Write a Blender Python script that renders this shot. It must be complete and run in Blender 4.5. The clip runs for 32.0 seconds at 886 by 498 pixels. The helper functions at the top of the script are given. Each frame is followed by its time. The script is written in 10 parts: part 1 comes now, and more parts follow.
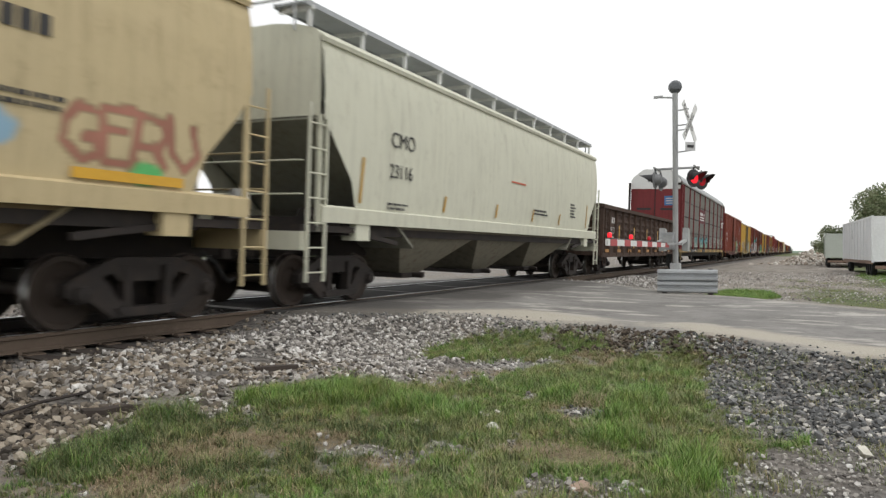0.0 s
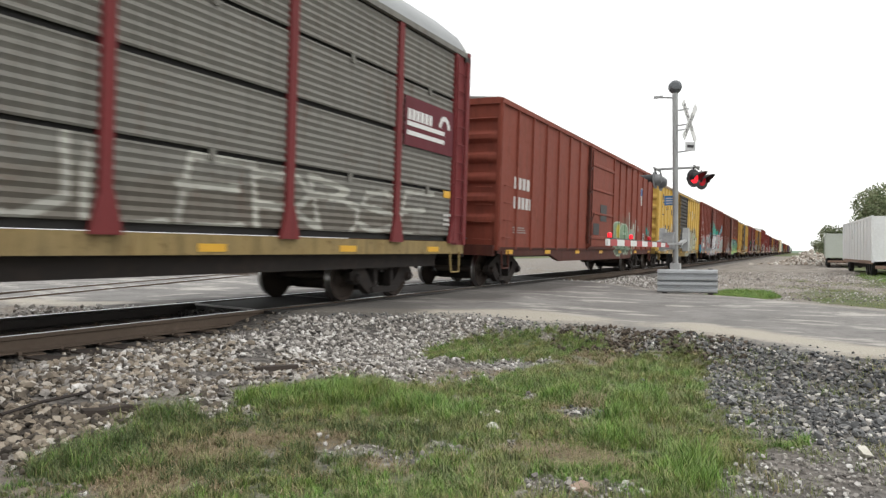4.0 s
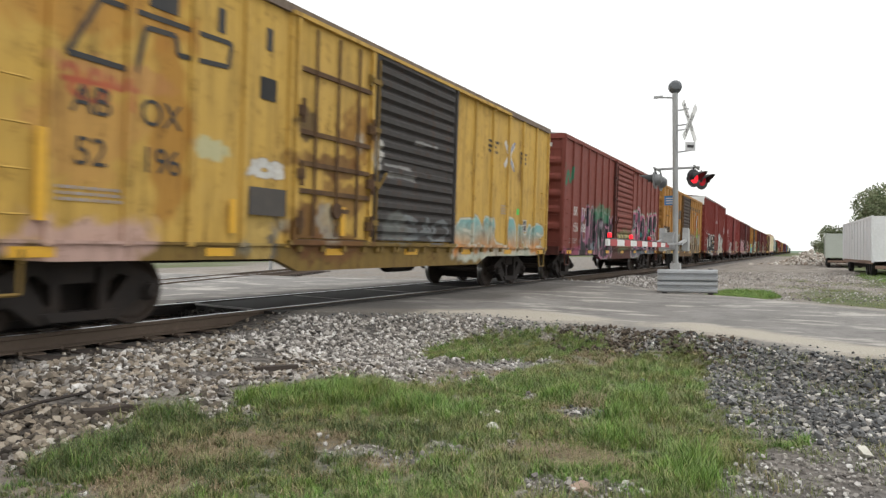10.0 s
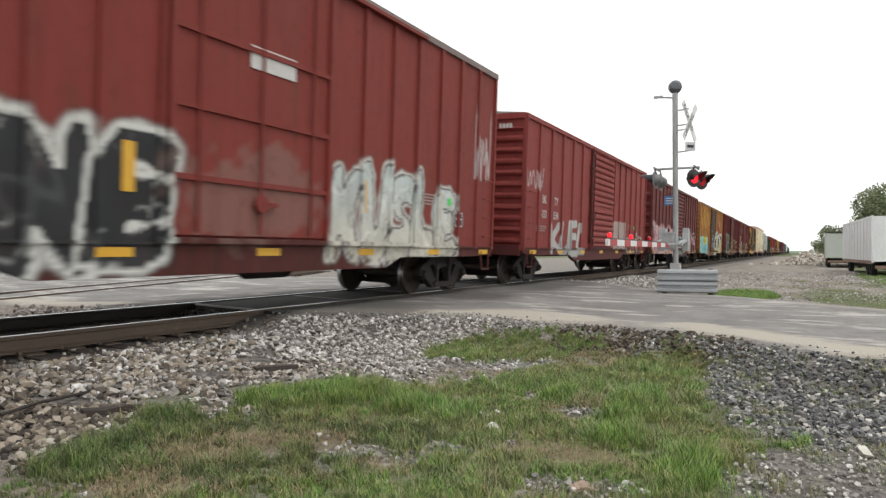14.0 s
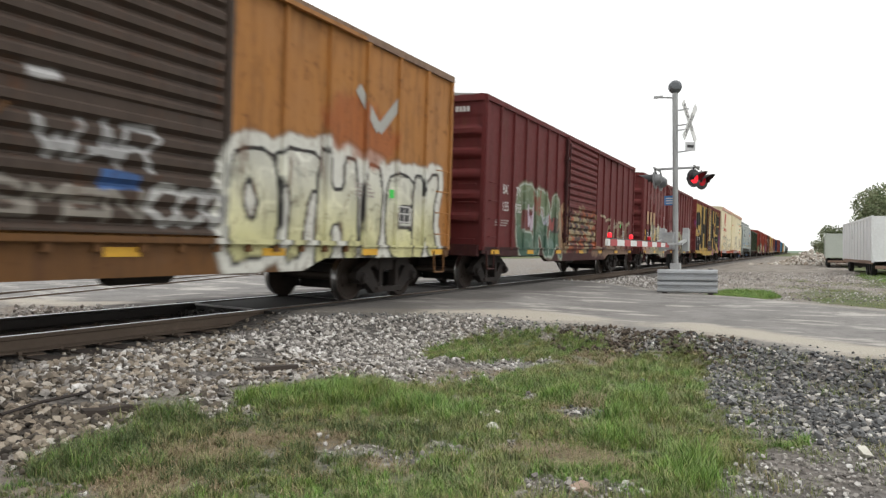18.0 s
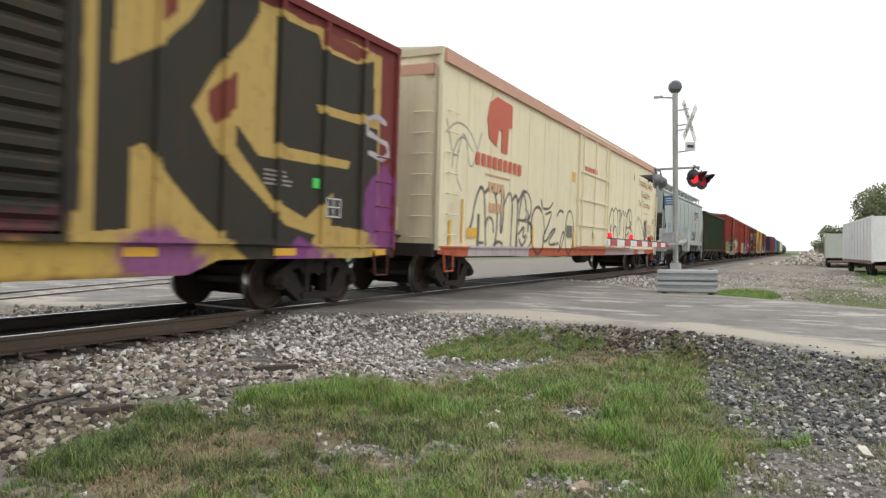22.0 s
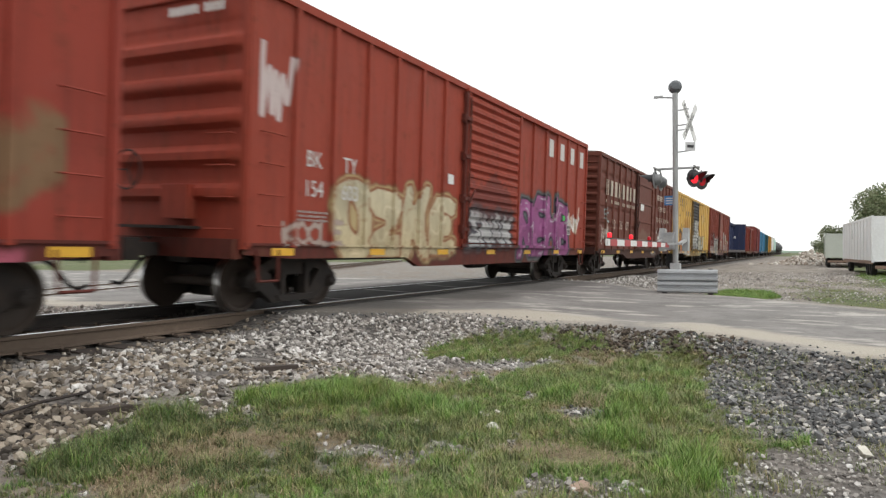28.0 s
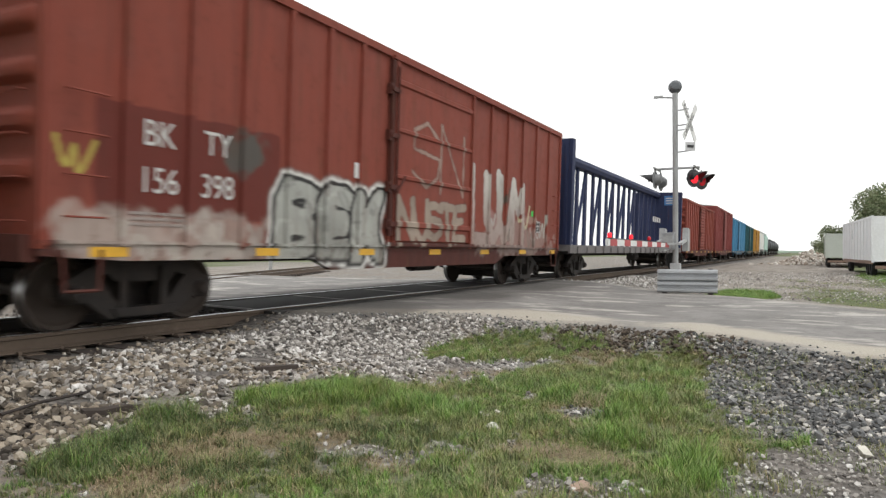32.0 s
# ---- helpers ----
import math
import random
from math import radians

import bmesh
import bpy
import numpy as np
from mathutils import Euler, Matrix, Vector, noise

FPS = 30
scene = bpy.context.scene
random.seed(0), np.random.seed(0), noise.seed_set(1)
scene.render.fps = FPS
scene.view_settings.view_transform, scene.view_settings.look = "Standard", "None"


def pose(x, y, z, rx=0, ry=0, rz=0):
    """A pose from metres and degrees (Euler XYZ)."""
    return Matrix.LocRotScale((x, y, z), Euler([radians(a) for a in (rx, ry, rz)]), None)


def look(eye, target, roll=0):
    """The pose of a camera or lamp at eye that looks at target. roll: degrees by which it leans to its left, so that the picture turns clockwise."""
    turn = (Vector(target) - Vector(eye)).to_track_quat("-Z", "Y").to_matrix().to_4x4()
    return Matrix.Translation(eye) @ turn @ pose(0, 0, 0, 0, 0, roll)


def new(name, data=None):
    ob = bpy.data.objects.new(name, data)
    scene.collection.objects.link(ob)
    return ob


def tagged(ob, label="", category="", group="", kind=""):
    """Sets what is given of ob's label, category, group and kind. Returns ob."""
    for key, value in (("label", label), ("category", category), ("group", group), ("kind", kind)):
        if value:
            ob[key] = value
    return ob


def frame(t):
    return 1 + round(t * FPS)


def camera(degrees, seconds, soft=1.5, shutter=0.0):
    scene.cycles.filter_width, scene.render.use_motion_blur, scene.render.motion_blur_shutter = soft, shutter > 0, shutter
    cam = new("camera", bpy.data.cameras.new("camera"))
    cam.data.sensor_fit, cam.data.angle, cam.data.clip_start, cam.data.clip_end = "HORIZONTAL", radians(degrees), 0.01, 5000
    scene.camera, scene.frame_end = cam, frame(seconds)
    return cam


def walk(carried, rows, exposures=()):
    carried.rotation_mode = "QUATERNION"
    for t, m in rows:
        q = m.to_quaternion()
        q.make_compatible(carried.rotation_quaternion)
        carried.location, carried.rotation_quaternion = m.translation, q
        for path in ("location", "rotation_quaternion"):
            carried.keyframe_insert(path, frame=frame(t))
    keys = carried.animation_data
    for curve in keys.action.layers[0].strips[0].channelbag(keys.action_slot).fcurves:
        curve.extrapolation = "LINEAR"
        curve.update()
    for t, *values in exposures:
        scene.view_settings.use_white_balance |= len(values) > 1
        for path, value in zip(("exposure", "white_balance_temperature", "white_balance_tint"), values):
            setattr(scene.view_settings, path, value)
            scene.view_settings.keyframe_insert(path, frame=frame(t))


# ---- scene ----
# The world's x axis runs along the railway track, y across it away from the camera, z up; z = 0 is the top of the nearer rail.
EYE = Vector((0, 0, 0.871))
TURN = radians(27.23)
cam = camera(65.03, 32.0, soft=1.35, shutter=0.22)
AHEAD = Vector((math.cos(TURN), math.sin(TURN), 0.0041))
walk(cam, [(0, look(EYE, EYE + AHEAD)), (32, look(EYE, EYE + AHEAD))], exposures=[(0, -0.05), (2.2, -0.05), (3, 0.2), (6, 0.25), (8, 0.12), (13, 0.14), (14.5, 0.17), (20, 0.14), (24, 0.15), (28, 0.18), (32, 0.20)])

# ---- light: a bright overcast sky ----
world = bpy.data.worlds.new("overcast_sky")
scene.world = world
world.use_nodes = True
wn, wl = world.node_tree.nodes, world.node_tree.links
sky = wn.new("ShaderNodeTexSky")
sky.sky_type, sky.sun_disc = "NISHITA", False
sky.sun_elevation, sky.sun_rotation = radians(56), radians(200)
sky.air_density, sky.dust_density = 1.0, 4.0
dim = wn.new("ShaderNodeMix")
dim.data_type, dim.blend_type = "RGBA", "MULTIPLY"
dim.inputs["Factor"].default_value = 1.0
dim.inputs["B"].default_value = (0.1, 0.1, 0.1, 1)
cloud_mix = wn.new("ShaderNodeMix")
cloud_mix.data_type = "RGBA"
cloud_mix.inputs["Factor"].default_value = 0.88
cloud_mix.inputs["B"].default_value = (1.0, 1.0, 0.985, 1)
wl.new(sky.outputs[0], dim.inputs["A"])
wl.new(dim.outputs["Result"], cloud_mix.inputs["A"])
wl.new(cloud_mix.outputs["Result"], wn["Background"].inputs["Color"])
wn["Background"].inputs["Strength"].default_value = 1.2
sun_data = bpy.data.lights.new("sun", "SUN")
sun_data.energy, sun_data.angle, sun_data.color = 0.7, radians(25), (1.0, 0.97, 0.92)
sun = new("sun", sun_data)
sun.matrix_world = look((-20, -40, 70), (0, 0, 0))
scene.view_settings.exposure = 0.0


# ---- materials ----
def shader(name, rough=0.8, metal=0.0):
    m = bpy.data.materials.new(name)
    m.use_nodes = True
    b = m.node_tree.nodes["Principled BSDF"]
    b.inputs["Roughness"].default_value, b.inputs["Metallic"].default_value = rough, metal
    return m, m.node_tree.nodes, m.node_tree.links, b


def mixer(n, l, fac, a, b, mode="MIX"):
    x = n.new("ShaderNodeMix")
    x.data_type, x.blend_type = "RGBA", mode
    for key, v in (("Factor", fac), ("A", a), ("B", b)):
        if isinstance(v, bpy.types.NodeSocket):
            l.new(v, x.inputs[key])
        elif key == "Factor":
            x.inputs[key].default_value = v
        else:
            x.inputs[key].default_value = (*v, 1)
    return x.outputs["Result"]


def calc(n, l, op, a, b=0.0):
    x = n.new("ShaderNodeMath")
    x.operation = op
    for i, v in enumerate((a, b)):
        if isinstance(v, bpy.types.NodeSocket):
            l.new(v, x.inputs[i])
        else:
            x.inputs[i].default_value = v
    return x.outputs[0]


def ramp(n, l, src, lo, hi):
    x = n.new("ShaderNodeMapRange")
    x.inputs[1].default_value, x.inputs[2].default_value = lo, hi
    l.new(src, x.inputs[0])
    return x.outputs[0]


def coords(n, l, scale=(1, 1, 1), shift=True):
    """Object coordinates, scaled, moved by a random amount for each object."""
    c = n.new("ShaderNodeTexCoord").outputs["Object"]
    m = n.new("ShaderNodeMapping")
    m.inputs["Scale"].default_value = scale
    l.new(c, m.inputs["Vector"])
    if shift:
        r = n.new("ShaderNodeObjectInfo").outputs["Random"]
        l.new(calc(n, l, "MULTIPLY", r, 37.0), m.inputs["Location"])
    return m.outputs[0]


def fuzz(n, l, vec, scale, detail=4.0, rough=0.6):
    x = n.new("ShaderNodeTexNoise")
    x.inputs["Scale"].default_value, x.inputs["Detail"].default_value, x.inputs["Roughness"].default_value = scale, detail, rough
    l.new(vec, x.inputs["Vector"])
    return x.outputs["Fac"]


def relief(n, l, b, height, strength=0.3, dist=0.01):
    x = n.new("ShaderNodeBump")
    x.inputs["Strength"].default_value, x.inputs["Distance"].default_value = strength, dist
    l.new(height, x.inputs["Height"])
    l.new(x.outputs[0], b.inputs["Normal"])


def attr(n, name, out):
    x = n.new("ShaderNodeAttribute")
    x.attribute_name = name
    return x.outputs[out]


CACHE = {}


def plain(name, colour, rough=0.7, metal=0.0, vary=0.2, grain=8.0, dirt=None, amount=0.5, bump=0.2):
    """A surface of one colour with soft stains, fine grain and a little relief."""
    if name in CACHE:
        return CACHE[name]
    m, n, l, b = shader(name, rough, metal)
    v = coords(n, l)
    big, fine = fuzz(n, l, v, grain * 0.12), fuzz(n, l, v, grain * 4)
    lo, hi = [c * (1 - vary) for c in colour], [min(1, c * (1 + vary)) for c in colour]
    col = mixer(n, l, ramp(n, l, big, 0.3, 0.7), lo, hi)
    if dirt:
        spots = fuzz(n, l, v, grain * 0.5, 6, 0.7)
        col = mixer(n, l, calc(n, l, "MULTIPLY", ramp(n, l, spots, 0.48, 0.68), amount), col, dirt)
    col = mixer(n, l, ramp(n, l, fine, 0.2, 0.8), col, [c * 0.85 for c in colour])
    l.new(col, b.inputs["Base Color"])
    relief(n, l, b, fine, bump, 0.004)
    CACHE[name] = m
    return m


def car_paint(name, colour, rust=0.35, fade=0.25, rough=0.55):
    """Weathered paint on steel: faded patches, streaks that run down, rust, and spray paint where the mesh carries it."""
    if name in CACHE:
        return CACHE[name]
    m, n, l, b = shader(name, rough)
    b.inputs["Specular IOR Level"].default_value = 0.2
    v = coords(n, l)
    streak = fuzz(n, l, coords(n, l, (5.0, 5.0, 0.35)), 1.6, 5, 0.65)
    big, spots, fine = fuzz(n, l, v, 0.7, 3), fuzz(n, l, v, 5.0, 7, 0.75), fuzz(n, l, v, 60.0, 2)
    colour = [min(0.85, c * 1.1) for c in colour]
    grey = sum(colour) / 3
    worn = min(1.0, 0.12 + rust * 1.25)
    chalky = 0.02 + 0.22 * grey
    dull = [c * 0.82 + grey * 0.10 + 0.004 for c in colour]
    col = mixer(n, l, calc(n, l, "MULTIPLY", ramp(n, l, big, 0.35, 0.7), fade * 2), colour, dull)
    thin = fuzz(n, l, coords(n, l, (13.0, 13.0, 0.22)), 1.8, 4, 0.7)
    chalk = fuzz(n, l, v, 1.9, 8, 0.72)
    col = mixer(n, l, calc(n, l, "MULTIPLY", ramp(n, l, streak, 0.48, 0.75), 0.6 * worn), col, [c * 0.5 for c in colour])
    col = mixer(n, l, calc(n, l, "MULTIPLY", ramp(n, l, thin, 0.56, 0.72), 0.36 * worn), col, [c * 0.45 + 0.006 for c in colour])
    col = mixer(n, l, calc(n, l, "MULTIPLY", ramp(n, l, chalk, 0.55, 0.7), fade * 1.1), col, [c * 0.85 + chalky * 0.6 for c in colour])
    over = mixer(n, l, ramp(n, l, attr(n, "spray", "Fac"), 0.0, 1.0), col, attr(n, "spray_colour", "Color"))
    soot = fuzz(n, l, coords(n, l, (1.0, 1.0, 0.6)), 2.6, 9, 0.78)
    over = mixer(n, l, calc(n, l, "MULTIPLY", ramp(n, l, soot, 0.54, 0.70), 0.55 * worn), over, [c * 0.35 + 0.008 for c in colour])
    runs = fuzz(n, l, coords(n, l, (3.2, 3.2, 0.45)), 1.5, 8, 0.74)
    over = mixer(n, l, calc(n, l, "MULTIPLY", ramp(n, l, runs, 0.57, 0.68), min(0.75, rust * 1.3)), over, (0.105, 0.046, 0.022))
    spotted = calc(n, l, "MULTIPLY", ramp(n, l, spots, 0.56, 0.68), min(0.7, rust * 0.9))
    over = mixer(n, l, spotted, over, (0.075, 0.032, 0.016))
    over = mixer(n, l, calc(n, l, "MULTIPLY", ramp(n, l, streak, 0.5, 0.8), 0.3 * worn), over, (0.05, 0.04, 0.033))
    over = mixer(n, l, calc(n, l, "MULTIPLY", ramp(n, l, thin, 0.60, 0.74), 0.35 * worn), over, (0.06, 0.04, 0.03))
    l.new(over, b.inputs["Base Color"])
    r = n.new("ShaderNodeMapRange")
    r.inputs[3].default_value, r.inputs[4].default_value = rough - 0.08, rough + 0.3
    l.new(spots, r.inputs[0])
    l.new(r.outputs[0], b.inputs["Roughness"])
    relief(n, l, b, calc(n, l, "ADD", fine, calc(n, l, "MULTIPLY", big, 6.0)), 0.15, 0.006)
    CACHE[name] = m
    return m


def speckled(name, pairs, rough=0.9, scale=25.0, patch=None):
    """Stones or blades: each island takes a colour of its own between the given ones."""
    m, n, l, b = shader(name, rough)
    geo = n.new("ShaderNodeNewGeometry").outputs["Random Per Island"]
    r = n.new("ShaderNodeValToRGB")
    el = r.color_ramp.elements
    while len(el) < len(pairs):
        el.new(0.5)
    for e, (pos, col) in zip(el, pairs):
        e.position, e.color = pos, (*col, 1)
    l.new(geo, r.inputs[0])
    v = coords(n, l, shift=False)
    f = fuzz(n, l, v, scale, 5, 0.7)
    col = mixer(n, l, ramp(n, l, f, 0.25, 0.75), mixer(n, l, 1.0, r.outputs[0], (0.68, 0.67, 0.66), "MULTIPLY"), r.outputs[0])
    if patch:
        col = mixer(n, l, ramp(n, l, fuzz(n, l, v, 1.7, 5, 0.65), 0.40, 0.62), col, mixer(n, l, 1.0, col, patch, "MULTIPLY"))
        col = mixer(n, l, ramp(n, l, fuzz(n, l, v, 7.0, 4, 0.7), 0.42, 0.60), col, mixer(n, l, 1.0, col, (0.60, 0.63, 0.66), "MULTIPLY"))
    l.new(col, b.inputs["Base Color"])
    relief(n, l, b, f, 0.5, 0.006)
    return m


RAIL_SIDE = plain("rusty_rail_steel", (0.125, 0.092, 0.068), 0.85, 0, 0.25, 6, (0.06, 0.042, 0.03), 0.5)
# darker copy of the rail steel, with shade under the train in its colour
RAIL_SHADED = plain("shaded_rail_steel", (0.030, 0.025, 0.022), 0.7, 0, 0.3, 6, (0.06, 0.042, 0.03), 0.4)
RAIL_TOP = plain("polished_rail_steel", (0.60, 0.61, 0.62), 0.28, 1.0, 0.1, 6)
TIMBER = plain("old_creosoted_timber", (0.055, 0.043, 0.036), 0.95, 0, 0.35, 9, (0.02, 0.017, 0.015), 0.7, 0.6)
IRON = plain("dirty_cast_iron", (0.026, 0.021, 0.019), 0.8, 0.1, 0.4, 7, (0.085, 0.055, 0.04), 0.6)
WHEEL = plain("worn_wheel_steel", (0.052, 0.038, 0.030), 0.7, 0.2, 0.3, 7)
TREAD = plain("bright_wheel_tread", (0.55, 0.55, 0.55), 0.32, 1.0, 0.1, 7)
GALV = plain("galvanised_steel", (0.42, 0.44, 0.46), 0.5, 0.25, 0.15, 5, (0.2, 0.19, 0.18), 0.45)
ALU = plain("dull_aluminium_paint", (0.38, 0.39, 0.39), 0.5, 0.2, 0.15, 5, (0.17, 0.16, 0.15), 0.4)
BLACK = plain("matt_black_paint", (0.018, 0.018, 0.02), 0.5, 0, 0.2, 6)
RED_STRIPE = plain("red_reflective_sheet", (0.42, 0.03, 0.035), 0.5)
WHITE = plain("white_paint", (0.72, 0.73, 0.72), 0.55, 0, 0.06, 4, (0.42, 0.4, 0.36), 0.3)
MARK_WHITE = plain("white_stencil_paint", (0.58, 0.57, 0.55), 0.6, 0, 0.1, 6, (0.25, 0.2, 0.17), 0.4)
MARK_BLACK = plain("black_stencil_paint", (0.028, 0.028, 0.03), 0.6, 0, 0.15, 6, (0.1, 0.09, 0.07), 0.4)
MARK_RED = plain("red_stencil_paint", (0.52, 0.10, 0.045), 0.6, 0, 0.12, 6)
MARK_TAN = plain("tan_stencil_paint", (0.42, 0.27, 0.14), 0.6, 0, 0.12, 6, (0.15, 0.08, 0.05), 0.5)
MARK_BLUE = plain("blue_stencil_paint", (0.06, 0.14, 0.34), 0.6, 0, 0.12, 6)
YELLOW_TAPE = plain("yellow_reflective_tape", (0.72, 0.40, 0.03), 0.45, 0, 0.08, 6, (0.4, 0.2, 0.03), 0.4)
GREEN_MARK = plain("bright_green_sticker", (0.06, 0.62, 0.10), 0.5, 0, 0.05, 6)
BLUE_SIGN = plain("blue_sign_sheet", (0.05, 0.19, 0.45), 0.45)
RUBBER = plain("black_rubber", (0.022, 0.022, 0.022), 0.8)


def glowing(name, colour, power):
    m, n, l, b = shader(name, 0.25)
    b.inputs["Base Color"].default_value = (*[c * 0.4 for c in colour], 1)
    b.inputs["Emission Color"].default_value, b.inputs["Emission Strength"].default_value = (*colour, 1), power
    return m


RED_LENS = glowing("lit_red_lens", (1.0, 0.02, 0.035), 1.1)
RED_DIM = glowing("dim_red_lens", (1.0, 0.02, 0.04), 0.10)


# ---- mesh helpers ----
class Geo:
    """Collects faces for one mesh."""

    def __init__(self):
        self.v, self.f = [], []

    def add(self, verts, faces):
        k = len(self.v)
        self.v += [tuple(p) for p in verts]
        self.f += [tuple(i + k for i in f) for f in faces]
        return self

    def box(self, x0, x1, y0, y1, z0, z1):
        c = [(x, y, z) for x in (x0, x1) for y in (y0, y1) for z in (z0, z1)]
        return self.add(c, [(0, 1, 3, 2), (4, 6, 7, 5), (0, 4, 5, 1), (2, 3, 7, 6), (0, 2, 6, 4), (1, 5, 7, 3)])

    def prism(self, outline, y0, y1):
        """An outline in x and z, drawn out along y."""
        k = len(outline)
        v = [(x, y0, z) for x, z in outline] + [(x, y1, z) for x, z in outline]
        sides = [(i, (i + 1) % k, (i + 1) % k + k, i + k) for i in range(k)]
        return self.add(v, sides + [tuple(range(k))[::-1], tuple(range(k, 2 * k))])

    def along(self, outline, x0, x1):
        """An outline in y and z, drawn out along x."""
        k = len(outline)
        v = [(x0, y, z) for y, z in outline] + [(x1, y, z) for y, z in outline]
        sides = [(i, (i + 1) % k, (i + 1) % k + k, i + k) for i in range(k)]
        return self.add(v, sides + [tuple(range(k))[::-1], tuple(range(k, 2 * k))])

    def bar(self, a, b, w, d=None):
        """A square bar between two points."""
        a, b = Vector(a), Vector(b)
        d = d or w
        way = (b - a).normalized()
        s = way.cross(Vector((0, 1, 0)))
        s = (s if s.length > 0.1 else way.cross(Vector((1, 0, 0)))).normalized()
        u = way.cross(s)
        c = [p + s * i * w / 2 + u * j * d / 2 for p in (a, b) for i, j in ((-1, -1), (1, -1), (1, 1), (-1, 1))]
        return self.add(c, [(0, 1, 5, 4), (1, 2, 6, 5), (2, 3, 7, 6), (3, 0, 4, 7), (3, 2, 1, 0), (4, 5, 6, 7)])

    def rod(self, a, b, r, n=8, r2=None):
        a, b = Vector(a), Vector(b)
        way = (b - a).normalized()
        s = way.orthogonal().normalized()
        u = way.cross(s)
        r2 = r if r2 is None else r2
        v = []
        for p, q in ((a, r), (b, r2)):
            v += [p + (s * math.cos(2 * math.pi * i / n) + u * math.sin(2 * math.pi * i / n)) * q for i in range(n)]
        return self.add(v, [(i, (i + 1) % n, (i + 1) % n + n, i + n) for i in range(n)] + [tuple(range(n))[::-1], tuple(range(n, 2 * n))])

    def pipe(self, points, r, n=6):
        for a, b in zip(points, points[1:]):
            self.rod(a, b, r, n)
        return self

    def turned(self, profile, n=24, axis="y"):
        """A profile of (place on the axis, radius), turned about an axis."""
        v, f, k = [], [], len(profile)
        for i in range(n):
            a = 2 * math.pi * i / n
            for s, r in profile:
                p = (r * math.cos(a), s, r * math.sin(a))
                v.append(p if axis == "y" else ((p[0], p[2], s) if axis == "z" else (s, p[0], p[2])))
        for i in range(n):
            j = (i + 1) % n
            f += [(i * k + q, i * k + q + 1, j * k + q + 1, j * k + q) for q in range(k - 1)]
        return self.add(v, f)

    def mesh(self, name="mesh", smooth=True):
        me = bpy.data.meshes.new(name)
        me.from_pydata(self.v, [], self.f)
        bm = bmesh.new()
        bm.from_mesh(me)
        bmesh.ops.recalc_face_normals(bm, faces=bm.faces)
        bm.to_mesh(me)
        bm.free()
        if smooth:
            me.shade_smooth()
            me.set_sharp_from_angle(angle=radians(35))
        return me


def sheet(xs, zs, depth, y=0.0):
    """A sheet in x and z whose y is set by depth(X, Z)."""
    X, Z = np.meshgrid(np.asarray(xs, float), np.asarray(zs, float))
    Y = y + depth(X, Z) + 0 * X
    h, w = X.shape
    i = np.arange(h * w).reshape(h, w)
    q = np.stack([i[:-1, :-1], i[:-1, 1:], i[1:, 1:], i[1:, :-1]], -1).reshape(-1, 4)
    me = bpy.data.meshes.new("sheet")
    me.from_pydata(np.stack([X, Y, Z], -1).reshape(-1, 3).tolist(), [], q.tolist())
    me.shade_smooth()
    me.set_sharp_from_angle(angle=radians(30))
    return me


def part(name, geo, material, parent, label="", at=None):
    me = geo.mesh(name) if isinstance(geo, Geo) else geo
    if not me.materials:
        me.materials.append(material)
    ob = new(name, me)
    if me.materials[0] != material:
        ob.material_slots[0].link = "OBJECT"
        ob.material_slots[0].material = material
    ob.parent = parent
    if at:
        ob.location = at
    if label:
        tagged(ob, label)
    return ob


def thing(name, label, category, at=None, group="", kind=""):
    ob = tagged(new(name), label, category, group, kind)
    ob.empty_display_size = 0.2
    if at is not None:
        ob.matrix_basis = at
    return ob


def solid(name, geo, material, label="", category="", kind="", group=""):
    """A thing, or a piece of the setting, that is one mesh."""
    me = geo.mesh(name) if isinstance(geo, Geo) else geo
    me.materials.append(material)
    return tagged(new(name, me), label, category, group, kind)


# ---- the ground ----
TRACK_Y, CANT = 8.02, radians(2.0)


def soft_step(a, b, x):
    t = np.clip((x - a) / (b - a), 0, 1)
    return t * t * (3 - 2 * t)


def wave(x, y, s, seed=0.0):
    """Smooth noise made of crossed waves."""
    return (np.sin(x * s + seed) * np.cos(y * s * 1.13 - seed * 1.7) + np.sin((x * 0.6 - y * 0.8) * s * 2.1 + seed * 2.3) * 0.5
            + np.sin((x * 0.8 + y * 0.6) * s * 4.3 - seed) * 0.3) / 1.8


ROAD_NEAR = ((-60.0, 6.9), (-3.0, 7.2), (-0.7, 7.75), (1.2, 9.2), (2.6, 9.55), (4.4, 9.75), (5.0, 9.35), (5.6, 8.8), (6.4, 8.3), (7.2, 8.1), (60.0, 8.1))
ROAD_FAR = ((-60.0, 10.0), (-1.3, 14.7), (1.7, 17.6), (3.0, 18.6), (5.6, 21.3), (7.2, 22.0), (60.0, 27.0))


def edge_x(table, y):
    return np.interp(y, [p[0] for p in table], [p[1] for p in table])


def on_road(x, y):
    a, b = edge_x(ROAD_NEAR, y), edge_x(ROAD_FAR, y)
    return soft_step(-1.1, 0.05, x - a) * soft_step(-1.1, 0.05, b - x)


def ground_z(x, y):
    side = np.abs(y - TRACK_Y)
    bed = -0.235 - 0.185 * soft_step(1.35, 3.3, side)
    low = bed + 0.018 * wave(x, y, 1.9, 1.0) * soft_step(1.5, 3.0, side)
    road = -0.035 - 0.11 * soft_step(1.2, 6.0, side)
    z = low + (road - 0.03 - low) * on_road(x, y)
    far = soft_step(20.0, 40.0, x) * soft_step(1.6, 4.0, side)
    return z + far * 0.10


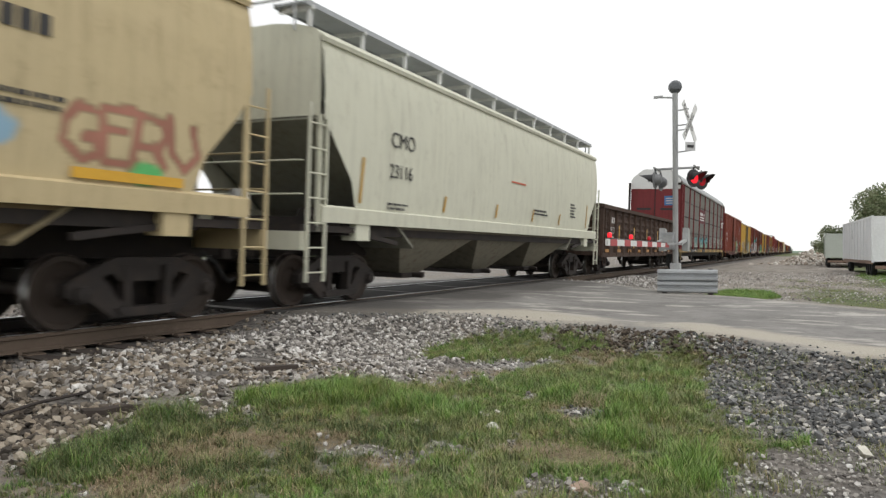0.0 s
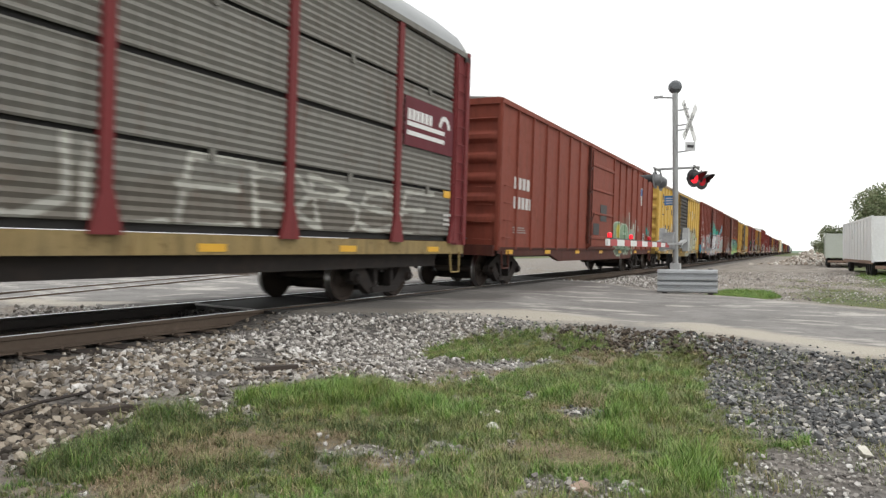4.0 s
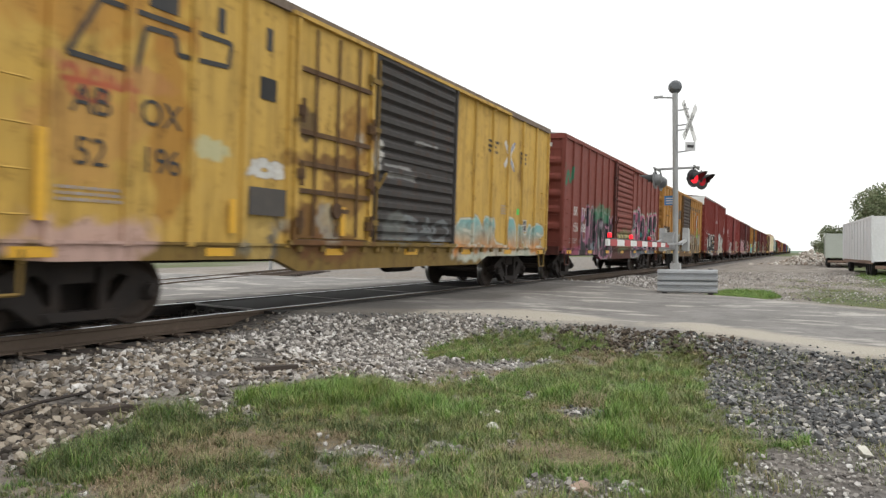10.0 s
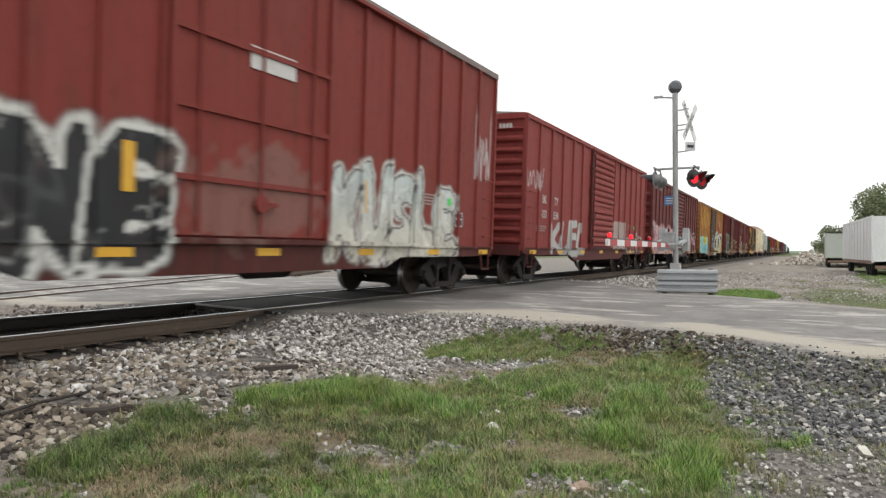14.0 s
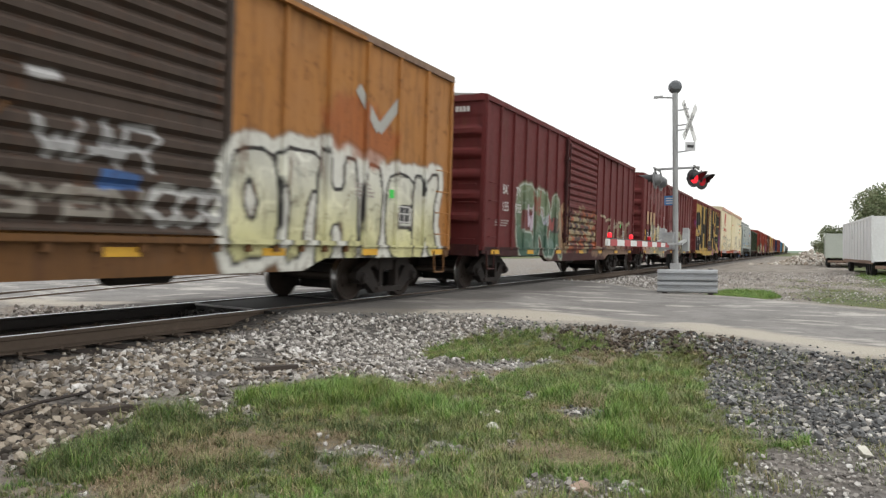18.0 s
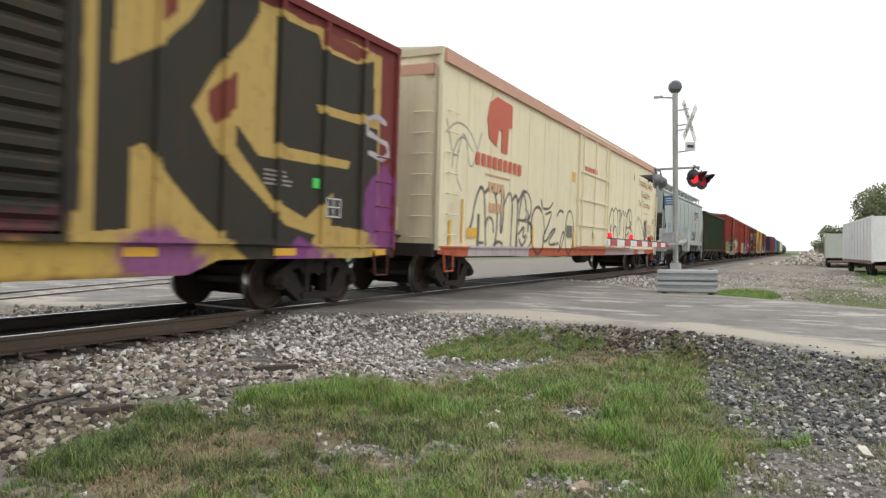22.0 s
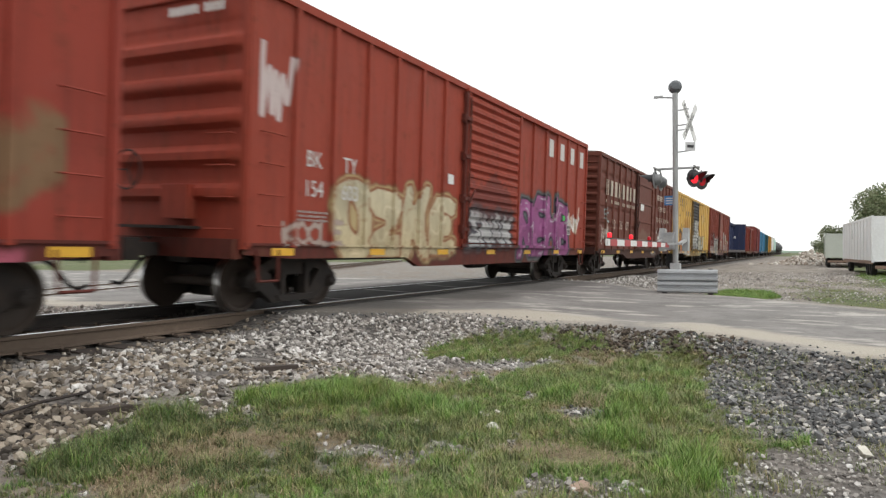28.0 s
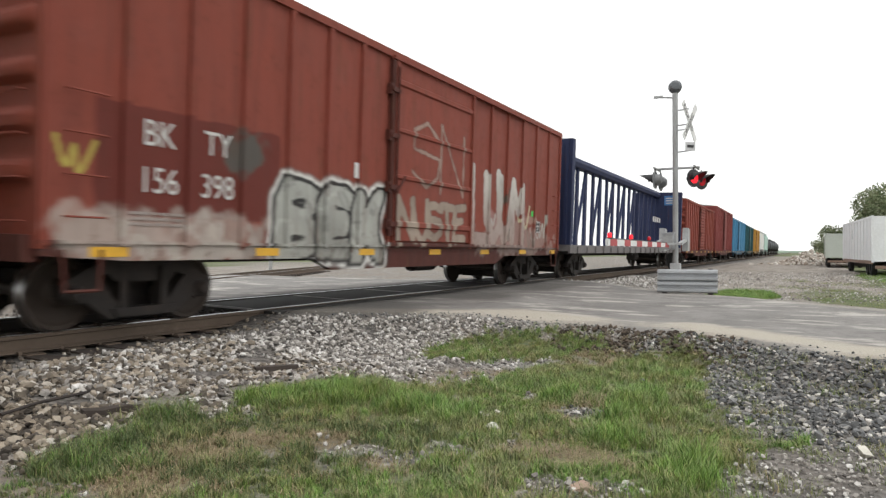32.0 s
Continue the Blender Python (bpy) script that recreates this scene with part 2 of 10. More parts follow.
GRASS = ((2.23, 3.82), (2.56, 4.06), (2.94, 4.18), (3.22, 4.22), (3.7, 4.53), (4.03, 4.65), (3.88, 4.18), (3.94, 3.88), (4.64, 4.38), (5.1, 4.66), (5.39, 4.35), (5.85, 4.07), (6.03, 3.64), (5.67, 3.21),
         (5.8, 2.95), (6.57, 3.08), (7.17, 2.68), (8.19, 2.95), (7.54, 3.24), (7.18, 3.95), (8.1, 4.42), (8.9, 4.25), (9.2, 3.9), (9.3, 2.85), (9.02, 2.42), (8.36, 1.64), (9.5, 1.5), (8.27, 0.94),
         (6.62, 0.8), (5.96, 0.63), (5.27, 0.3), (5.29, -0.04), (5.07, -0.04), (4.85, 0.38), (3.92, 0.33), (2.62, 0.22), (1.45, 2.49))
# bare spots, then places where the grass has dried, then lush clumps: centre, half widths
BARE = ((3.66, 1.05, 0.26, 0.36), (3.78, 2.52, 0.17, 0.40), (4.10, 2.12, 0.16, 0.16), (4.57, 1.83, 0.10, 0.16), (5.42, 1.50, 0.20, 0.20), (6.58, 0.61, 0.4, 0.12), (5.02, 2.22, 0.14, 0.16), (7.1, 3.05, 0.6, 0.20), (7.7, 2.7, 0.3, 0.16),
        (5.85, 2.12, 0.26, 0.12), (2.42, 3.42, 0.10, 0.22), (4.35, 0.2, 0.3, 0.22), (6.5, 2.9, 0.5, 0.12))
DRY = ((4.26, 1.36, 0.24, 0.46), (3.22, 3.40, 0.20, 0.34), (2.62, 3.20, 0.26, 0.34), (3.84, 2.88, 0.22, 0.22), (3.62, 3.30, 0.20, 0.30), (5.6, 1.6, 0.5, 0.22), (9.5, 1.9, 0.7, 0.5), (3.55, 2.2, 0.14, 0.3), (6.9, 3.2, 0.3, 0.5), (8.2, 2.2, 0.6, 0.4))
LUSH = ((4.25, 0.57, 0.40, 0.16), (3.72, 4.32, 0.36, 0.28), (3.15, 4.08, 0.36, 0.20), (2.72, 3.98, 0.26, 0.20), (4.72, 4.05, 0.36, 0.46), (5.15, 3.55, 0.45, 0.55), (5.0, 2.85, 0.30, 0.35), (4.82, 2.36, 0.26, 0.22), (5.9, 1.25, 0.8, 0.26),
        (6.1, 1.75, 0.5, 0.25), (4.75, 1.15, 0.25, 0.25))


def spots(table, x, y, amp=0.15):
    """How deep a point lies in any of the ragged ellipses, from 0 to 1."""
    wx, wy = x + amp * wave(x, y, 7.0, 3.0), y + amp * wave(x, y, 8.0, 5.0)
    k = 0.0
    for cx, cy, rx, ry in table:
        k = np.maximum(k, soft_step(1.25, 0.6, np.hypot((wx - cx) / rx, (wy - cy) / ry)))
    return k


def inside(poly, x, y):
    hit = np.zeros(np.shape(x), bool)
    for (x0, y0), (x1, y1) in zip(poly, poly[1:] + poly[:1]):
        with np.errstate(divide="ignore", invalid="ignore"):
            hit ^= ((y0 > y) != (y1 > y)) & (x < (x1 - x0) * (y - y0) / (y1 - y0) + x0)
    return hit


def grass_density(x, y):
    d = 0.0
    for k, amp in enumerate((0.06, 0.16, 0.34, 0.55)):
        wx, wy = x + amp * wave(x, y, 5.5 + 2.3 * k, 3.0 + k), y + amp * wave(x, y, 6.5 + 1.7 * k, 7.0 + 2 * k)
        d = d + inside(GRASS, wx, wy) / 4.0
    d = d * (1 - 0.96 * spots(BARE, x, y)) * (1 - 0.25 * spots(DRY, x, y))
    clump = 0.78 + 0.4 * wave(x, y, 3.1, 4.0) + 0.4 * wave(x, y, 10.0, 2.0)
    return d * np.clip(np.maximum(clump, 0.9 * spots(LUSH, x, y)), 0.06, 1)


def axis(fine0, fine1, step, far0, far1):
    a = [fine0]
    d = step
    while a[0] > far0:
        d *= 1.25
        a.insert(0, a[0] - d)
    a += list(np.arange(fine0 + step, fine1, step))
    d = step
    while a[-1] < far1:
        d *= 1.25
        a.append(a[-1] + d)
    return np.array(a)


def ground_sheet():
    xs, ys = axis(0.5, 34.0, 0.14, -3000, 4000), axis(-4.0, 15.0, 0.14, -3000, 3000)
    X, Y = np.meshgrid(xs, ys)
    Z = ground_z(X, Y)
    h, w = X.shape
    i = np.arange(h * w).reshape(h, w)
    q = np.stack([i[:-1, :-1], i[:-1, 1:], i[1:, 1:], i[1:, :-1]], -1).reshape(-1, 4)
    me = bpy.data.meshes.new("ground")
    me.from_pydata(np.stack([X, Y, Z], -1).reshape(-1, 3).tolist(), [], q.tolist())
    me.shade_smooth()
    near = (X > -1) & (X < 12)
    grass = np.where(near, grass_density(X, Y), 0.0)
    side = np.abs(Y - TRACK_Y)
    past = X - edge_x(ROAD_FAR, Y)
    verge = (past > 0.2) * soft_step(2.6, 1.6, Y) * np.maximum(soft_step(3.2, 1.2, past), 0.55 * soft_step(1.0, -6.0, Y) * (X < 60)) * np.clip(0.75 + 0.6 * wave(X, Y, 0.8, 5), 0, 1) * (Y > -60)
    verge *= 0.6
    for cx, cy, rx, ry, k in ((21.9, 1.5, 2.6, 0.85, 1.0), (21.3, -1.6, 3.0, 1.4, 0.75), (24.5, -1.0, 3.0, 1.0, 0.6), (31.0, -3.4, 5.0, 1.3, 0.7), (37.0, -3.9, 7.0, 1.7, 1.0)):
        verge = np.maximum(verge, k * soft_step(1.3, 0.7, np.hypot((X - cx) / rx, (Y - cy) / ry) + 0.25 * wave(X, Y, 1.6, cx)) * (past > 0.15))
    verge = np.maximum(verge, (X > 40) * (Y < -3) * 1.0)
    verge = np.maximum(verge, (Y > 40) * np.clip(0.8 + wave(X, Y, 0.11, 2), 0, 1))
    verge = np.maximum(verge, (X < -4) * (Y < 4) * 0.9)
    verge = np.maximum(verge, (X > 200) * 0.9)
    grass = np.maximum(grass * 0.8, verge)
    pale = soft_step(17, 19.5, Y - 0.42 * (X - 8.7) + 2) * soft_step(42, 36, Y) + 0.85 * soft_step(19, 26, X) * (Y < 6.0)
    # mask between the rails: the train's shade and oily dirt, painted together
    oil_and_shade = soft_step(0.95, 0.6, side) + 0.35 * soft_step(1.6, 1.0, side)
    stones = np.clip(soft_step(3.6, 2.6, side) + soft_step(1.6, 1.0, Y) * (X < 12) * 0.8, 0, 1)
    for key, val in (("grassy", grass), ("pale", np.clip(pale, 0, 1)), ("stony", stones), ("oil_and_shade", oil_and_shade)):
        me.attributes.new(key, "FLOAT", "POINT").data.foreach_set("value", val.astype(np.float32).ravel())
    return me


def ground_material():
    m, n, l, b = shader("trackside_ground", 0.95)
    v = coords(n, l, shift=False)
    f1, f2, f3 = fuzz(n, l, v, 0.9, 5, 0.65), fuzz(n, l, v, 14.0, 6, 0.75), fuzz(n, l, v, 70.0, 3, 0.7)
    cells = n.new("ShaderNodeTexVoronoi")
    cells.inputs["Scale"].default_value = 24.0
    l.new(v, cells.inputs["Vector"])
    bits = n.new("ShaderNodeSeparateColor")
    l.new(cells.outputs["Color"], bits.inputs[0])
    soil = mixer(n, l, ramp(n, l, f2, 0.3, 0.7), (0.13, 0.108, 0.086), (0.29, 0.25, 0.21))
    pebble = mixer(n, l, bits.outputs[0], (0.07, 0.068, 0.066), (0.36, 0.345, 0.32))
    soil = mixer(n, l, ramp(n, l, f1, 0.42, 0.6), soil, pebble)
    stone = mixer(n, l, bits.outputs[1], (0.05, 0.046, 0.043), (0.21, 0.195, 0.178))
    col = mixer(n, l, attr(n, "stony", "Fac"), soil, stone)
    pale = mixer(n, l, ramp(n, l, f2, 0.3, 0.7), (0.19, 0.165, 0.14), (0.40, 0.37, 0.33))
    pale = mixer(n, l, ramp(n, l, fuzz(n, l, coords(n, l, (0.45, 1.3, 1), False), 0.8, 6, 0.7), 0.46, 0.62), pale, (0.17, 0.145, 0.12))
    col = mixer(n, l, calc(n, l, "MULTIPLY", attr(n, "pale", "Fac"), ramp(n, l, f1, 0.25, 0.5)), col, pale)
    # green held dark, putting the shade at the grass roots into the soil
    green = mixer(n, l, ramp(n, l, f2, 0.3, 0.7), (0.05, 0.062, 0.025), (0.13, 0.165, 0.055))
    green = mixer(n, l, ramp(n, l, f1, 0.5, 0.75), green, (0.16, 0.14, 0.075))
    wild = calc(n, l, "ADD", attr(n, "grassy", "Fac"), calc(n, l, "MULTIPLY", calc(n, l, "SUBTRACT", f2, 0.5), 0.8))
    col = mixer(n, l, ramp(n, l, wild, 0.3, 0.65), col, green)
    # darkens the track bed's colour for oil and for shade under the train
    col = mixer(n, l, calc(n, l, "MULTIPLY", attr(n, "oil_and_shade", "Fac"), 0.85), col, mixer(n, l, ramp(n, l, f2, 0.3, 0.7), (0.018, 0.016, 0.015), (0.05, 0.043, 0.038)))
    l.new(col, b.inputs["Base Color"])
    relief(n, l, b, calc(n, l, "ADD", cells.outputs["Distance"], calc(n, l, "MULTIPLY", f3, 0.6)), 0.7, 0.02)
    return m


ground = solid("ground", ground_sheet(), ground_material(), "gravelly trackside soil with grass, open to the horizon", "ground", "structure")


# ---- the road over the crossing ----
def asphalt_material():
    m, n, l, b = shader("worn_asphalt", 0.9)
    v = coords(n, l, shift=False)
    f1, f2, f3 = fuzz(n, l, v, 0.55, 5, 0.6), fuzz(n, l, v, 3.0, 6, 0.7), fuzz(n, l, v, 90.0, 3, 0.8)
    long = fuzz(n, l, coords(n, l, (1.5, 0.55, 1), False), 0.8, 6, 0.7)
    col = mixer(n, l, ramp(n, l, f1, 0.35, 0.65), (0.19, 0.182, 0.173), (0.275, 0.264, 0.25))
    col = mixer(n, l, ramp(n, l, f2, 0.5, 0.75), col, (0.155, 0.148, 0.143))
    col = mixer(n, l, calc(n, l, "MULTIPLY", ramp(n, l, long, 0.53, 0.60), 0.85), col, (0.52, 0.495, 0.45))
    scar = fuzz(n, l, coords(n, l, (1.8, 0.6, 1), False), 1.7, 7, 0.75)
    col = mixer(n, l, calc(n, l, "MULTIPLY", ramp(n, l, scar, 0.58, 0.64), 0.5), col, (0.085, 0.08, 0.077))
    edge = calc(n, l, "ADD", attr(n, "dusty", "Fac"), calc(n, l, "MULTIPLY", calc(n, l, "SUBTRACT", f2, 0.5), 0.9))
    col = mixer(n, l, ramp(n, l, edge, 0.35, 0.75), col, mixer(n, l, ramp(n, l, f3, 0.3, 0.7), (0.38, 0.345, 0.29), (0.54, 0.50, 0.42)))
    wet = calc(n, l, "ADD", attr(n, "oil_and_shade", "Fac"), calc(n, l, "MULTIPLY", calc(n, l, "SUBTRACT", f1, 0.5), 0.8))
    col = mixer(n, l, calc(n, l, "MULTIPLY", ramp(n, l, wet, 0.4, 0.85), 0.78), col, (0.062, 0.055, 0.05))
    col = mixer(n, l, ramp(n, l, f3, 0.25, 0.75), mixer(n, l, 1.0, col, (0.72, 0.72, 0.72), "MULTIPLY"), col)
    l.new(col, b.inputs["Base Color"])
    relief(n, l, b, calc(n, l, "ADD", f3, calc(n, l, "MULTIPLY", f2, 1.5)), 0.45, 0.008)
    return m


def road_sheet(y0, y1, ny):
    ys, us = np.linspace(y0, y1, ny), np.concatenate([np.linspace(0, 0.2, 14), np.linspace(0.22, 1, 40)])
    U, Y = np.meshgrid(us, ys)
    a, b = edge_x(ROAD_NEAR, Y), edge_x(ROAD_FAR, Y)
    ragged = 0.22 * wave(Y * 1.3, Y * 0.2, 2.6, 2.0) + 0.10 * wave(Y, Y, 9.0, 5.0)
    X = a + ragged * (1 - U) ** 6 + (b - a) * U
    side = np.abs(Y - TRACK_Y)
    Z = -0.035 - 0.11 * soft_step(1.2, 6.0, side) + 0.012 * wave(X, Y, 0.9, 3.0) - 0.07 * (U == 0) - 0.07 * (U == 1)
    h, w = X.shape
    i = np.arange(h * w).reshape(h, w)
    q = np.stack([i[:-1, :-1], i[:-1, 1:], i[1:, 1:], i[1:, :-1]], -1).reshape(-1, 4)
    me = bpy.data.meshes.new("road")
    me.from_pydata(np.stack([X, Y, Z], -1).reshape(-1, 3).tolist(), [], q.tolist())
    me.shade_smooth()
    off = X - a
    dusty = np.exp(-((off - 0.6) / 0.75) ** 2) * (0.85 + 0.45 * wave(X, Y, 1.6, 4.0)) + 0.5 * np.exp(-((b - X - 0.4) / 0.6) ** 2)
    oil_and_shade = soft_step(4.4, 1.5, side) * 1.3 * (0.8 + 0.35 * wave(X, Y, 1.4, 2.0))
    for key, val in (("dusty", dusty), ("oil_and_shade", oil_and_shade)):
        me.attributes.new(key, "FLOAT", "POINT").data.foreach_set("value", val.astype(np.float32).ravel())
    return me


ASPHALT = asphalt_material()
solid("road", road_sheet(-30.0, 7.10, 190), ASPHALT, "cracked grey asphalt road with dusty ragged edges", "road", "structure")
solid("road", road_sheet(8.96, 45.0, 90), ASPHALT, "grey asphalt road beyond the rails", "road", "structure")

# ---- the railway ----
RAIL = [(-0.075, -0.182), (0.075, -0.182), (0.075, -0.17), (0.012, -0.15), (0.009, -0.05), (0.036, -0.04), (0.037, -0.006), (0.026, 0.0), (-0.026, 0.0), (-0.037, -0.006), (-0.036, -0.04),
        (-0.009, -0.05), (-0.012, -0.15), (-0.075, -0.17)]


def railway(name, label, m, x0, x1, tie0, tie1, step, ends):
    track = thing(name, label, "railway track", m, kind="structure")
    for y in (-0.75, 0.75):
        # the main line's far rail takes the steel coloured for shade
        r = part("rail", Geo().along([(y + a, b) for a, b in RAIL], x0, x1), RAIL_SHADED if y > 0 and m.translation.y < 10 else RAIL_SIDE, track)
        part("rail_head", Geo().along([(y - 0.024, 0.0015), (y + 0.024, 0.0015), (y + 0.024, -0.004), (y - 0.024, -0.004)], x0, x1), RAIL_TOP, r, "polished running surface")
    rng = random.Random(5)
    plank, plate, spike = Geo(), Geo(), Geo()
    plank.box(-0.115, 0.115, -1.3, 1.3, -0.36, -0.20)
    for y in (-0.75, 0.75):
        plate.box(-0.1, 0.1, y - 0.18, y + 0.18, -0.199, -0.184)
        for s in (-0.1, 0.1):
            plate.box(s - 0.045, s - 0.015, y + s - 0.014, y + s + 0.014, -0.19, -0.158)
            plate.box(s - 0.05, s - 0.01, y + s * 0.86 - 0.02, y + s * 0.86 + 0.02, -0.163, -0.152)
    plank, plate = plank.mesh("sleeper"), plate.mesh("tie_plate")
    k = 0
    x = tie0
    while x < tie1:
        o = part("sleeper", plank, TIMBER, track, at=(x + rng.uniform(-0.03, 0.03), rng.uniform(-0.06, 0.06), rng.uniform(-0.012, 0.0)))
        o.rotation_euler = (0, 0, rng.uniform(-0.02, 0.02))
        part("tie_plate", plate, RAIL_SIDE, o)
        x += step
    return track


railway("railway_track", "rusty main-line rails on dark timber sleepers in ballast", pose(0, TRACK_Y, 0.0265, 2.0), -60, 900, -8, 44, 0.5, 0)
railway("siding_track", "rusty siding rails diverging behind the main line", pose(16.0, 18.9, -0.10, 0, 0, 23.5), -26, 60, -14, 20, 0.55, 0)


def crossing_panels():
    """Dark panels between and beside the rails, each edged with a thin steel angle."""
    dark = plain("crossing_panel_rubber", (0.036, 0.034, 0.032), 0.85, 0, 0.3, 6, (0.075, 0.068, 0.06), 0.5)
    steel = plain("worn_edge_steel", (0.33, 0.32, 0.31), 0.5, 0.4, 0.2, 6)
    deck = thing("crossing_deck", "dark crossing panels with steel edges between the rails", "crossing deck", pose(0, TRACK_Y, 0.0265, 2.0), kind="structure")
    middle, flank = Geo().box(0.01, 2.42, -0.62, 0.62, -0.17, -0.012).mesh("panel"), Geo().box(0.01, 2.42, -0.125, 0.125, -0.15, -0.016).mesh("panel")
    strip = Geo().box(-0.012, 0.012, -0.62, 0.62, -0.03, -0.004).mesh("edge_strip")
    for i in range(6):
        x = 8.1 + i * 2.44
        p = part("panel", middle, dark, deck, at=(x, 0, 0))
        part("edge_strip", strip, steel, p)
        for y in (-0.93, 0.93):
            part("panel", flank, dark, deck, at=(x, y, 0))


crossing_panels()


# ---- spray paint: strokes, letters and clouds of colour laid on the cars' sides ----
STROKES = {
    "A": "00 23 27 40|12 32", "B": "00 07 27 36 25 05|25 44 42 30 00", "C": "46 27 05 02 20 41", "D": "00 07 27 45 42 20 00", "E": "40 00 07 47|04 34", "F": "00 07 47|04 34", "G": "46 27 05 02 20 41 43 23",
    "H": "00 07|40 47|04 44", "I": "20 27", "J": "47 42 20 01", "K": "00 07|47 03 40", "L": "07 00 40", "M": "00 07 24 47 40", "N": "00 07 40 47", "O": "20 02 05 27 45 42 20",
    "P": "00 07 37 45 33 03", "R": "00 07 37 45 33 03|23 40", "S": "46 27 06 04 43 41 20 01", "T": "20 27|07 47", "U": "07 02 20 42 47", "V": "07 20 47", "W": "07 10 24 30 47",
    "s": "47 07 04 44 40 00", "u": "07 00 40 47", "X": "00 47|07 40", "Y": "20 23 07|23 47", "Z": "07 47 00 40",
}


# fat letters as closed outlines on a grid of ten by ten, counters after the bar
FAT = {
    "A": "00 27 39 69 77 90 60 62 32 30|44 64 57 47", "B": "00 09 69 98 96 75 94 91 60|36 66 67 37|32 62 63 33", "C": "90 20 02 07 29 99 96 46 34 33 43 93", "D": "00 09 59 97 92 50|33 53 64 65 56 36",
    "E": "00 09 99 96 47 46 86 83 43 42 93 90", "F": "00 09 99 96 47 46 86 83 43 40", "G": "90 20 02 07 29 99 96 46 34 33 43 64 54 55 95", "H": "00 09 39 36 66 69 99 90 60 63 33 30", "I": "20 29 79 70",
    "J": "02 20 70 92 99 59 53 43 04", "K": "00 09 39 36 69 99 65 90 60 33 30", "L": "00 09 39 33 93 90", "M": "00 09 29 55 79 99 90 70 75 52 35 30", "N": "00 09 39 65 69 99 90 60 34 30",
    "O": "20 02 07 29 79 97 92 70|43 34 36 47 56 65 64 53", "P": "00 09 79 97 94 73 33 30|36 65 67 37", "R": "00 09 79 97 95 74 90 60 43 33 30|36 65 67 37", "S": "00 03 63 64 25 07 29 99 96 46 45 84 92 70",
    "T": "30 36 06 09 99 96 66 60", "U": "09 02 20 70 92 99 69 64 53 44 39", "V": "09 40 60 99 69 54 39", "W": "09 20 40 54 60 80 99 79 74 58 38 26 29", "X": "00 35 09 39 57 79 99 65 90 60 53 30",
    "Y": "40 44 09 39 56 69 99 64 60", "Z": "00 03 55 06 09 99 96 43 93 90",
}


def reach(px, pz, lines):
    """The distance of points to a set of polylines."""
    d = np.full(px.shape, 9.0)
    for line in lines:
        for (x0, z0), (x1, z1) in zip(line, line[1:]):
            ax, az = x1 - x0, z1 - z0
            t = np.clip(((px - x0) * ax + (pz - z0) * az) / (ax * ax + az * az + 1e-9), 0, 1)
            d = np.minimum(d, np.hypot(px - x0 - t * ax, pz - z0 - t * az))
    return d


def rounded(line, rounds=2):
    for _ in range(rounds):
        out = [line[0]]
        for (x0, z0), (x1, z1) in zip(line, line[1:]):
            out += [(x0 * 0.75 + x1 * 0.25, z0 * 0.75 + z1 * 0.25), (x0 * 0.25 + x1 * 0.75, z0 * 0.25 + z1 * 0.75)]
        line = out + [line[-1]]
    return line


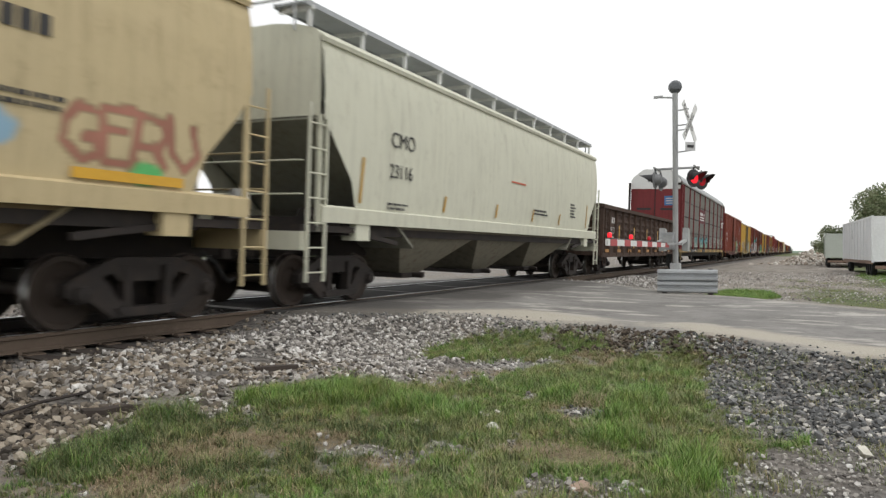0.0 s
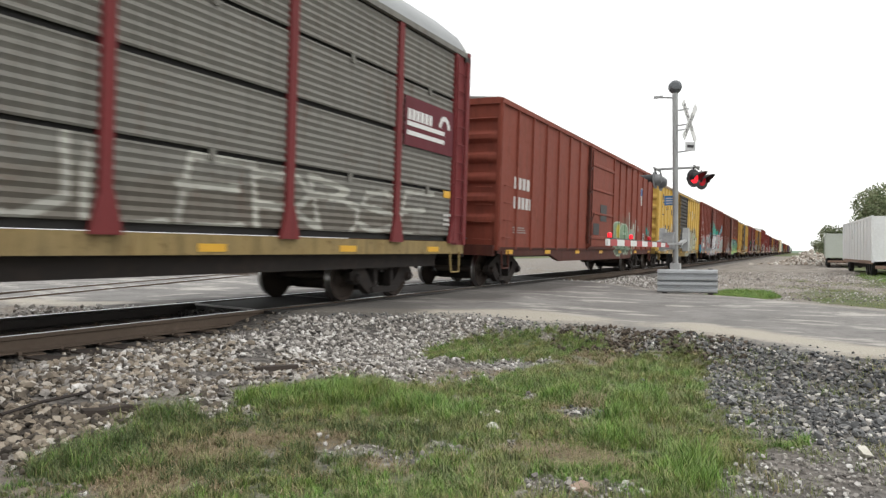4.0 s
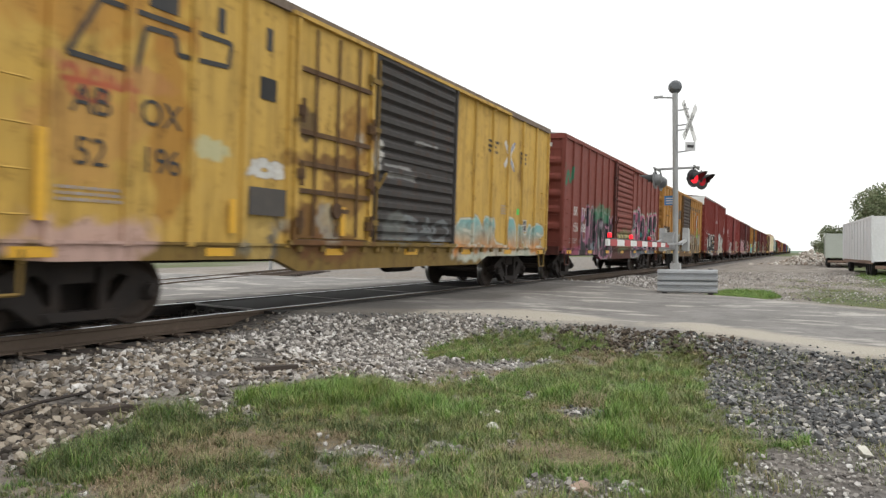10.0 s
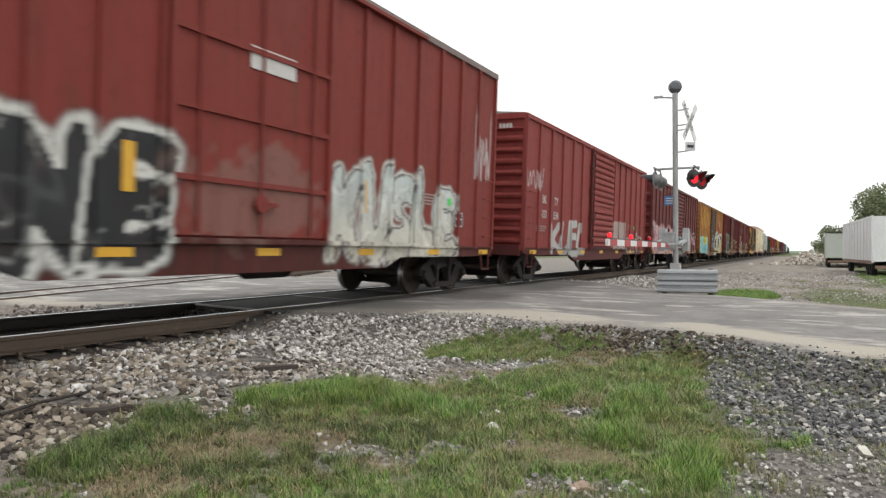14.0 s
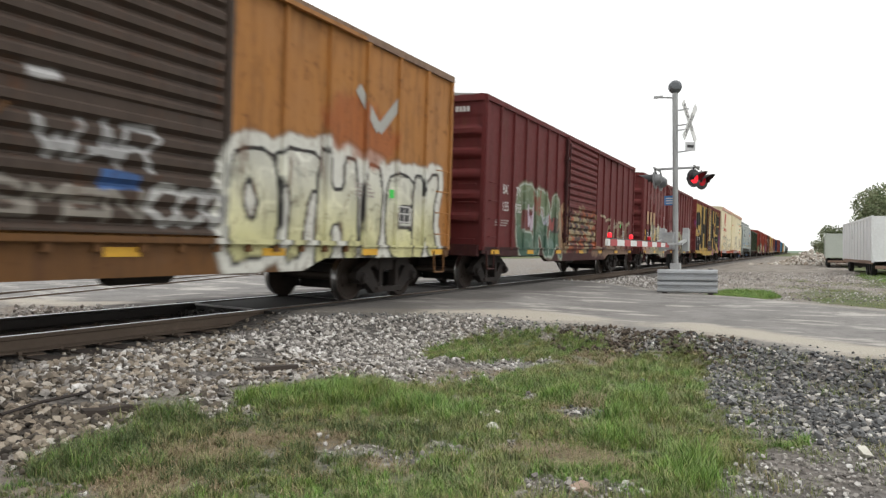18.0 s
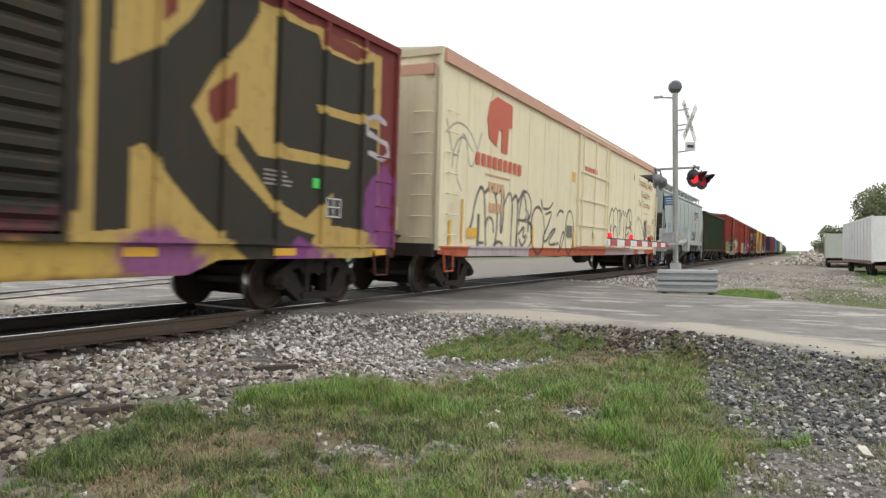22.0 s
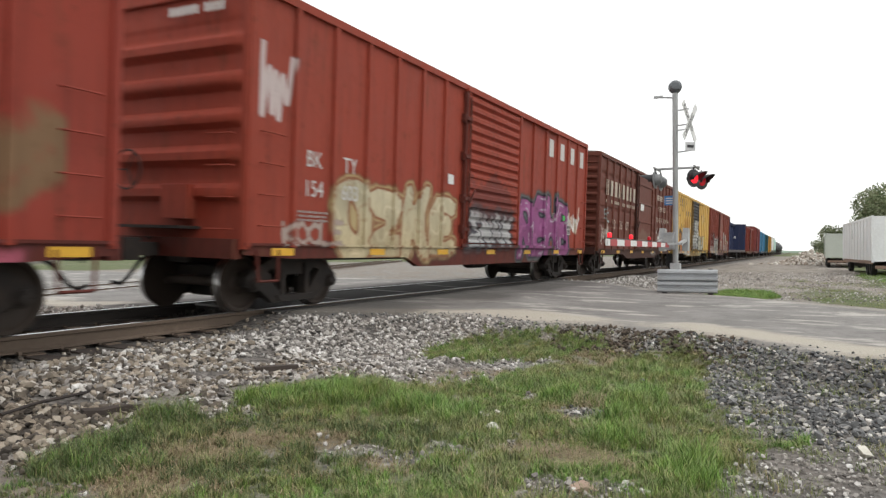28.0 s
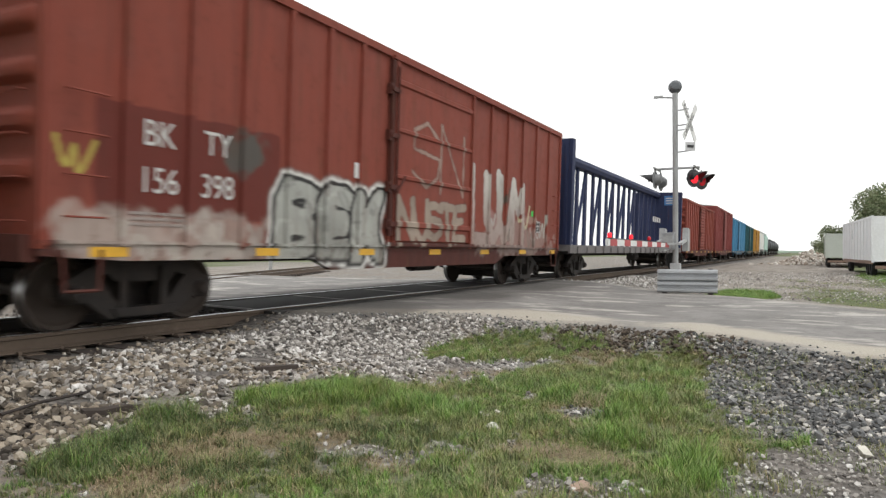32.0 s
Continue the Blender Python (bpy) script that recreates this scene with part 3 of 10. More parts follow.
def letters(u0, u1, z0, z1, word, fill, outline=None, fill2=None, halo=None, thick=0.14, rim=0.05, glow=0.12, shine=None, seed=1, bend=0, detail=True, fat=None):
    """A word of fat or thin letters between u0 and u1 along the car and z0 and z1 up its side."""
    rng = random.Random(seed)
    n, sets, glyphs = len(word), [], []
    w = (u1 - u0) / n
    fat = bool(outline) and thick >= 0.10 if fat is None else fat
    for i, ch in enumerate(word if fat else ""):
        a, b = u0 + (i - 0.03) * w, u0 + (i + 1.03) * w
        lo, hi = z0 + rng.uniform(0, 0.10) * (z1 - z0), z1 - rng.uniform(0, 0.14) * (z1 - z0)
        lean = rng.uniform(-0.16, 0.20) * w
        glyphs.append([])
        for run in FAT[ch].split("|"):
            pts = [(int(p[0]) / 9, int(p[1]) / 9) for p in run.split()]
            pts = [(a + (b - a) * x + lean * (y - 0.5) + rng.uniform(-0.05, 0.05) * w, lo + (hi - lo) * (y + rng.uniform(-0.035, 0.035))) for x, y in pts]
            sets.append(rounded(pts + pts[:1], 1))
            glyphs[-1].append(sets[-1])
    for i, ch in enumerate("" if fat else word):
        a, b = u0 + i * w + w * 0.05, u0 + (i + 1) * w - w * 0.05
        lo, hi = z0 + rng.uniform(0, 0.12) * (z1 - z0) + thick * 0.7, z1 - rng.uniform(0, 0.16) * (z1 - z0) - thick * 0.7
        lean = rng.uniform(-0.22, 0.26) * w
        glyphs.append([])
        for run in STROKES[ch].split("|"):
            pts = [(int(p[0]) / 4, int(p[1]) / 7) for p in run.split()]
            pts = [(a + (b - a) * x + lean * (y - 0.5) + rng.uniform(-0.08, 0.08) * w, lo + (hi - lo) * (y + rng.uniform(-0.06, 0.06))) for x, y in pts]
            sets.append(rounded(pts, bend))
            glyphs[-1].append(sets[-1])
        if outline and detail and rng.random() < 0.6:
            top = rng.random() < 0.5
            q = sets[-1][-1]
            sets.append([q, (q[0] + rng.uniform(0.1, 0.35) * w, q[1] + (0.18 if top else -0.12) * (z1 - z0))])
            glyphs[-1].append(sets[-1])

    def layer(u, z):
        wob = 0.018 * wave(u, z, 9.0, seed)
        rgb, a = np.zeros(u.shape + (3,)), np.zeros(u.shape)

        def coat(col, k):
            nonlocal rgb, a
            rgb = rgb * (1 - k[:, None]) + col * k[:, None]
            a = np.maximum(a, k)

        tone = np.ones(u.shape + (3,)) * np.array(fill)
        if fill2:
            g = soft_step(z0, z1, z + 0.15 * wave(u, z, 2.5, seed))[:, None]
            tone = np.array(fill2) * (1 - g) + tone * g
        tone = tone * (0.88 + 0.2 * wave(u, z, 3.0, seed + 4))[:, None]
        if halo:
            lim = thick + rim + glow
            if fat:
                lim = rim + glow
            away = reach(u, z, sets)
            for line in sets if fat else ():
                away = np.where(inside(tuple(line), u, z), 0.0, away)
            coat(np.array(halo), 1 - soft_step(lim - 0.06, lim + 0.06, away + wob * 2))
        for lines in glyphs:
            d = reach(u, z, lines) + wob
            if fat:
                hit = np.zeros(u.shape, bool)
                for line in lines:
                    hit ^= inside(tuple(line), u, z)
                d = np.where(hit, -d, d) + thick
            if outline:
                coat(np.array(outline), 1 - soft_step(thick + rim - 0.012, thick + rim + 0.012, d))
            coat(tone, 1 - soft_step(thick - 0.012, thick + 0.012, d))
            if outline and thick > 0.13 and detail:
                marks = np.abs(wave(u, z, 5.0, seed + 6) - 0.25)
                coat(np.array(outline) * 0.7 + tone * 0.3, (1 - soft_step(0.05, 0.11, marks)) * (d < thick * 0.8) * (0.45 if fat else 1.0) * (wave(u, z, 1.9, seed + 8) > -0.1))
                coat(tone * 1.25 + 0.04, (1 - soft_step(0.0, 0.16, np.abs(wave(u, z, 3.3, seed + 9) + 0.4))) * 0.7 * (d < thick * 0.9))
            if shine:
                coat(np.array(shine), (1 - soft_step(0.012, 0.03, np.abs(d - thick * 0.6))) * (wave(u, z, 4.0, seed + 2) > 0.2))
        return rgb, a

    m = thick + rim + (glow if halo else 0) + 0.3
    return (u0 - m, u1 + m, z0 - m, z1 + m, layer)


def cloud(u0, u1, z0, z1, colour, strength=0.8, grain=3.0, seed=1):
    """A ragged patch of worn or faded colour."""
    def layer(u, z):
        r = np.hypot((u - (u0 + u1) / 2) / ((u1 - u0) / 2), (z - (z0 + z1) / 2) / ((z1 - z0) / 2))
        k = soft_step(1.15, 0.75, r + 0.45 * wave(u, z, grain, seed) + 0.25 * wave(u, z, grain * 4.1, seed + 3)) * strength
        return np.ones(u.shape + (3,)) * np.array(colour), k
    return (u0 - 0.2, u1 + 0.2, z0 - 0.2, z1 + 0.2, layer)


def scrawl(u0, u1, z0, z1, colour, turns=6, thick=0.035, seed=1):
    """One quick looping line."""
    rng = random.Random(seed)
    line = [(u0 + (u1 - u0) * (i / (turns * 2)) + rng.uniform(-0.06, 0.06), (z0 if i % 2 else z1) + rng.uniform(-0.2, 0.2) * (z1 - z0)) for i in range(turns * 2 + 1)]
    line = rounded(line, 2)

    def layer(u, z):
        return np.ones(u.shape + (3,)) * np.array(colour), 1 - soft_step(thick - 0.012, thick + 0.012, reach(u, z, [line]))
    return (u0 - 0.1, u1 + 0.1, z0 - 0.15, z1 + 0.15, layer)


def mosaic(u0, u1, z0, z1, colours, size=0.25, seed=1, strength=0.9, flat=1.0, line=None):
    """A jumble of small patches of paint in a few colours, with a ragged upper edge."""
    rng = np.random.default_rng(seed + 500)
    count = int((u1 - u0) * (z1 - z0) / (size * size) * 1.1)
    cu, cz = rng.uniform(u0 - size, u1 + size, count), rng.uniform(z0 - size, z1 + size, count)
    tint = np.array(colours)[rng.integers(0, len(colours), count)] * rng.uniform(0.72, 1.2, (count, 1))

    def layer(u, z):
        wu, wz = u + size * 0.6 * wave(u, z, 1.3 / size, seed), z + size * 0.6 * wave(z, u, 1.5 / size, seed + 2)
        best, next_, pick = np.full(u.shape, 99.0), np.full(u.shape, 99.0), np.zeros(u.shape, int)
        for i in range(count):
            d = np.hypot((wu - cu[i]) / flat, wz - cz[i])
            closer = d < best
            next_ = np.where(closer, best, np.minimum(next_, d))
            pick = np.where(closer, i, pick)
            best = np.where(closer, d, best)
        rgb = tint[pick]
        if line:
            k = (1 - soft_step(0.03, 0.07, next_ - best))[:, None]
            rgb = rgb * (1 - k) + np.array(line) * k
        edge = np.minimum(np.minimum(u - u0, u1 - u), z1 - z) + 0.22 * wave(u, z, 3.1, seed + 1) + 0.12 * wave(u, z, 11.0, seed + 5)
        return rgb, soft_step(-0.06, 0.12, edge) * strength
    return (u0 - 0.35, u1 + 0.35, z0 - 0.1, z1 + 0.35, layer)


def sketch(u0, u1, z0, z1, paths, colour, thick=0.03, bend=2):
    """Drawn lines; each corner is four digits, hundredths along and up."""
    lines = [rounded([(u0 + (u1 - u0) * int(p[:2]) / 99, z0 + (z1 - z0) * int(p[2:]) / 99) for p in path.split()], bend) for path in paths.split("|")]

    def layer(u, z):
        wide = thick * (1 + 0.35 * wave(u, z, 3.3, thick * 90))
        return np.ones(u.shape + (3,)) * np.array(colour), 0.92 * (1 - soft_step(wide - 0.012, wide + 0.016, reach(u, z, lines)))
    return (u0 - 0.15, u1 + 0.15, z0 - 0.15, z1 + 0.15, layer)


def filled(u0, u1, z0, z1, paths, colour, strength=0.97, bend=0):
    """Solid painted shapes; each corner is four digits, hundredths along and up."""
    shapes = [rounded([(u0 + (u1 - u0) * int(p[:2]) / 99, z0 + (z1 - z0) * int(p[2:]) / 99) for p in (path + " " + path[:4]).split()], bend) for path in paths.split("|")]

    def layer(u, z):
        inside = np.zeros(u.shape, bool)
        for shape in shapes:
            within = np.zeros(u.shape, bool)
            for (xa, za), (xb, zb) in zip(shape, shape[1:] + shape[:1]):
                if za != zb:
                    within ^= ((za > z) != (zb > z)) & (u < xa + (z - za) * (xb - xa) / (zb - za))
            inside |= within
        return np.ones(u.shape + (3,)) * np.array(colour), inside * strength
    return (u0 - 0.05, u1 + 0.05, z0 - 0.05, z1 + 0.05, layer)


def slab(u0, u1, z0, z1, colour, strength=0.95, seed=1):
    """A rolled-on patch with nearly straight edges."""
    def layer(u, z):
        d = np.minimum(np.minimum(u - u0, u1 - u), np.minimum(z - z0, z1 - z)) + 0.025 * wave(u, z, 7.0, seed)
        return np.ones(u.shape + (3,)) * np.array(colour), soft_step(-0.01, 0.015, d) * strength
    return (u0 - 0.05, u1 + 0.05, z0 - 0.05, z1 + 0.05, layer)


def tangle(u0, u1, z0, z1, colours, count, seed):
    """A worn muddle of short strokes and blots in a few colours."""
    rng = random.Random(seed * 7 + 1)
    out = []
    for i in range(count):
        w, h = rng.uniform(0.35, 1.0), rng.uniform(0.3, 0.8)
        a, b = rng.uniform(u0, u1 - w), rng.uniform(z0, max(z0 + 0.05, z1 - h))
        col = [c * rng.uniform(0.75, 1.15) for c in colours[i % len(colours)]]
        if i % 3 == 2:
            out.append(cloud(a, a + w * 0.8, b, b + h * 0.7, col, rng.uniform(0.45, 0.8), rng.uniform(4, 7), i + seed))
        else:
            out.append(scrawl(a, a + w, b, b + h, col, rng.choice((2, 2, 3)), rng.uniform(0.025, 0.055), i * 3 + seed))
    return out


def spray_on(me, coats, u_shift):
    """Write the spray paint that falls on a mesh into its colour attributes; u_shift turns its x into u."""
    n = len(me.vertices)
    co = np.empty(n * 3, np.float32)
    me.vertices.foreach_get("co", co)
    u, z = co[0::3].astype(float) + u_shift, co[2::3].astype(float)
    rgb, alpha = np.zeros((n, 3)), np.zeros(n)
    for a, b, c, d, layer in coats:
        pick = (u > a) & (u < b) & (z > c) & (z < d)
        if pick.any():
            col, k = layer(u[pick], z[pick])
            k2 = k[:, None]
            old = alpha[pick]
            rgb[pick] = np.where(old[:, None] > 0, rgb[pick] * (1 - k2) + col * k2, np.where(k2 > 0, col, rgb[pick]))
            alpha[pick] = old + (1 - old) * k
    me.attributes.new("spray", "FLOAT", "POINT").data.foreach_set("value", alpha.astype(np.float32))
    full = np.ones((n, 4), np.float32)
    full[:, :3] = rgb
    me.attributes.new("spray_colour", "FLOAT_COLOR", "POINT").data.foreach_set("color", full.ravel())
    return me


def spacing(lo, hi, coarse, coats, pick, fine=0.034):
    """Grid lines from lo to hi, close together where spray paint lies (pick 0: along, 2: up)."""
    a = list(np.linspace(lo, hi, max(2, int((hi - lo) / coarse) + 1)))
    for c in coats:
        s, e = max(lo, c[pick]), min(hi, c[pick + 1])
        if e > s:
            a += list(np.arange(s, e, fine))
    a = np.unique(np.round(np.array(a) / 0.017) * 0.017)
    return np.unique(np.concatenate([[lo], a[(a > lo + 0.01) & (a < hi - 0.01)], [hi]]))


# ---- parts that all railway cars share ----
def lettering(parent, text, u, z, height, material, wide=1.0, y=-1.509, heavy=0.0):
    """Stencilled writing whose lower left corner is at u, z on the near side."""
    cu = bpy.data.curves.new("lettering", "FONT")
    cu.body, cu.size, cu.extrude = text, height * (1.38 + heavy), 0.002
    tmp = bpy.data.objects.new("lettering", cu)
    me = bpy.data.meshes.new_from_object(tmp)
    bpy.data.objects.remove(tmp)
    for v in me.vertices:
        v.co = (v.co.x * wide, -v.co.z, v.co.y)
    me.materials.clear()
    return part("lettering", me, material, parent, at=(u, y, z))


def bars(parent, u0, u1, z0, z1, count, material, y=-1.509, gap=0.28, skip=""):
    """A row of plain painted blocks."""
    w = (u1 - u0) / count
    me = Geo().box(0, (1 - gap) * w, -0.002, 0.002, 0, z1 - z0).mesh("painted_mark")
    for i in range(count):
        if str(i) not in skip:
            part("painted_mark", me, material, parent, at=(u0 + i * w, y, z0))


def small_print(parent, u, z, lines, width, material, size=0.045, y=-1.509, seed=1):
    """Rows of small stencilling, as short dashes."""
    rng, g = random.Random(seed), Geo()
    for i in range(lines):
        x = u
        while x < u + width * rng.uniform(0.75, 1.0):
            w = rng.uniform(0.04, 0.12)
            g.box(x, x + w, y - 0.002, y + 0.002, z - i * size * 1.9, z - i * size * 1.9 + size)
            x += w + 0.03
    return tagged(part("small_stencil", g, material, parent), kind="stuff")


def strip(parent, name, u0, u1, z0, z1, material, y=-1.512, label=""):
    return part(name, Geo().box(u0, u1, y - 0.002, y + 0.003, z0, z1), material, parent, label)


def rings(g, centre, r, turns, height):
    for i in range(turns):
        z = centre[2] - height / 2 + height * (i + 0.5) / turns
        g.turned([(z - height / turns * 0.3, r * 0.82), (z - height / turns * 0.16, r), (z + height / turns * 0.16, r), (z + height / turns * 0.3, r * 0.82)], 10, "z")


def truck_meshes():
    """The meshes of a two-axle freight truck, centred on its bolster."""
    r = 0.42
    out = {}
    g = Geo()
    for s in (-1, 1):
        prof = [(0.60, 0.085), (0.64, 0.085), (0.655, 0.15), (0.665, 0.20), (0.67, 0.36), (0.668, r - 0.045), (0.672, r - 0.012), (0.69, r + 0.022), (0.705, r + 0.024), (0.715, r + 0.004), (0.72, r - 0.001)]
        prof += [(0.81, r - 0.006), (0.82, r - 0.02), (0.82, r - 0.065), (0.80, r - 0.075), (0.775, 0.30), (0.76, 0.17), (0.80, 0.13), (0.82, 0.11), (0.825, 0.08)]
        g.turned([(y * s, q) for y, q in prof], 30)
    g.rod((0, -1.02, 0), (0, 1.02, 0), 0.075, 12)
    g.rod((0.17, -0.795, 0.1), (0.17, -0.765, 0.1), 0.03, 6)
    out["wheelset"] = g.mesh("wheelset")
    g = Geo()
    half = 0.889
    y0, y1 = -1.07, -0.93
    g.prism([(-half - 0.16, 0.10), (-half - 0.16, -0.02), (-half - 0.10, -0.05), (-half + 0.12, 0.06), (-half + 0.14, 0.12), (-0.30, 0.30), (0.30, 0.30), (half - 0.14, 0.12), (half - 0.12, 0.06),
             (half + 0.10, -0.05), (half + 0.16, -0.02), (half + 0.16, 0.10), (half + 0.06, 0.17), (0.45, 0.40), (-0.45, 0.40), (-half - 0.06, 0.17)], y0, y1)
    for s in (-1, 1):
        g.prism([(s * (half - 0.26), 0.20), (s * (half + 0.02), 0.02), (s * 0.46, -0.30), (s * 0.24, -0.25), (s * 0.24, 0.0), (s * 0.36, -0.12)], y0, y1)
        g.prism([(s * 0.24, 0.34), (s * 0.62, 0.34), (s * 0.36, 0.12), (s * 0.24, 0.12)], y0, y1)
        g.prism([(s * 0.24, 0.32), (s * 0.34, 0.32), (s * 0.33, -0.25), (s * 0.23, -0.25)], y0 - 0.02, y1)
        g.prism([(s * (half - 0.13), 0.14), (s * (half - 0.13), -0.10), (s * (half - 0.09), -0.10), (s * (half - 0.08), 0.14)], y0, y1)
    g.prism([(-0.44, -0.18), (-0.36, -0.28), (0.36, -0.28), (0.44, -0.18)], y0 - 0.03, y1 + 0.02)
    out["side_frame"] = g.mesh("side_frame")
    g = Geo()
    for x in (-0.15, 0.0, 0.15):
        rings(g, (x, -1.02, -0.06), 0.072, 6, 0.28)
    out["spring"] = g.mesh("spring_group")
    g = Geo()
    g.turned([(-1.16, 0.0), (-1.16, 0.06), (-1.145, 0.085), (-1.09, 0.09), (-1.08, 0.115), (-0.92, 0.115)], 14)
    for i in range(3):
        a = 2.1 * i
        g.rod((0.05 * math.cos(a), -1.175, 0.05 * math.sin(a)), (0.05 * math.cos(a), -1.15, 0.05 * math.sin(a)), 0.014, 6)
    out["bearing"] = g.mesh("bearing")
    g = Geo()
    g.prism([(-0.2, 0.12), (-0.2, 0.36), (0.2, 0.36), (0.2, 0.12)], -1.05, 1.05)
    g.turned([(0.36, 0.2), (0.43, 0.2), (0.43, 0.0)], 14, "z")
    g.box(-0.50, 0.50, -0.60, 0.60, -0.26, 0.30)
    g.box(-0.80, 0.80, -0.58, 0.58, -0.06, 0.22)
    for x in (-0.45, 0.45):
        g.box(x - 0.04, x + 0.04, -0.9, 0.9, -0.12, 0.0)
        for s in (-0.75, 0.75):
            g.box(x - 0.05, x + 0.05, s - 0.06, s + 0.06, -0.2, 0.06)
    out["bolster"] = g.mesh("truck")
    return out


TRUCK = truck_meshes()
for mat in (WHEEL, TREAD):
    TRUCK["wheelset"].materials.append(mat)
for face in TRUCK["wheelset"].polygons:
    q = face.center
    if math.hypot(q.x, q.z) > 0.408 and 0.715 < abs(q.y) < 0.822:
        face.material_index = 1
WHEELSETS = {-1: [], 1: []}
BLUE_CAP = plain("blue_bearing_cap", (0.05, 0.13, 0.30), 0.6, 0, 0.2, 8, (0.05, 0.04, 0.03), 0.6)


def add_truck(car, u, cap=None, tread_label=""):
    t = part("truck", TRUCK["bolster"], IRON, car, at=(u, 0, 0.42))
    for s in (-1, 1):
        f = part("side_frame", TRUCK["side_frame"], IRON, t)
        k = part("spring", TRUCK["spring"], IRON, t)
        if s > 0:
            f.rotation_euler = k.rotation_euler = (0, 0, math.pi)
        w = part("wheelset", TRUCK["wheelset"], WHEEL, t, at=(s * 0.889, 0, 0))
        WHEELSETS[s].append(w)
        part("bearing", TRUCK["bearing_blue"] if cap else TRUCK["bearing"], cap or IRON, t, at=(s * 0.889, 0, 0))
    return t


TRUCK["bearing_blue"] = TRUCK["bearing"].copy()


def coupler_meshes():
    g = Geo()
    g.box(-0.15, 0.75, -0.09, 0.09, 0.80, 0.98)
    g.prism([(0.70, 0.74), (0.98, 0.74), (0.98, 1.04), (0.70, 1.04)], -0.16, 0.10)
    g.prism([(0.80, 0.76), (1.02, 0.76), (1.02, 1.02), (0.80, 1.02)], 0.03, 0.17)
    h = Geo()
    h.pipe([(0.1, -0.34, 0.86), (0.35, -0.36, 0.70), (0.55, -0.34, 0.48), (0.72, -0.28, 0.40), (0.9, -0.2, 0.44)], 0.026, 6)
    lever = Geo()
    lever.pipe([(0.02, -1.35, 0.78), (0.04, -1.30, 0.94), (0.1, -0.3, 0.94), (0.5, -0.02, 1.06)], 0.016, 5)
    return g.mesh("coupler"), h.mesh("air_hose"), lever.mesh("uncoupling_lever")


COUPLER, HOSE, LEVER = coupler_meshes()


BEARER = Geo().box(-0.07, 0.07, -1.4, 1.4, 0.74, 0.98).mesh("cross_bearer")


def running_gear(car, L, inset=1.6, cap=None, sill=True, reach_out=0.0, low=0.62, gearmat=None):
    """Trucks, couplers, air hoses, the centre sill and the brake gear under a car that starts at u = 0."""
    for u in (inset, L - inset):
        add_truck(car, u, cap)
    for u, turn in ((0.0 - reach_out, math.pi), (L + reach_out, 0.0)):
        for name, me, mat in (("coupler", COUPLER, IRON), ("air_hose", HOSE, RUBBER), ("uncoupling_lever", LEVER, IRON)):
            o = part(name, me, mat, car, at=(u - 0.28 * math.cos(turn), 0, 0))
            o.rotation_euler = (0, 0, turn)
    if sill:
        part("centre_sill", Geo().box(0.3, L - 0.3, -0.22, 0.22, low + 0.08, 1.02), IRON, car)
        tank = Geo().turned([(-0.5, 0.0), (-0.5, 0.12), (-0.44, 0.19), (0.44, 0.19), (0.5, 0.12), (0.5, 0.0)], 12, "x")
        part("brake_reservoir", tank, IRON, car, at=(L * 0.56, -0.75, 0.66))
        for f in (0.36, 0.42, 0.60, 0.66):
            part("cross_bearer", BEARER, IRON, car, at=(L * f, 0, 0))
        part("brake_pipe", Geo().pipe([(inset + 1.0, -0.55, 0.8), (L * 0.4, -0.6, 0.82), (L - inset - 1.0, -0.55, 0.8)], 0.02, 5), IRON, car)


def grab(w=0.42, out=0.06, r=0.012):
    return Geo().pipe([(-w / 2, 0, 0), (-w / 2, -out, 0), (w / 2, -out, 0), (w / 2, 0, 0)], r, 5).mesh("grab_iron")


GRAB = grab()
STEP = Geo().pipe([(-0.22, 0, 0.30), (-0.19, -0.02, -0.12), (0.19, -0.02, -0.12), (0.22, 0, 0.30)], 0.02, 5).mesh("sill_step")


# ---- the boxcar ----
POSTS = {}


def panel_at(car, u):
    """The number, middle and width of the panel between two posts that holds u."""
    xs = POSTS.get(car.name) or [u - 0.5, u + 0.5]
    k = min(range(len(xs) - 1), key=lambda i: abs((xs[i] + xs[i + 1]) / 2 - u))
    return k, (xs[k] + xs[k + 1]) / 2, xs[k + 1] - xs[k]


def block(car, u0, u1, z0, z1, material, name="painted_mark"):
    """A painted block, set into the panel that holds it."""
    k, mid, wide = panel_at(car, (u0 + u1) / 2)
    half = min((u1 - u0) / 2, wide / 2 - 0.075)
    return strip(car, name, mid - half, mid + half, z0, z1, material, -1.509)


BRACKET = Geo().prism([(-0.05, 0.90), (0.05, 0.90), (0.035, 1.03), (-0.035, 1.03)], -0.075, -0.02).mesh("track_bracket")


def swept(outline, marks, axis_name):
    """An open outline of pairs, swept along x or z in short steps so that spray paint can lie on it."""
    k = len(outline)
    v = [((a, b, m) if axis_name == "z" else (m, a, b)) for m in marks for a, b in outline]
    f = [(i * k + j, i * k + j + 1, i * k + k + j + 1, i * k + k + j) for i in range(len(marks) - 1) for j in range(k - 1)]
    return Geo().add(v, f).mesh("swept")


RUSTY_GEAR = plain("rusted_yellow_hardware", (0.085, 0.045, 0.022), 0.85, 0, 0.3, 7, (0.30, 0.18, 0.05), 0.75)


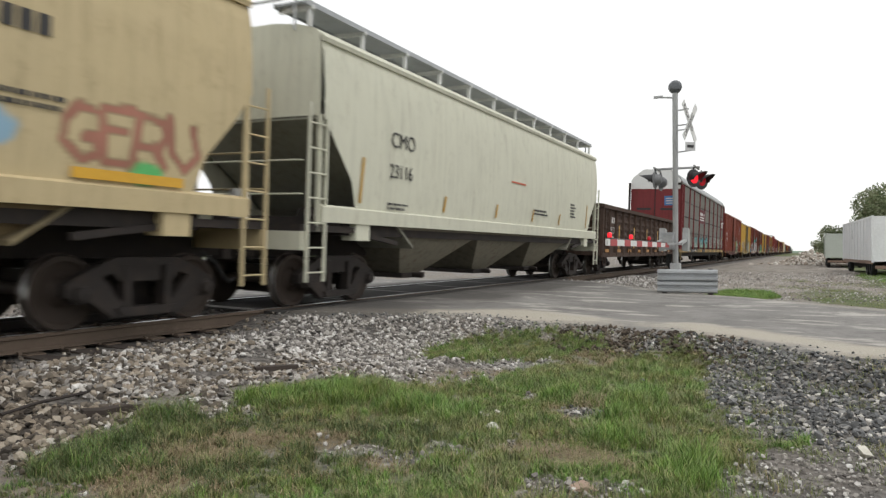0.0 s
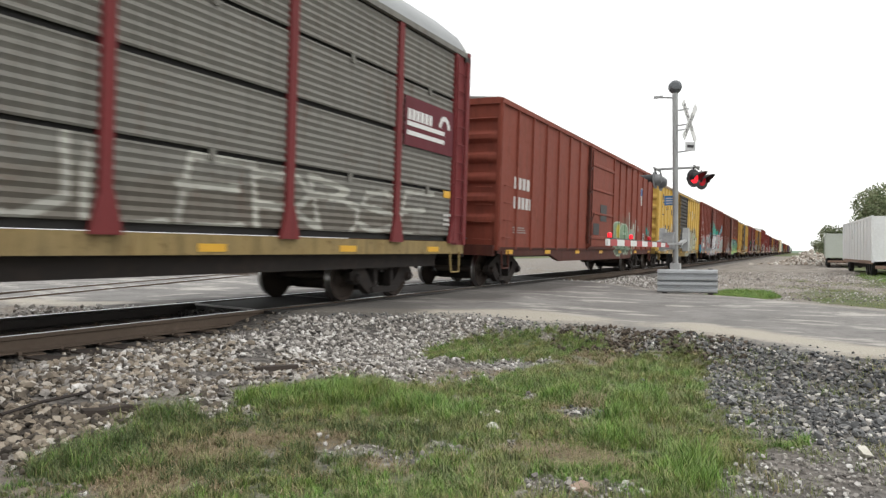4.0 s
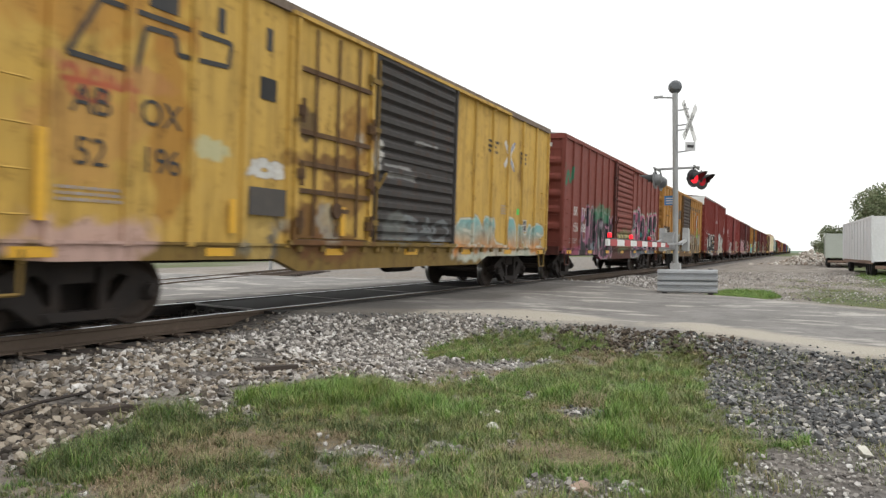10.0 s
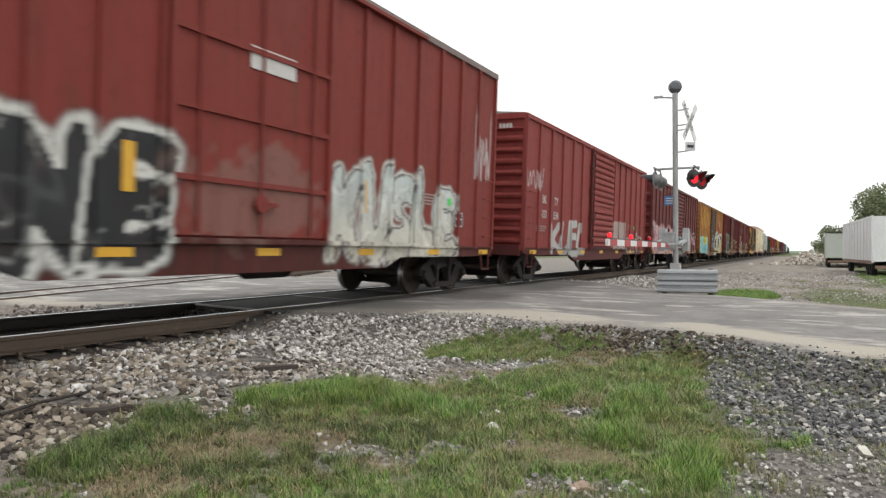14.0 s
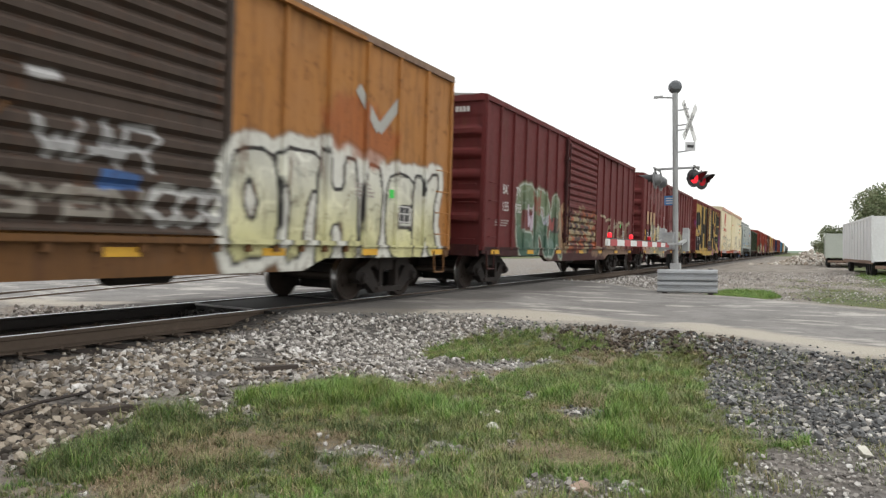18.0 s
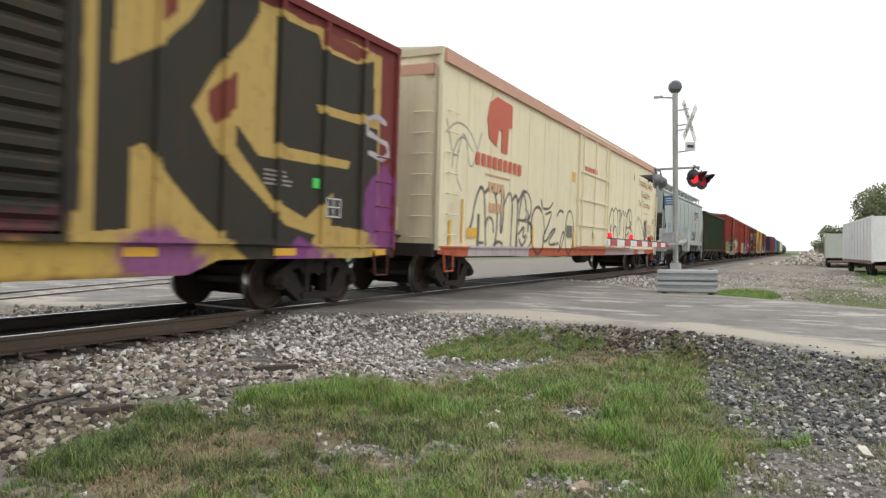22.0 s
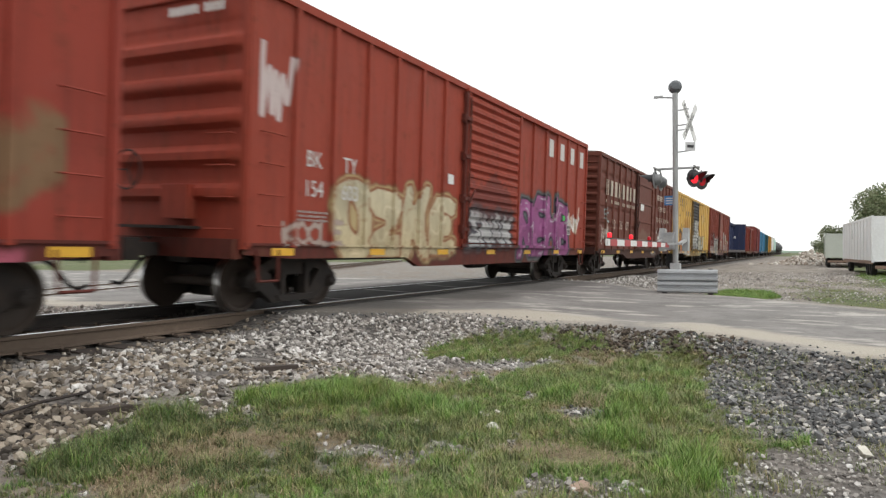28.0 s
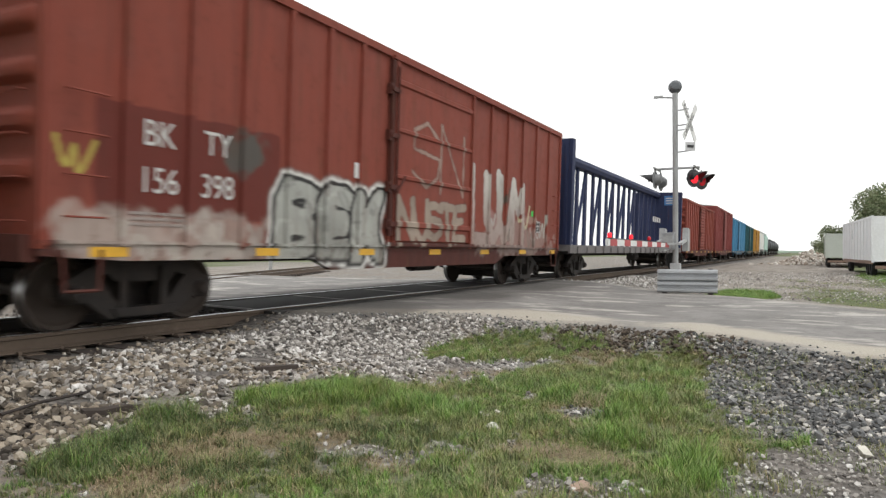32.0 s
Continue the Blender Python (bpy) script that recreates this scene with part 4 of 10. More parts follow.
def boxcar(p, L, H, colour, kind, label, doors=((6.4, 9.7, "ribbed", None),), coats=(), posts=None, end="wide", roof=None, end_colour=None, sill_low=0.62, post_w=0.10,
           sill_colour=None, rust=0.35, fade=0.25, bands=0, door_grid=0, walls="posts", tape=True, end_top=None, ladder_full=False, brackets=False, cars="freight cars of the train"):
    """A boxcar whose left end is at u = 0. doors: from, to, kind, colour."""
    H += 0.03
    car = thing("boxcar", label, "boxcar", pose(p, TRACK_Y, 0.0265, 2.0), cars)
    coats = list(coats)
    body = car_paint(kind, colour, rust, fade)
    floor, y = 0.98, -1.50
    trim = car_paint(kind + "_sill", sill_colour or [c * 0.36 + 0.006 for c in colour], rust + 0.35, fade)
    ends = car_paint(kind + "_end", end_colour, rust, fade) if end_colour else body
    # the inner shell and the far side
    part("body", Geo().box(0.06, L - 0.06, y + (0.045 if walls == "rows" else 0.012), 1.50, floor - 0.04, H - 0.02), body, car)
    # the near side, between ends and doors
    cuts = [0.0] + [c for d in doors for c in d[:2]] + [L]
    halves = [(cuts[0], cuts[1]), (cuts[-2], cuts[-1])]
    zs = spacing(floor, H, 0.6, coats, 2)
    for a, b in halves:
        xs = spacing(a + 0.01, b - 0.01, 0.6, coats, 0)
        if walls == "posts":
            sk = sheet(xs, zs, lambda X, Z: -0.0015 * wave(X, Z, 2.2, p), y)
        elif walls == "rows":
            sk = sheet(xs, np.unique(np.concatenate([zs, np.arange(floor, H, 0.05)])), lambda X, Z: 0.03 * soft_step(0.10, 0.04, np.abs((Z - floor) % 0.62 - 0.31)), y)
        else:
            sk = sheet(np.unique(np.concatenate([xs, np.arange(a + 0.01, b - 0.01, 0.12)])), zs, lambda X, Z: 0.005 * wave(X * 1.7, Z * 0.25, 2.0, p), y - 0.025)
        part("side_sheet", spray_on(sk, coats, 0), body, car)
    # the upright posts
    POSTS[car.name] = []
    n_left, n_right = posts or (7, 6)
    if walls != "smooth":
        for (a, b), n in zip(halves, (n_left, n_right)):
            for i in range(n + 1):
                x = a + 0.06 + (b - a - 0.12) * i / n
                POSTS[car.name].append(x)
                wide = post_w if 0 < i < n else post_w * 0.8
                prof = [(-wide / 2, 0.0), (-wide / 2.3, -0.052), (wide / 2.3, -0.052), (wide / 2, 0.0)]
                lv = np.unique(np.concatenate([[floor - 0.02, H - 0.06], np.arange(floor, H - 0.1, 0.05)])) if coats else np.array([floor - 0.02, H - 0.06])
                v = [(q, r, z) for z in lv for q, r in prof]
                f = [(4 * k + j, 4 * k + j + 1, 4 * k + j + 5, 4 * k + j + 4) for k in range(len(lv) - 1) for j in range(3)]
                me = Geo().add(v, f).mesh("post")
                part("post", spray_on(me, coats, x), body, car, at=(x, y - 0.001, 0))
    else:
        seam = Geo().box(-0.008, 0.008, y - 0.034, y - 0.02, floor, H - 0.06).mesh("weld_seam")
        for a, b in halves:
            for i in range(1, int((b - a) / 1.25)):
                part("weld_seam", seam, body, car, at=(a + i * 1.25, 0, 0))
    # chords and sill
    part("top_chord", Geo().along([(y - 0.055, H - 0.10), (y - 0.055, H + 0.02), (y + 0.10, H + 0.05), (y + 0.10, H - 0.10)], 0, L), roof and car_paint(kind + "_roof", roof, rust, fade) or body, car)
    dmin, dmax = cuts[1], cuts[-2]
    xs = np.unique(np.concatenate([spacing(0, L, 0.4, coats, 0, 0.05), [1.3, 1.5, L - 1.5, L - 1.3]]))
    bottom = np.interp(xs, [0, 1.0, 4.2, 4.7, L - 4.7, L - 4.2, L - 1.0, L], [0.86, 0.80, 0.80, sill_low, sill_low, 0.80, 0.80, 0.86])
    rows = 7
    v = [(x, y - 0.02, lo + (floor + 0.03 - lo) * r / (rows - 1)) for r in range(rows) for x, lo in zip(xs, bottom)] + [(x, y + 0.1, lo) for x, lo in zip(xs, bottom)]
    k = len(xs)
    f = [(r * k + i, r * k + i + 1, r * k + k + i + 1, r * k + k + i) for r in range(rows - 1) for i in range(k - 1)] + [(rows * k + i, rows * k + i + 1, i + 1, i) for i in range(k - 1)]
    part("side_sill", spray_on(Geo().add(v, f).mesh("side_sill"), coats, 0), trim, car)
    flange = swept([(y - 0.015, floor + 0.035), (y - 0.05, floor + 0.035), (y - 0.05, floor), (y - 0.015, floor)], np.arange(0, L + 0.04, 0.06) if coats else (0, L), "x")
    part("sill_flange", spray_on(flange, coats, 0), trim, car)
    # ends
    ys = np.linspace(-1.48, 1.48, 19)
    ez = np.arange(floor - 0.05, H - 0.02, 0.035)
    if end == "wide":
        pitch, first = 0.50, 1.55
        prof = lambda X, Z: np.where((Z > first) & (Z < H - 0.45), 0.085 * np.clip(np.sin((Z - first) / pitch * 2 * math.pi) * 1.3, -0.2, 1), 0) * soft_step(1.47, 1.28, np.abs(X))
    elif end == "flat":
        prof = lambda X, Z: -0.16 * soft_step(1.1, 1.48, np.abs(X)) - 0.10 * soft_step(H - 0.5, H, Z) + 0.12
    else:
        pitch, first = 0.30, 1.10
        prof = lambda X, Z: np.where((Z > first) & (Z < H - 0.35), 0.075 * np.clip(np.sin((Z - first) / pitch * 2 * math.pi) * 1.3, -0.3, 1), 0) * soft_step(1.47, 1.30, np.abs(X))
    em = sheet(ys, ez, prof)
    for u, turn in ((0.04, math.pi / 2), (L - 0.04, -math.pi / 2)):
        o = part("end_wall", em, ends, car, at=(u, 0, 0))
        o.rotation_euler = (0, 0, turn)
        s = -1 if u < 1 else 1
        part("end_cap", Geo().prism([(u - 0.03, H - 0.12), (u + 0.07 * s, H - 0.12), (u + 0.07 * s, H + 0.03), (u - 0.03, H + 0.03)], -1.5, 1.5), end_top or ends, car)
        part("corner_post", spray_on(swept([(u - 0.05, y + 0.06), (u - 0.05, y - 0.035), (u + 0.05, y - 0.035), (u + 0.05, y + 0.06)], np.append(np.arange(floor - 0.05, H - 0.03, 0.06), H), "z"), coats, 0), body, car)
        part("corner_post", Geo().box(u - 0.05, u + 0.05, 1.44, 1.54, floor - 0.05, H), body, car)
        part("end_sill", Geo().box(min(u, u + 0.16 * s), max(u, u + 0.16 * s), -1.45, 1.45, 0.80, 1.06), IRON if sill_colour else trim, car)
        for i in range(7 if ladder_full else 4):
            z = 1.25 + i * 0.42
            g = part("grab_iron", GRAB, body, car, at=(u + (0.42 if u < 1 else -0.42), y - 0.04, z))
            g = part("grab_iron", GRAB, body, car, at=(u + 0.09 * s, -1.15, z - 0.06))
            g.rotation_euler = (0, 0, -math.pi / 2 * -s if s > 0 else -math.pi / 2)
        part("sill_step", STEP, trim, car, at=(u + (0.42 if u < 1 else -0.42), y - 0.03, 0.62))
        platform = Geo().box(min(u, u + 0.36 * s), max(u, u + 0.36 * s), -0.7, 0.7, 1.18, 1.22)
        part("end_platform", platform, IRON, car)
    wheel = Geo()
    for i in range(16):
        a, b = 2 * math.pi * i / 16, 2 * math.pi * (i + 1) / 16
        wheel.rod((-0.16, 0.55 + 0.28 * math.cos(a), 2.0 + 0.28 * math.sin(a)), (-0.16, 0.55 + 0.28 * math.cos(b), 2.0 + 0.28 * math.sin(b)), 0.015, 5)
    for i in range(3):
        a = 2 * math.pi * i / 3
        wheel.rod((-0.15, 0.55, 2.0), (-0.16, 0.55 + 0.28 * math.cos(a), 2.0 + 0.28 * math.sin(a)), 0.012, 5)
    part("brake_wheel", wheel, IRON, car)
    box_at = Geo().box(-0.14, 0.02, -0.62, -0.12, 1.32, 1.78)
    part("brake_box", box_at, ends, car)
    # roof with its raised cross ribs
    g = Geo()
    g.along([(-1.44, H + 0.01), (-1.40, H + 0.05), (0, H + 0.17), (1.40, H + 0.05), (1.44, H + 0.01)], 0.05, L - 0.05)
    part("roof", g, roof and car_paint(kind + "_roof", roof, rust, fade) or plain("weathered_galvanised_roof", (0.30, 0.30, 0.29), 0.6, 0.3, 0.2, 5, (0.12, 0.07, 0.045), 0.6), car)
    rib = Geo().add([(a, s, H + 0.17 + c - 0.085 * abs(s)) for s in (-1.42, 0.0, 1.42) for a, c in ((-0.04, -0.02), (0.04, -0.02), (0.03, 0.035), (-0.03, 0.035))],
                    [(k + i, k + (i + 1) % 4, k + (i + 1) % 4 + 4, k + i + 4) for k in (0, 4) for i in range(4)] + [(0, 1, 2, 3), (8, 9, 10, 11)]).mesh("roof_rib")
    for i in range(1, int(L / 1.2)):
        part("roof_rib", rib, roof and car_paint(kind + "_roof", roof, rust, fade) or body, car, at=(i * L / int(L / 1.2), 0, 0))
    # doors
    for a, b, style, tint in doors:
        paint = car_paint(kind + "_door" + style, tint, rust, fade) if tint else body
        xs, zs2 = spacing(a + 0.05, b - 0.05, 0.5, coats, 0), np.unique(np.concatenate([np.arange(floor + 0.12, H - 0.12, 0.026), [H - 0.12]]))
        if style == "ribbed":
            rib = lambda X, Z: -0.06 - 0.033 * np.clip(np.sin(Z * 2 * math.pi / 0.208) * 1.7 + 0.7, -1, 1) * (np.abs(Z - 2.46) > 0.07) * soft_step(0.02, 0.14, np.minimum(X - a, b - X) - 0.05)
        elif style == "panelled":
            rib = lambda X, Z: -0.05 - 0.035 * (np.abs((Z - floor) % 0.84 - 0.42) < 0.045)
        else:
            rib = lambda X, Z: -0.045 + 0 * X
        d = part("door", spray_on(sheet(xs, zs2, rib, y), coats, 0), paint, car)
        for s, e in ((a + 0.0, a + 0.08), (b - 0.08, b)):
            edge = swept([(s, y - 0.01), (s, y - 0.10), (e, y - 0.10), (e, y - 0.01)], np.append(np.arange(floor + 0.05, H - 0.12, 0.06), H - 0.10), "z")
            part("door_edge", spray_on(edge, coats, 0), paint, d)
        if style == "plug":
            gear = RUSTY_GEAR if rust > 0.55 else paint
            for x in np.linspace(a + 0.45, b - 0.45, 3):
                part("lock_rod", Geo().rod((x, y - 0.09, floor + 0.15), (x, y - 0.09, H - 0.2), 0.022, 6), gear, d)
            for z in (1.02, 1.75, 2.15, 2.6, 3.5) if rust > 0.55 else (1.75, 2.6, 3.5):
                part("door_rail", Geo().box(a + 0.06, b - 0.06, y - 0.085, y - 0.045, z, z + 0.07), gear, d)
            for z in (1.25, 1.95, 2.85) if rust > 0.55 else ():
                for x in (a + 0.02, b - 0.16):
                    part("door_hinge", Geo().box(x, x + 0.16, y - 0.135, y - 0.05, z, z + 0.14).rod((x + 0.08, y - 0.14, z - 0.1), (x + 0.08, y - 0.14, z + 0.24), 0.028, 8), gear, d)
            part("door_handle", Geo().box((a + b) / 2 - 0.04, (a + b) / 2 + 0.3, y - 0.13, y - 0.09, 1.5, 1.56).rod(((a + b) / 2, y - 0.13, 1.53), ((a + b) / 2, y - 0.08, 1.53), 0.12, 10), gear, d)
        else:
            bar = Geo().box(a - 0.12, a - 0.02, y - 0.09, y - 0.02, floor + 0.2, H - 0.15).rod((a + 0.03, y - 0.125, floor + 0.12), (a + 0.03, y - 0.125, H - 0.25), 0.018, 6)
            for z in (1.35, 2.0, 2.9, 3.7):
                bar.box(a - 0.17, a + 0.10, y - 0.13, y - 0.06, z, z + 0.08).box(a - 0.20, a - 0.12, y - 0.10, y - 0.02, z - 0.05, z + 0.13)
            part("lock_bar", bar.bar((a + 0.03, y - 0.14, 1.95), (a + 0.30, y - 0.14, 2.25), 0.035), trim, d, "grimy lock bar and handle")
        for x in np.arange(a + 0.2, min(L - 0.5, b + (b - a) * 0.95), 0.55) if brackets else ():
            part("track_bracket", BRACKET, trim, car, at=(x, y, 0))
        rail = swept([(y - 0.045, floor + 0.09), (y - 0.10, floor + 0.09), (y - 0.10, floor + 0.02), (y - 0.045, floor + 0.02)], np.arange(a - (b - a) * 0.05, min(L - 0.3, b + (b - a) * 0.95), 0.06), "x")
        part("lower_track", spray_on(rail, coats, 0), trim, car)
        part("upper_track", Geo().box(a - 0.1, min(L - 0.3, b + (b - a) * 0.95), y - 0.11, y - 0.045, H - 0.13, H - 0.07), body, car)
    if tape:
        for i, u in enumerate(np.linspace(0.55, L - 0.75, 7)):
            strip(car, "reflector_tape", u, u + 0.46, 0.845, 0.95, YELLOW_TAPE, y - 0.026)
    running_gear(car, L)
    return car


# ---- the crossing signal with its gate ----
LAMP_GREY = plain("dull_grey_lamp_casing", (0.17, 0.175, 0.18), 0.55, 0.1, 0.2, 6)


def crossing_signal():
    s = thing("crossing_signal", "grey crossing signal mast with crossbuck, red lamps and lowered gate", "railroad signal", pose(18.24, 2.80, -0.13))
    mast = part("mast", Geo().rod((0, 0, 0.25), (-0.03, 0, 5.0), 0.068, 16), ALU, s)
    part("base_plate", Geo().box(-0.22, 0.22, -0.22, 0.22, 0.40, 0.45).prism([(-0.16, 0.45), (0.16, 0.45), (0.09, 0.72), (-0.09, 0.72)], -0.12, 0.12), ALU, s)
    part("footing", Geo().box(-0.35, 0.35, -0.35, 0.35, -0.3, 0.40), plain("weathered_concrete", (0.34, 0.33, 0.31), 0.9, 0, 0.15, 6, (0.18, 0.17, 0.15), 0.5), s)
    bell = part("bell", Geo().turned([(-0.16, 0.0), (-0.15, 0.10), (-0.09, 0.165), (0.0, 0.18), (0.05, 0.18), (0.06, 0.10), (0.10, 0.09), (0.10, 0.0)], 20, "y"), plain("grey_bell_metal", (0.13, 0.14, 0.15), 0.5, 0.4), s, at=(-0.03, 0.0, 5.15))
    bell.scale = (0.92, 0.92, 0.92)
    bell.rotation_euler = (0, 0, radians(-75))
    part("bell_bracket", Geo().rod((0, 0, -0.30), (0, 0, -0.10), 0.05, 10), ALU, bell)
    part("cap_arm", Geo().rod((-0.03, 0, 4.88), (-0.05, 0.48, 4.93), 0.022, 8).box(-0.07, -0.03, 0.30, 0.52, 4.90, 4.96), ALU, s)
    # crossbuck
    blade = Geo().box(-0.60, 0.60, -0.006, 0.006, -0.092, 0.092).mesh("blade")
    for a, word in ((48, "RAILROAD"), (-48, "CROSSING")):
        b = part("crossbuck_blade", blade, WHITE, s, at=(-0.02, -0.34 - (0.014 if a < 0 else 0), 4.25))
        b.rotation_euler = (0, radians(a), radians(-14))
        t = lettering(b, word, -0.52, -0.062, 0.125, MARK_BLACK, 0.95, -0.009, 0.004)
    for z in (4.05, 4.17, 4.55):
        part("bracket", Geo().bar((-0.02, 0, z), (-0.02, -0.33, z + 0.02), 0.03), ALU, s)
    plate = part("track_sign", Geo().box(-0.14, 0.14, -0.005, 0.005, -0.11, 0.11), plain("grey_sign_plate", (0.52, 0.53, 0.54), 0.5), s, "small pale sign plate", at=(-0.02, -0.36, 3.63))
    plate.rotation_euler = (0, 0, radians(-50))
    part("painted_mark", Geo().box(-0.09, 0.09, -0.009, -0.006, -0.03, 0.04), MARK_BLACK, plate)
    part("bracket", Geo().bar((-0.02, 0, 3.5), (-0.02, -0.37, 3.53), 0.03), ALU, s)
    # cross arm and the four lamps
    part("cross_arm", Geo().rod((-0.02, -0.58, 3.10), (-0.02, 0.52, 3.10), 0.03, 10), ALU, s)
    for dy, way in ((-0.50, -1), (0.45, 1)):
        part("lamp_arm", Geo().rod((-0.42, dy, 3.10), (0.42, dy, 3.10), 0.026, 8), ALU, s)
        for dx in (-0.38, 0.38):
            lamp = part("lamp", Geo().turned([(0.0, 0.0), (0.02, 0.255), (0.035, 0.255), (0.045, 0.17), (0.13, 0.15), (0.20, 0.09), (0.22, 0.0)], 24, "y"), BLACK if way < 0 else LAMP_GREY, s, at=(dx, dy - (0.09 if way < 0 and dx > 0 else 0.0), 2.80))
            lamp.scale = (0.88, 0.88, 0.88)
            lamp.rotation_euler = (0, 0, radians(-35) if way < 0 else radians(-6) + math.pi)
            part("lens", Geo().turned([(-0.035, 0.0), (-0.028, 0.07), (-0.006, 0.145), (0.004, 0.15)], 20, "y"), (RED_LENS if dx < 0 else RED_DIM) if way < 0 else RED_DIM, lamp, "red signal lens")
            hood = Geo()
            for k in range(13):
                a0, a1 = math.pi * (-0.12 + 1.24 * k / 13), math.pi * (-0.12 + 1.24 * (k + 1) / 13)
                d0 = 0.43 - 0.29 * (1 - max(0, math.sin(a0)))
                d1 = 0.43 - 0.29 * (1 - max(0, math.sin(a1)))
                hood.add([(0.16 * math.cos(a0), 0, 0.16 * math.sin(a0)), (0.16 * math.cos(a1), 0, 0.16 * math.sin(a1)), (0.155 * math.cos(a1), -d1, 0.155 * math.sin(a1)), (0.155 * math.cos(a0), -d0, 0.155 * math.sin(a0))], [(0, 1, 2, 3)])
            part("visor", hood, BLACK, lamp)
            part("hanger", Geo().rod((0, 0.05, 0.15), (0, 0.02, 0.30), 0.022, 8), BLACK, lamp)
    sign = part("blue_sign", Geo().box(-0.012, 0.0, -0.02, 0.27, 2.18, 2.42), BLUE_SIGN, s, "blue emergency notice plate")
    for i in range(3):
        part("painted_mark", Geo().box(-0.016, -0.0125, 0.02, 0.23, 2.22 + i * 0.06, 2.245 + i * 0.06), MARK_WHITE, sign)
    # gate mechanism, counterweights and arm
    box = part("gate_mechanism", Geo().box(-0.15, 0.15, 0.02, 0.30, 1.06, 1.46).box(-0.17, 0.17, 0.0, 0.32, 1.45, 1.49), GALV, s)
    part("mechanism_door", Geo().box(-0.162, -0.151, 0.05, 0.27, 1.10, 1.42), ALU, box)
    for y in (-0.16, 0.42):
        part("counterweight_arm", Geo().bar((-0.35, y, 1.20), (0.72, y, 1.32), 0.06, 0.10), ALU, s)
        part("counterweight", Geo().prism([(0.42, 1.02), (0.80, 1.02), (0.88, 1.58), (0.56, 1.62)], y - 0.07, y + 0.07), ALU, s)
        part("gate_yoke", Geo().bar((-0.35, y, 1.20), (-0.62, 0.12, 1.20), 0.05, 0.09), ALU, s)
    g = Geo()
    for k in range(7):
        g.pipe([(0.06 + 0.03 * (k % 2), 0.10 + 0.02 * k, 0.95), (0.10 + 0.04 * math.sin(k), 0.14 + 0.015 * k, 0.70), (0.04 + 0.02 * k, 0.10, 0.42)], 0.014, 5)
    part("cable_bundle", g, RUBBER, s)
    arm = part("gate_arm", Geo().add([(x, y, z) for x, h in ((-0.5, 0.050), (-6.52, 0.058)) for y in (0.10, 0.14) for z in (1.165 - h, 1.165 + h)], [(0, 1, 3, 2), (4, 6, 7, 5), (0, 4, 5, 1), (2, 3, 7, 6), (0, 2, 6, 4), (1, 5, 7, 3)]), WHITE, s, "red and white striped gate arm")
    for i in range(6):
        x = -6.34 + i * 1.09
        h = 0.060 - 0.006 * i / 5
        part("stripe", Geo().box(x, x + 0.50, 0.096, 0.144, 1.165 - h, 1.165 + h), RED_STRIPE, arm)
    part("lamp_cable", Geo().rod((-6.4, 0.12, 1.235), (-0.6, 0.12, 1.225), 0.010, 6), BLACK, arm)
    for x in (-6.30, -4.60, -2.79):
        l = part("arm_lamp", Geo().rod((x, 0.12, 1.22), (x, 0.12, 1.25), 0.042, 10), BLACK, arm)
        part("lens", Geo().turned([(0.0, 0.036), (0.04, 0.040), (0.075, 0.036), (0.09, 0.0)], 12, "z"), RED_LENS if x < -4 else RED_DIM, l, at=(x, 0.12, 1.25))
    return s


crossing_signal()


def guard_barrier():
    b = thing("guard_barrier", "stacked galvanised guard-rail barrier in front of the signal mast", "guard rail", pose(17.50, 2.42, -0.13, 0, 0, -84))
    wav = [(-0.155, 0.0), (-0.12, -0.075), (-0.06, -0.08), (-0.02, -0.01), (0.02, -0.01), (0.06, -0.08), (0.12, -0.075), (0.155, 0.0)]
    for z in (0.16, 0.44):
        v = [(x, y, z + a * 0.9) for x in (-0.68, 0.68) for a, y in wav] + [(x, y + 0.006, z + a * 0.9) for x in (-0.68, 0.68) for a, y in wav]
        n = len(wav)
        f = [(i, i + 1, n + i + 1, n + i) for i in range(n - 1)] + [(2 * n + i, 2 * n + i + 1, 3 * n + i + 1, 3 * n + i) for i in range(n - 1)]
        r = part("rail", Geo().add(v, f), GALV, b)
        for x in (-0.55, 0.55):
            part("bolt", Geo().rod((x, -0.03, z), (x, 0.0, z), 0.018, 8), GALV, r)
    for x in (-0.52, 0.52):
        part("post", Geo().box(x - 0.06, x + 0.06, 0.01, 0.13, -0.2, 0.60), TIMBER, b)
    return b


guard_barrier()


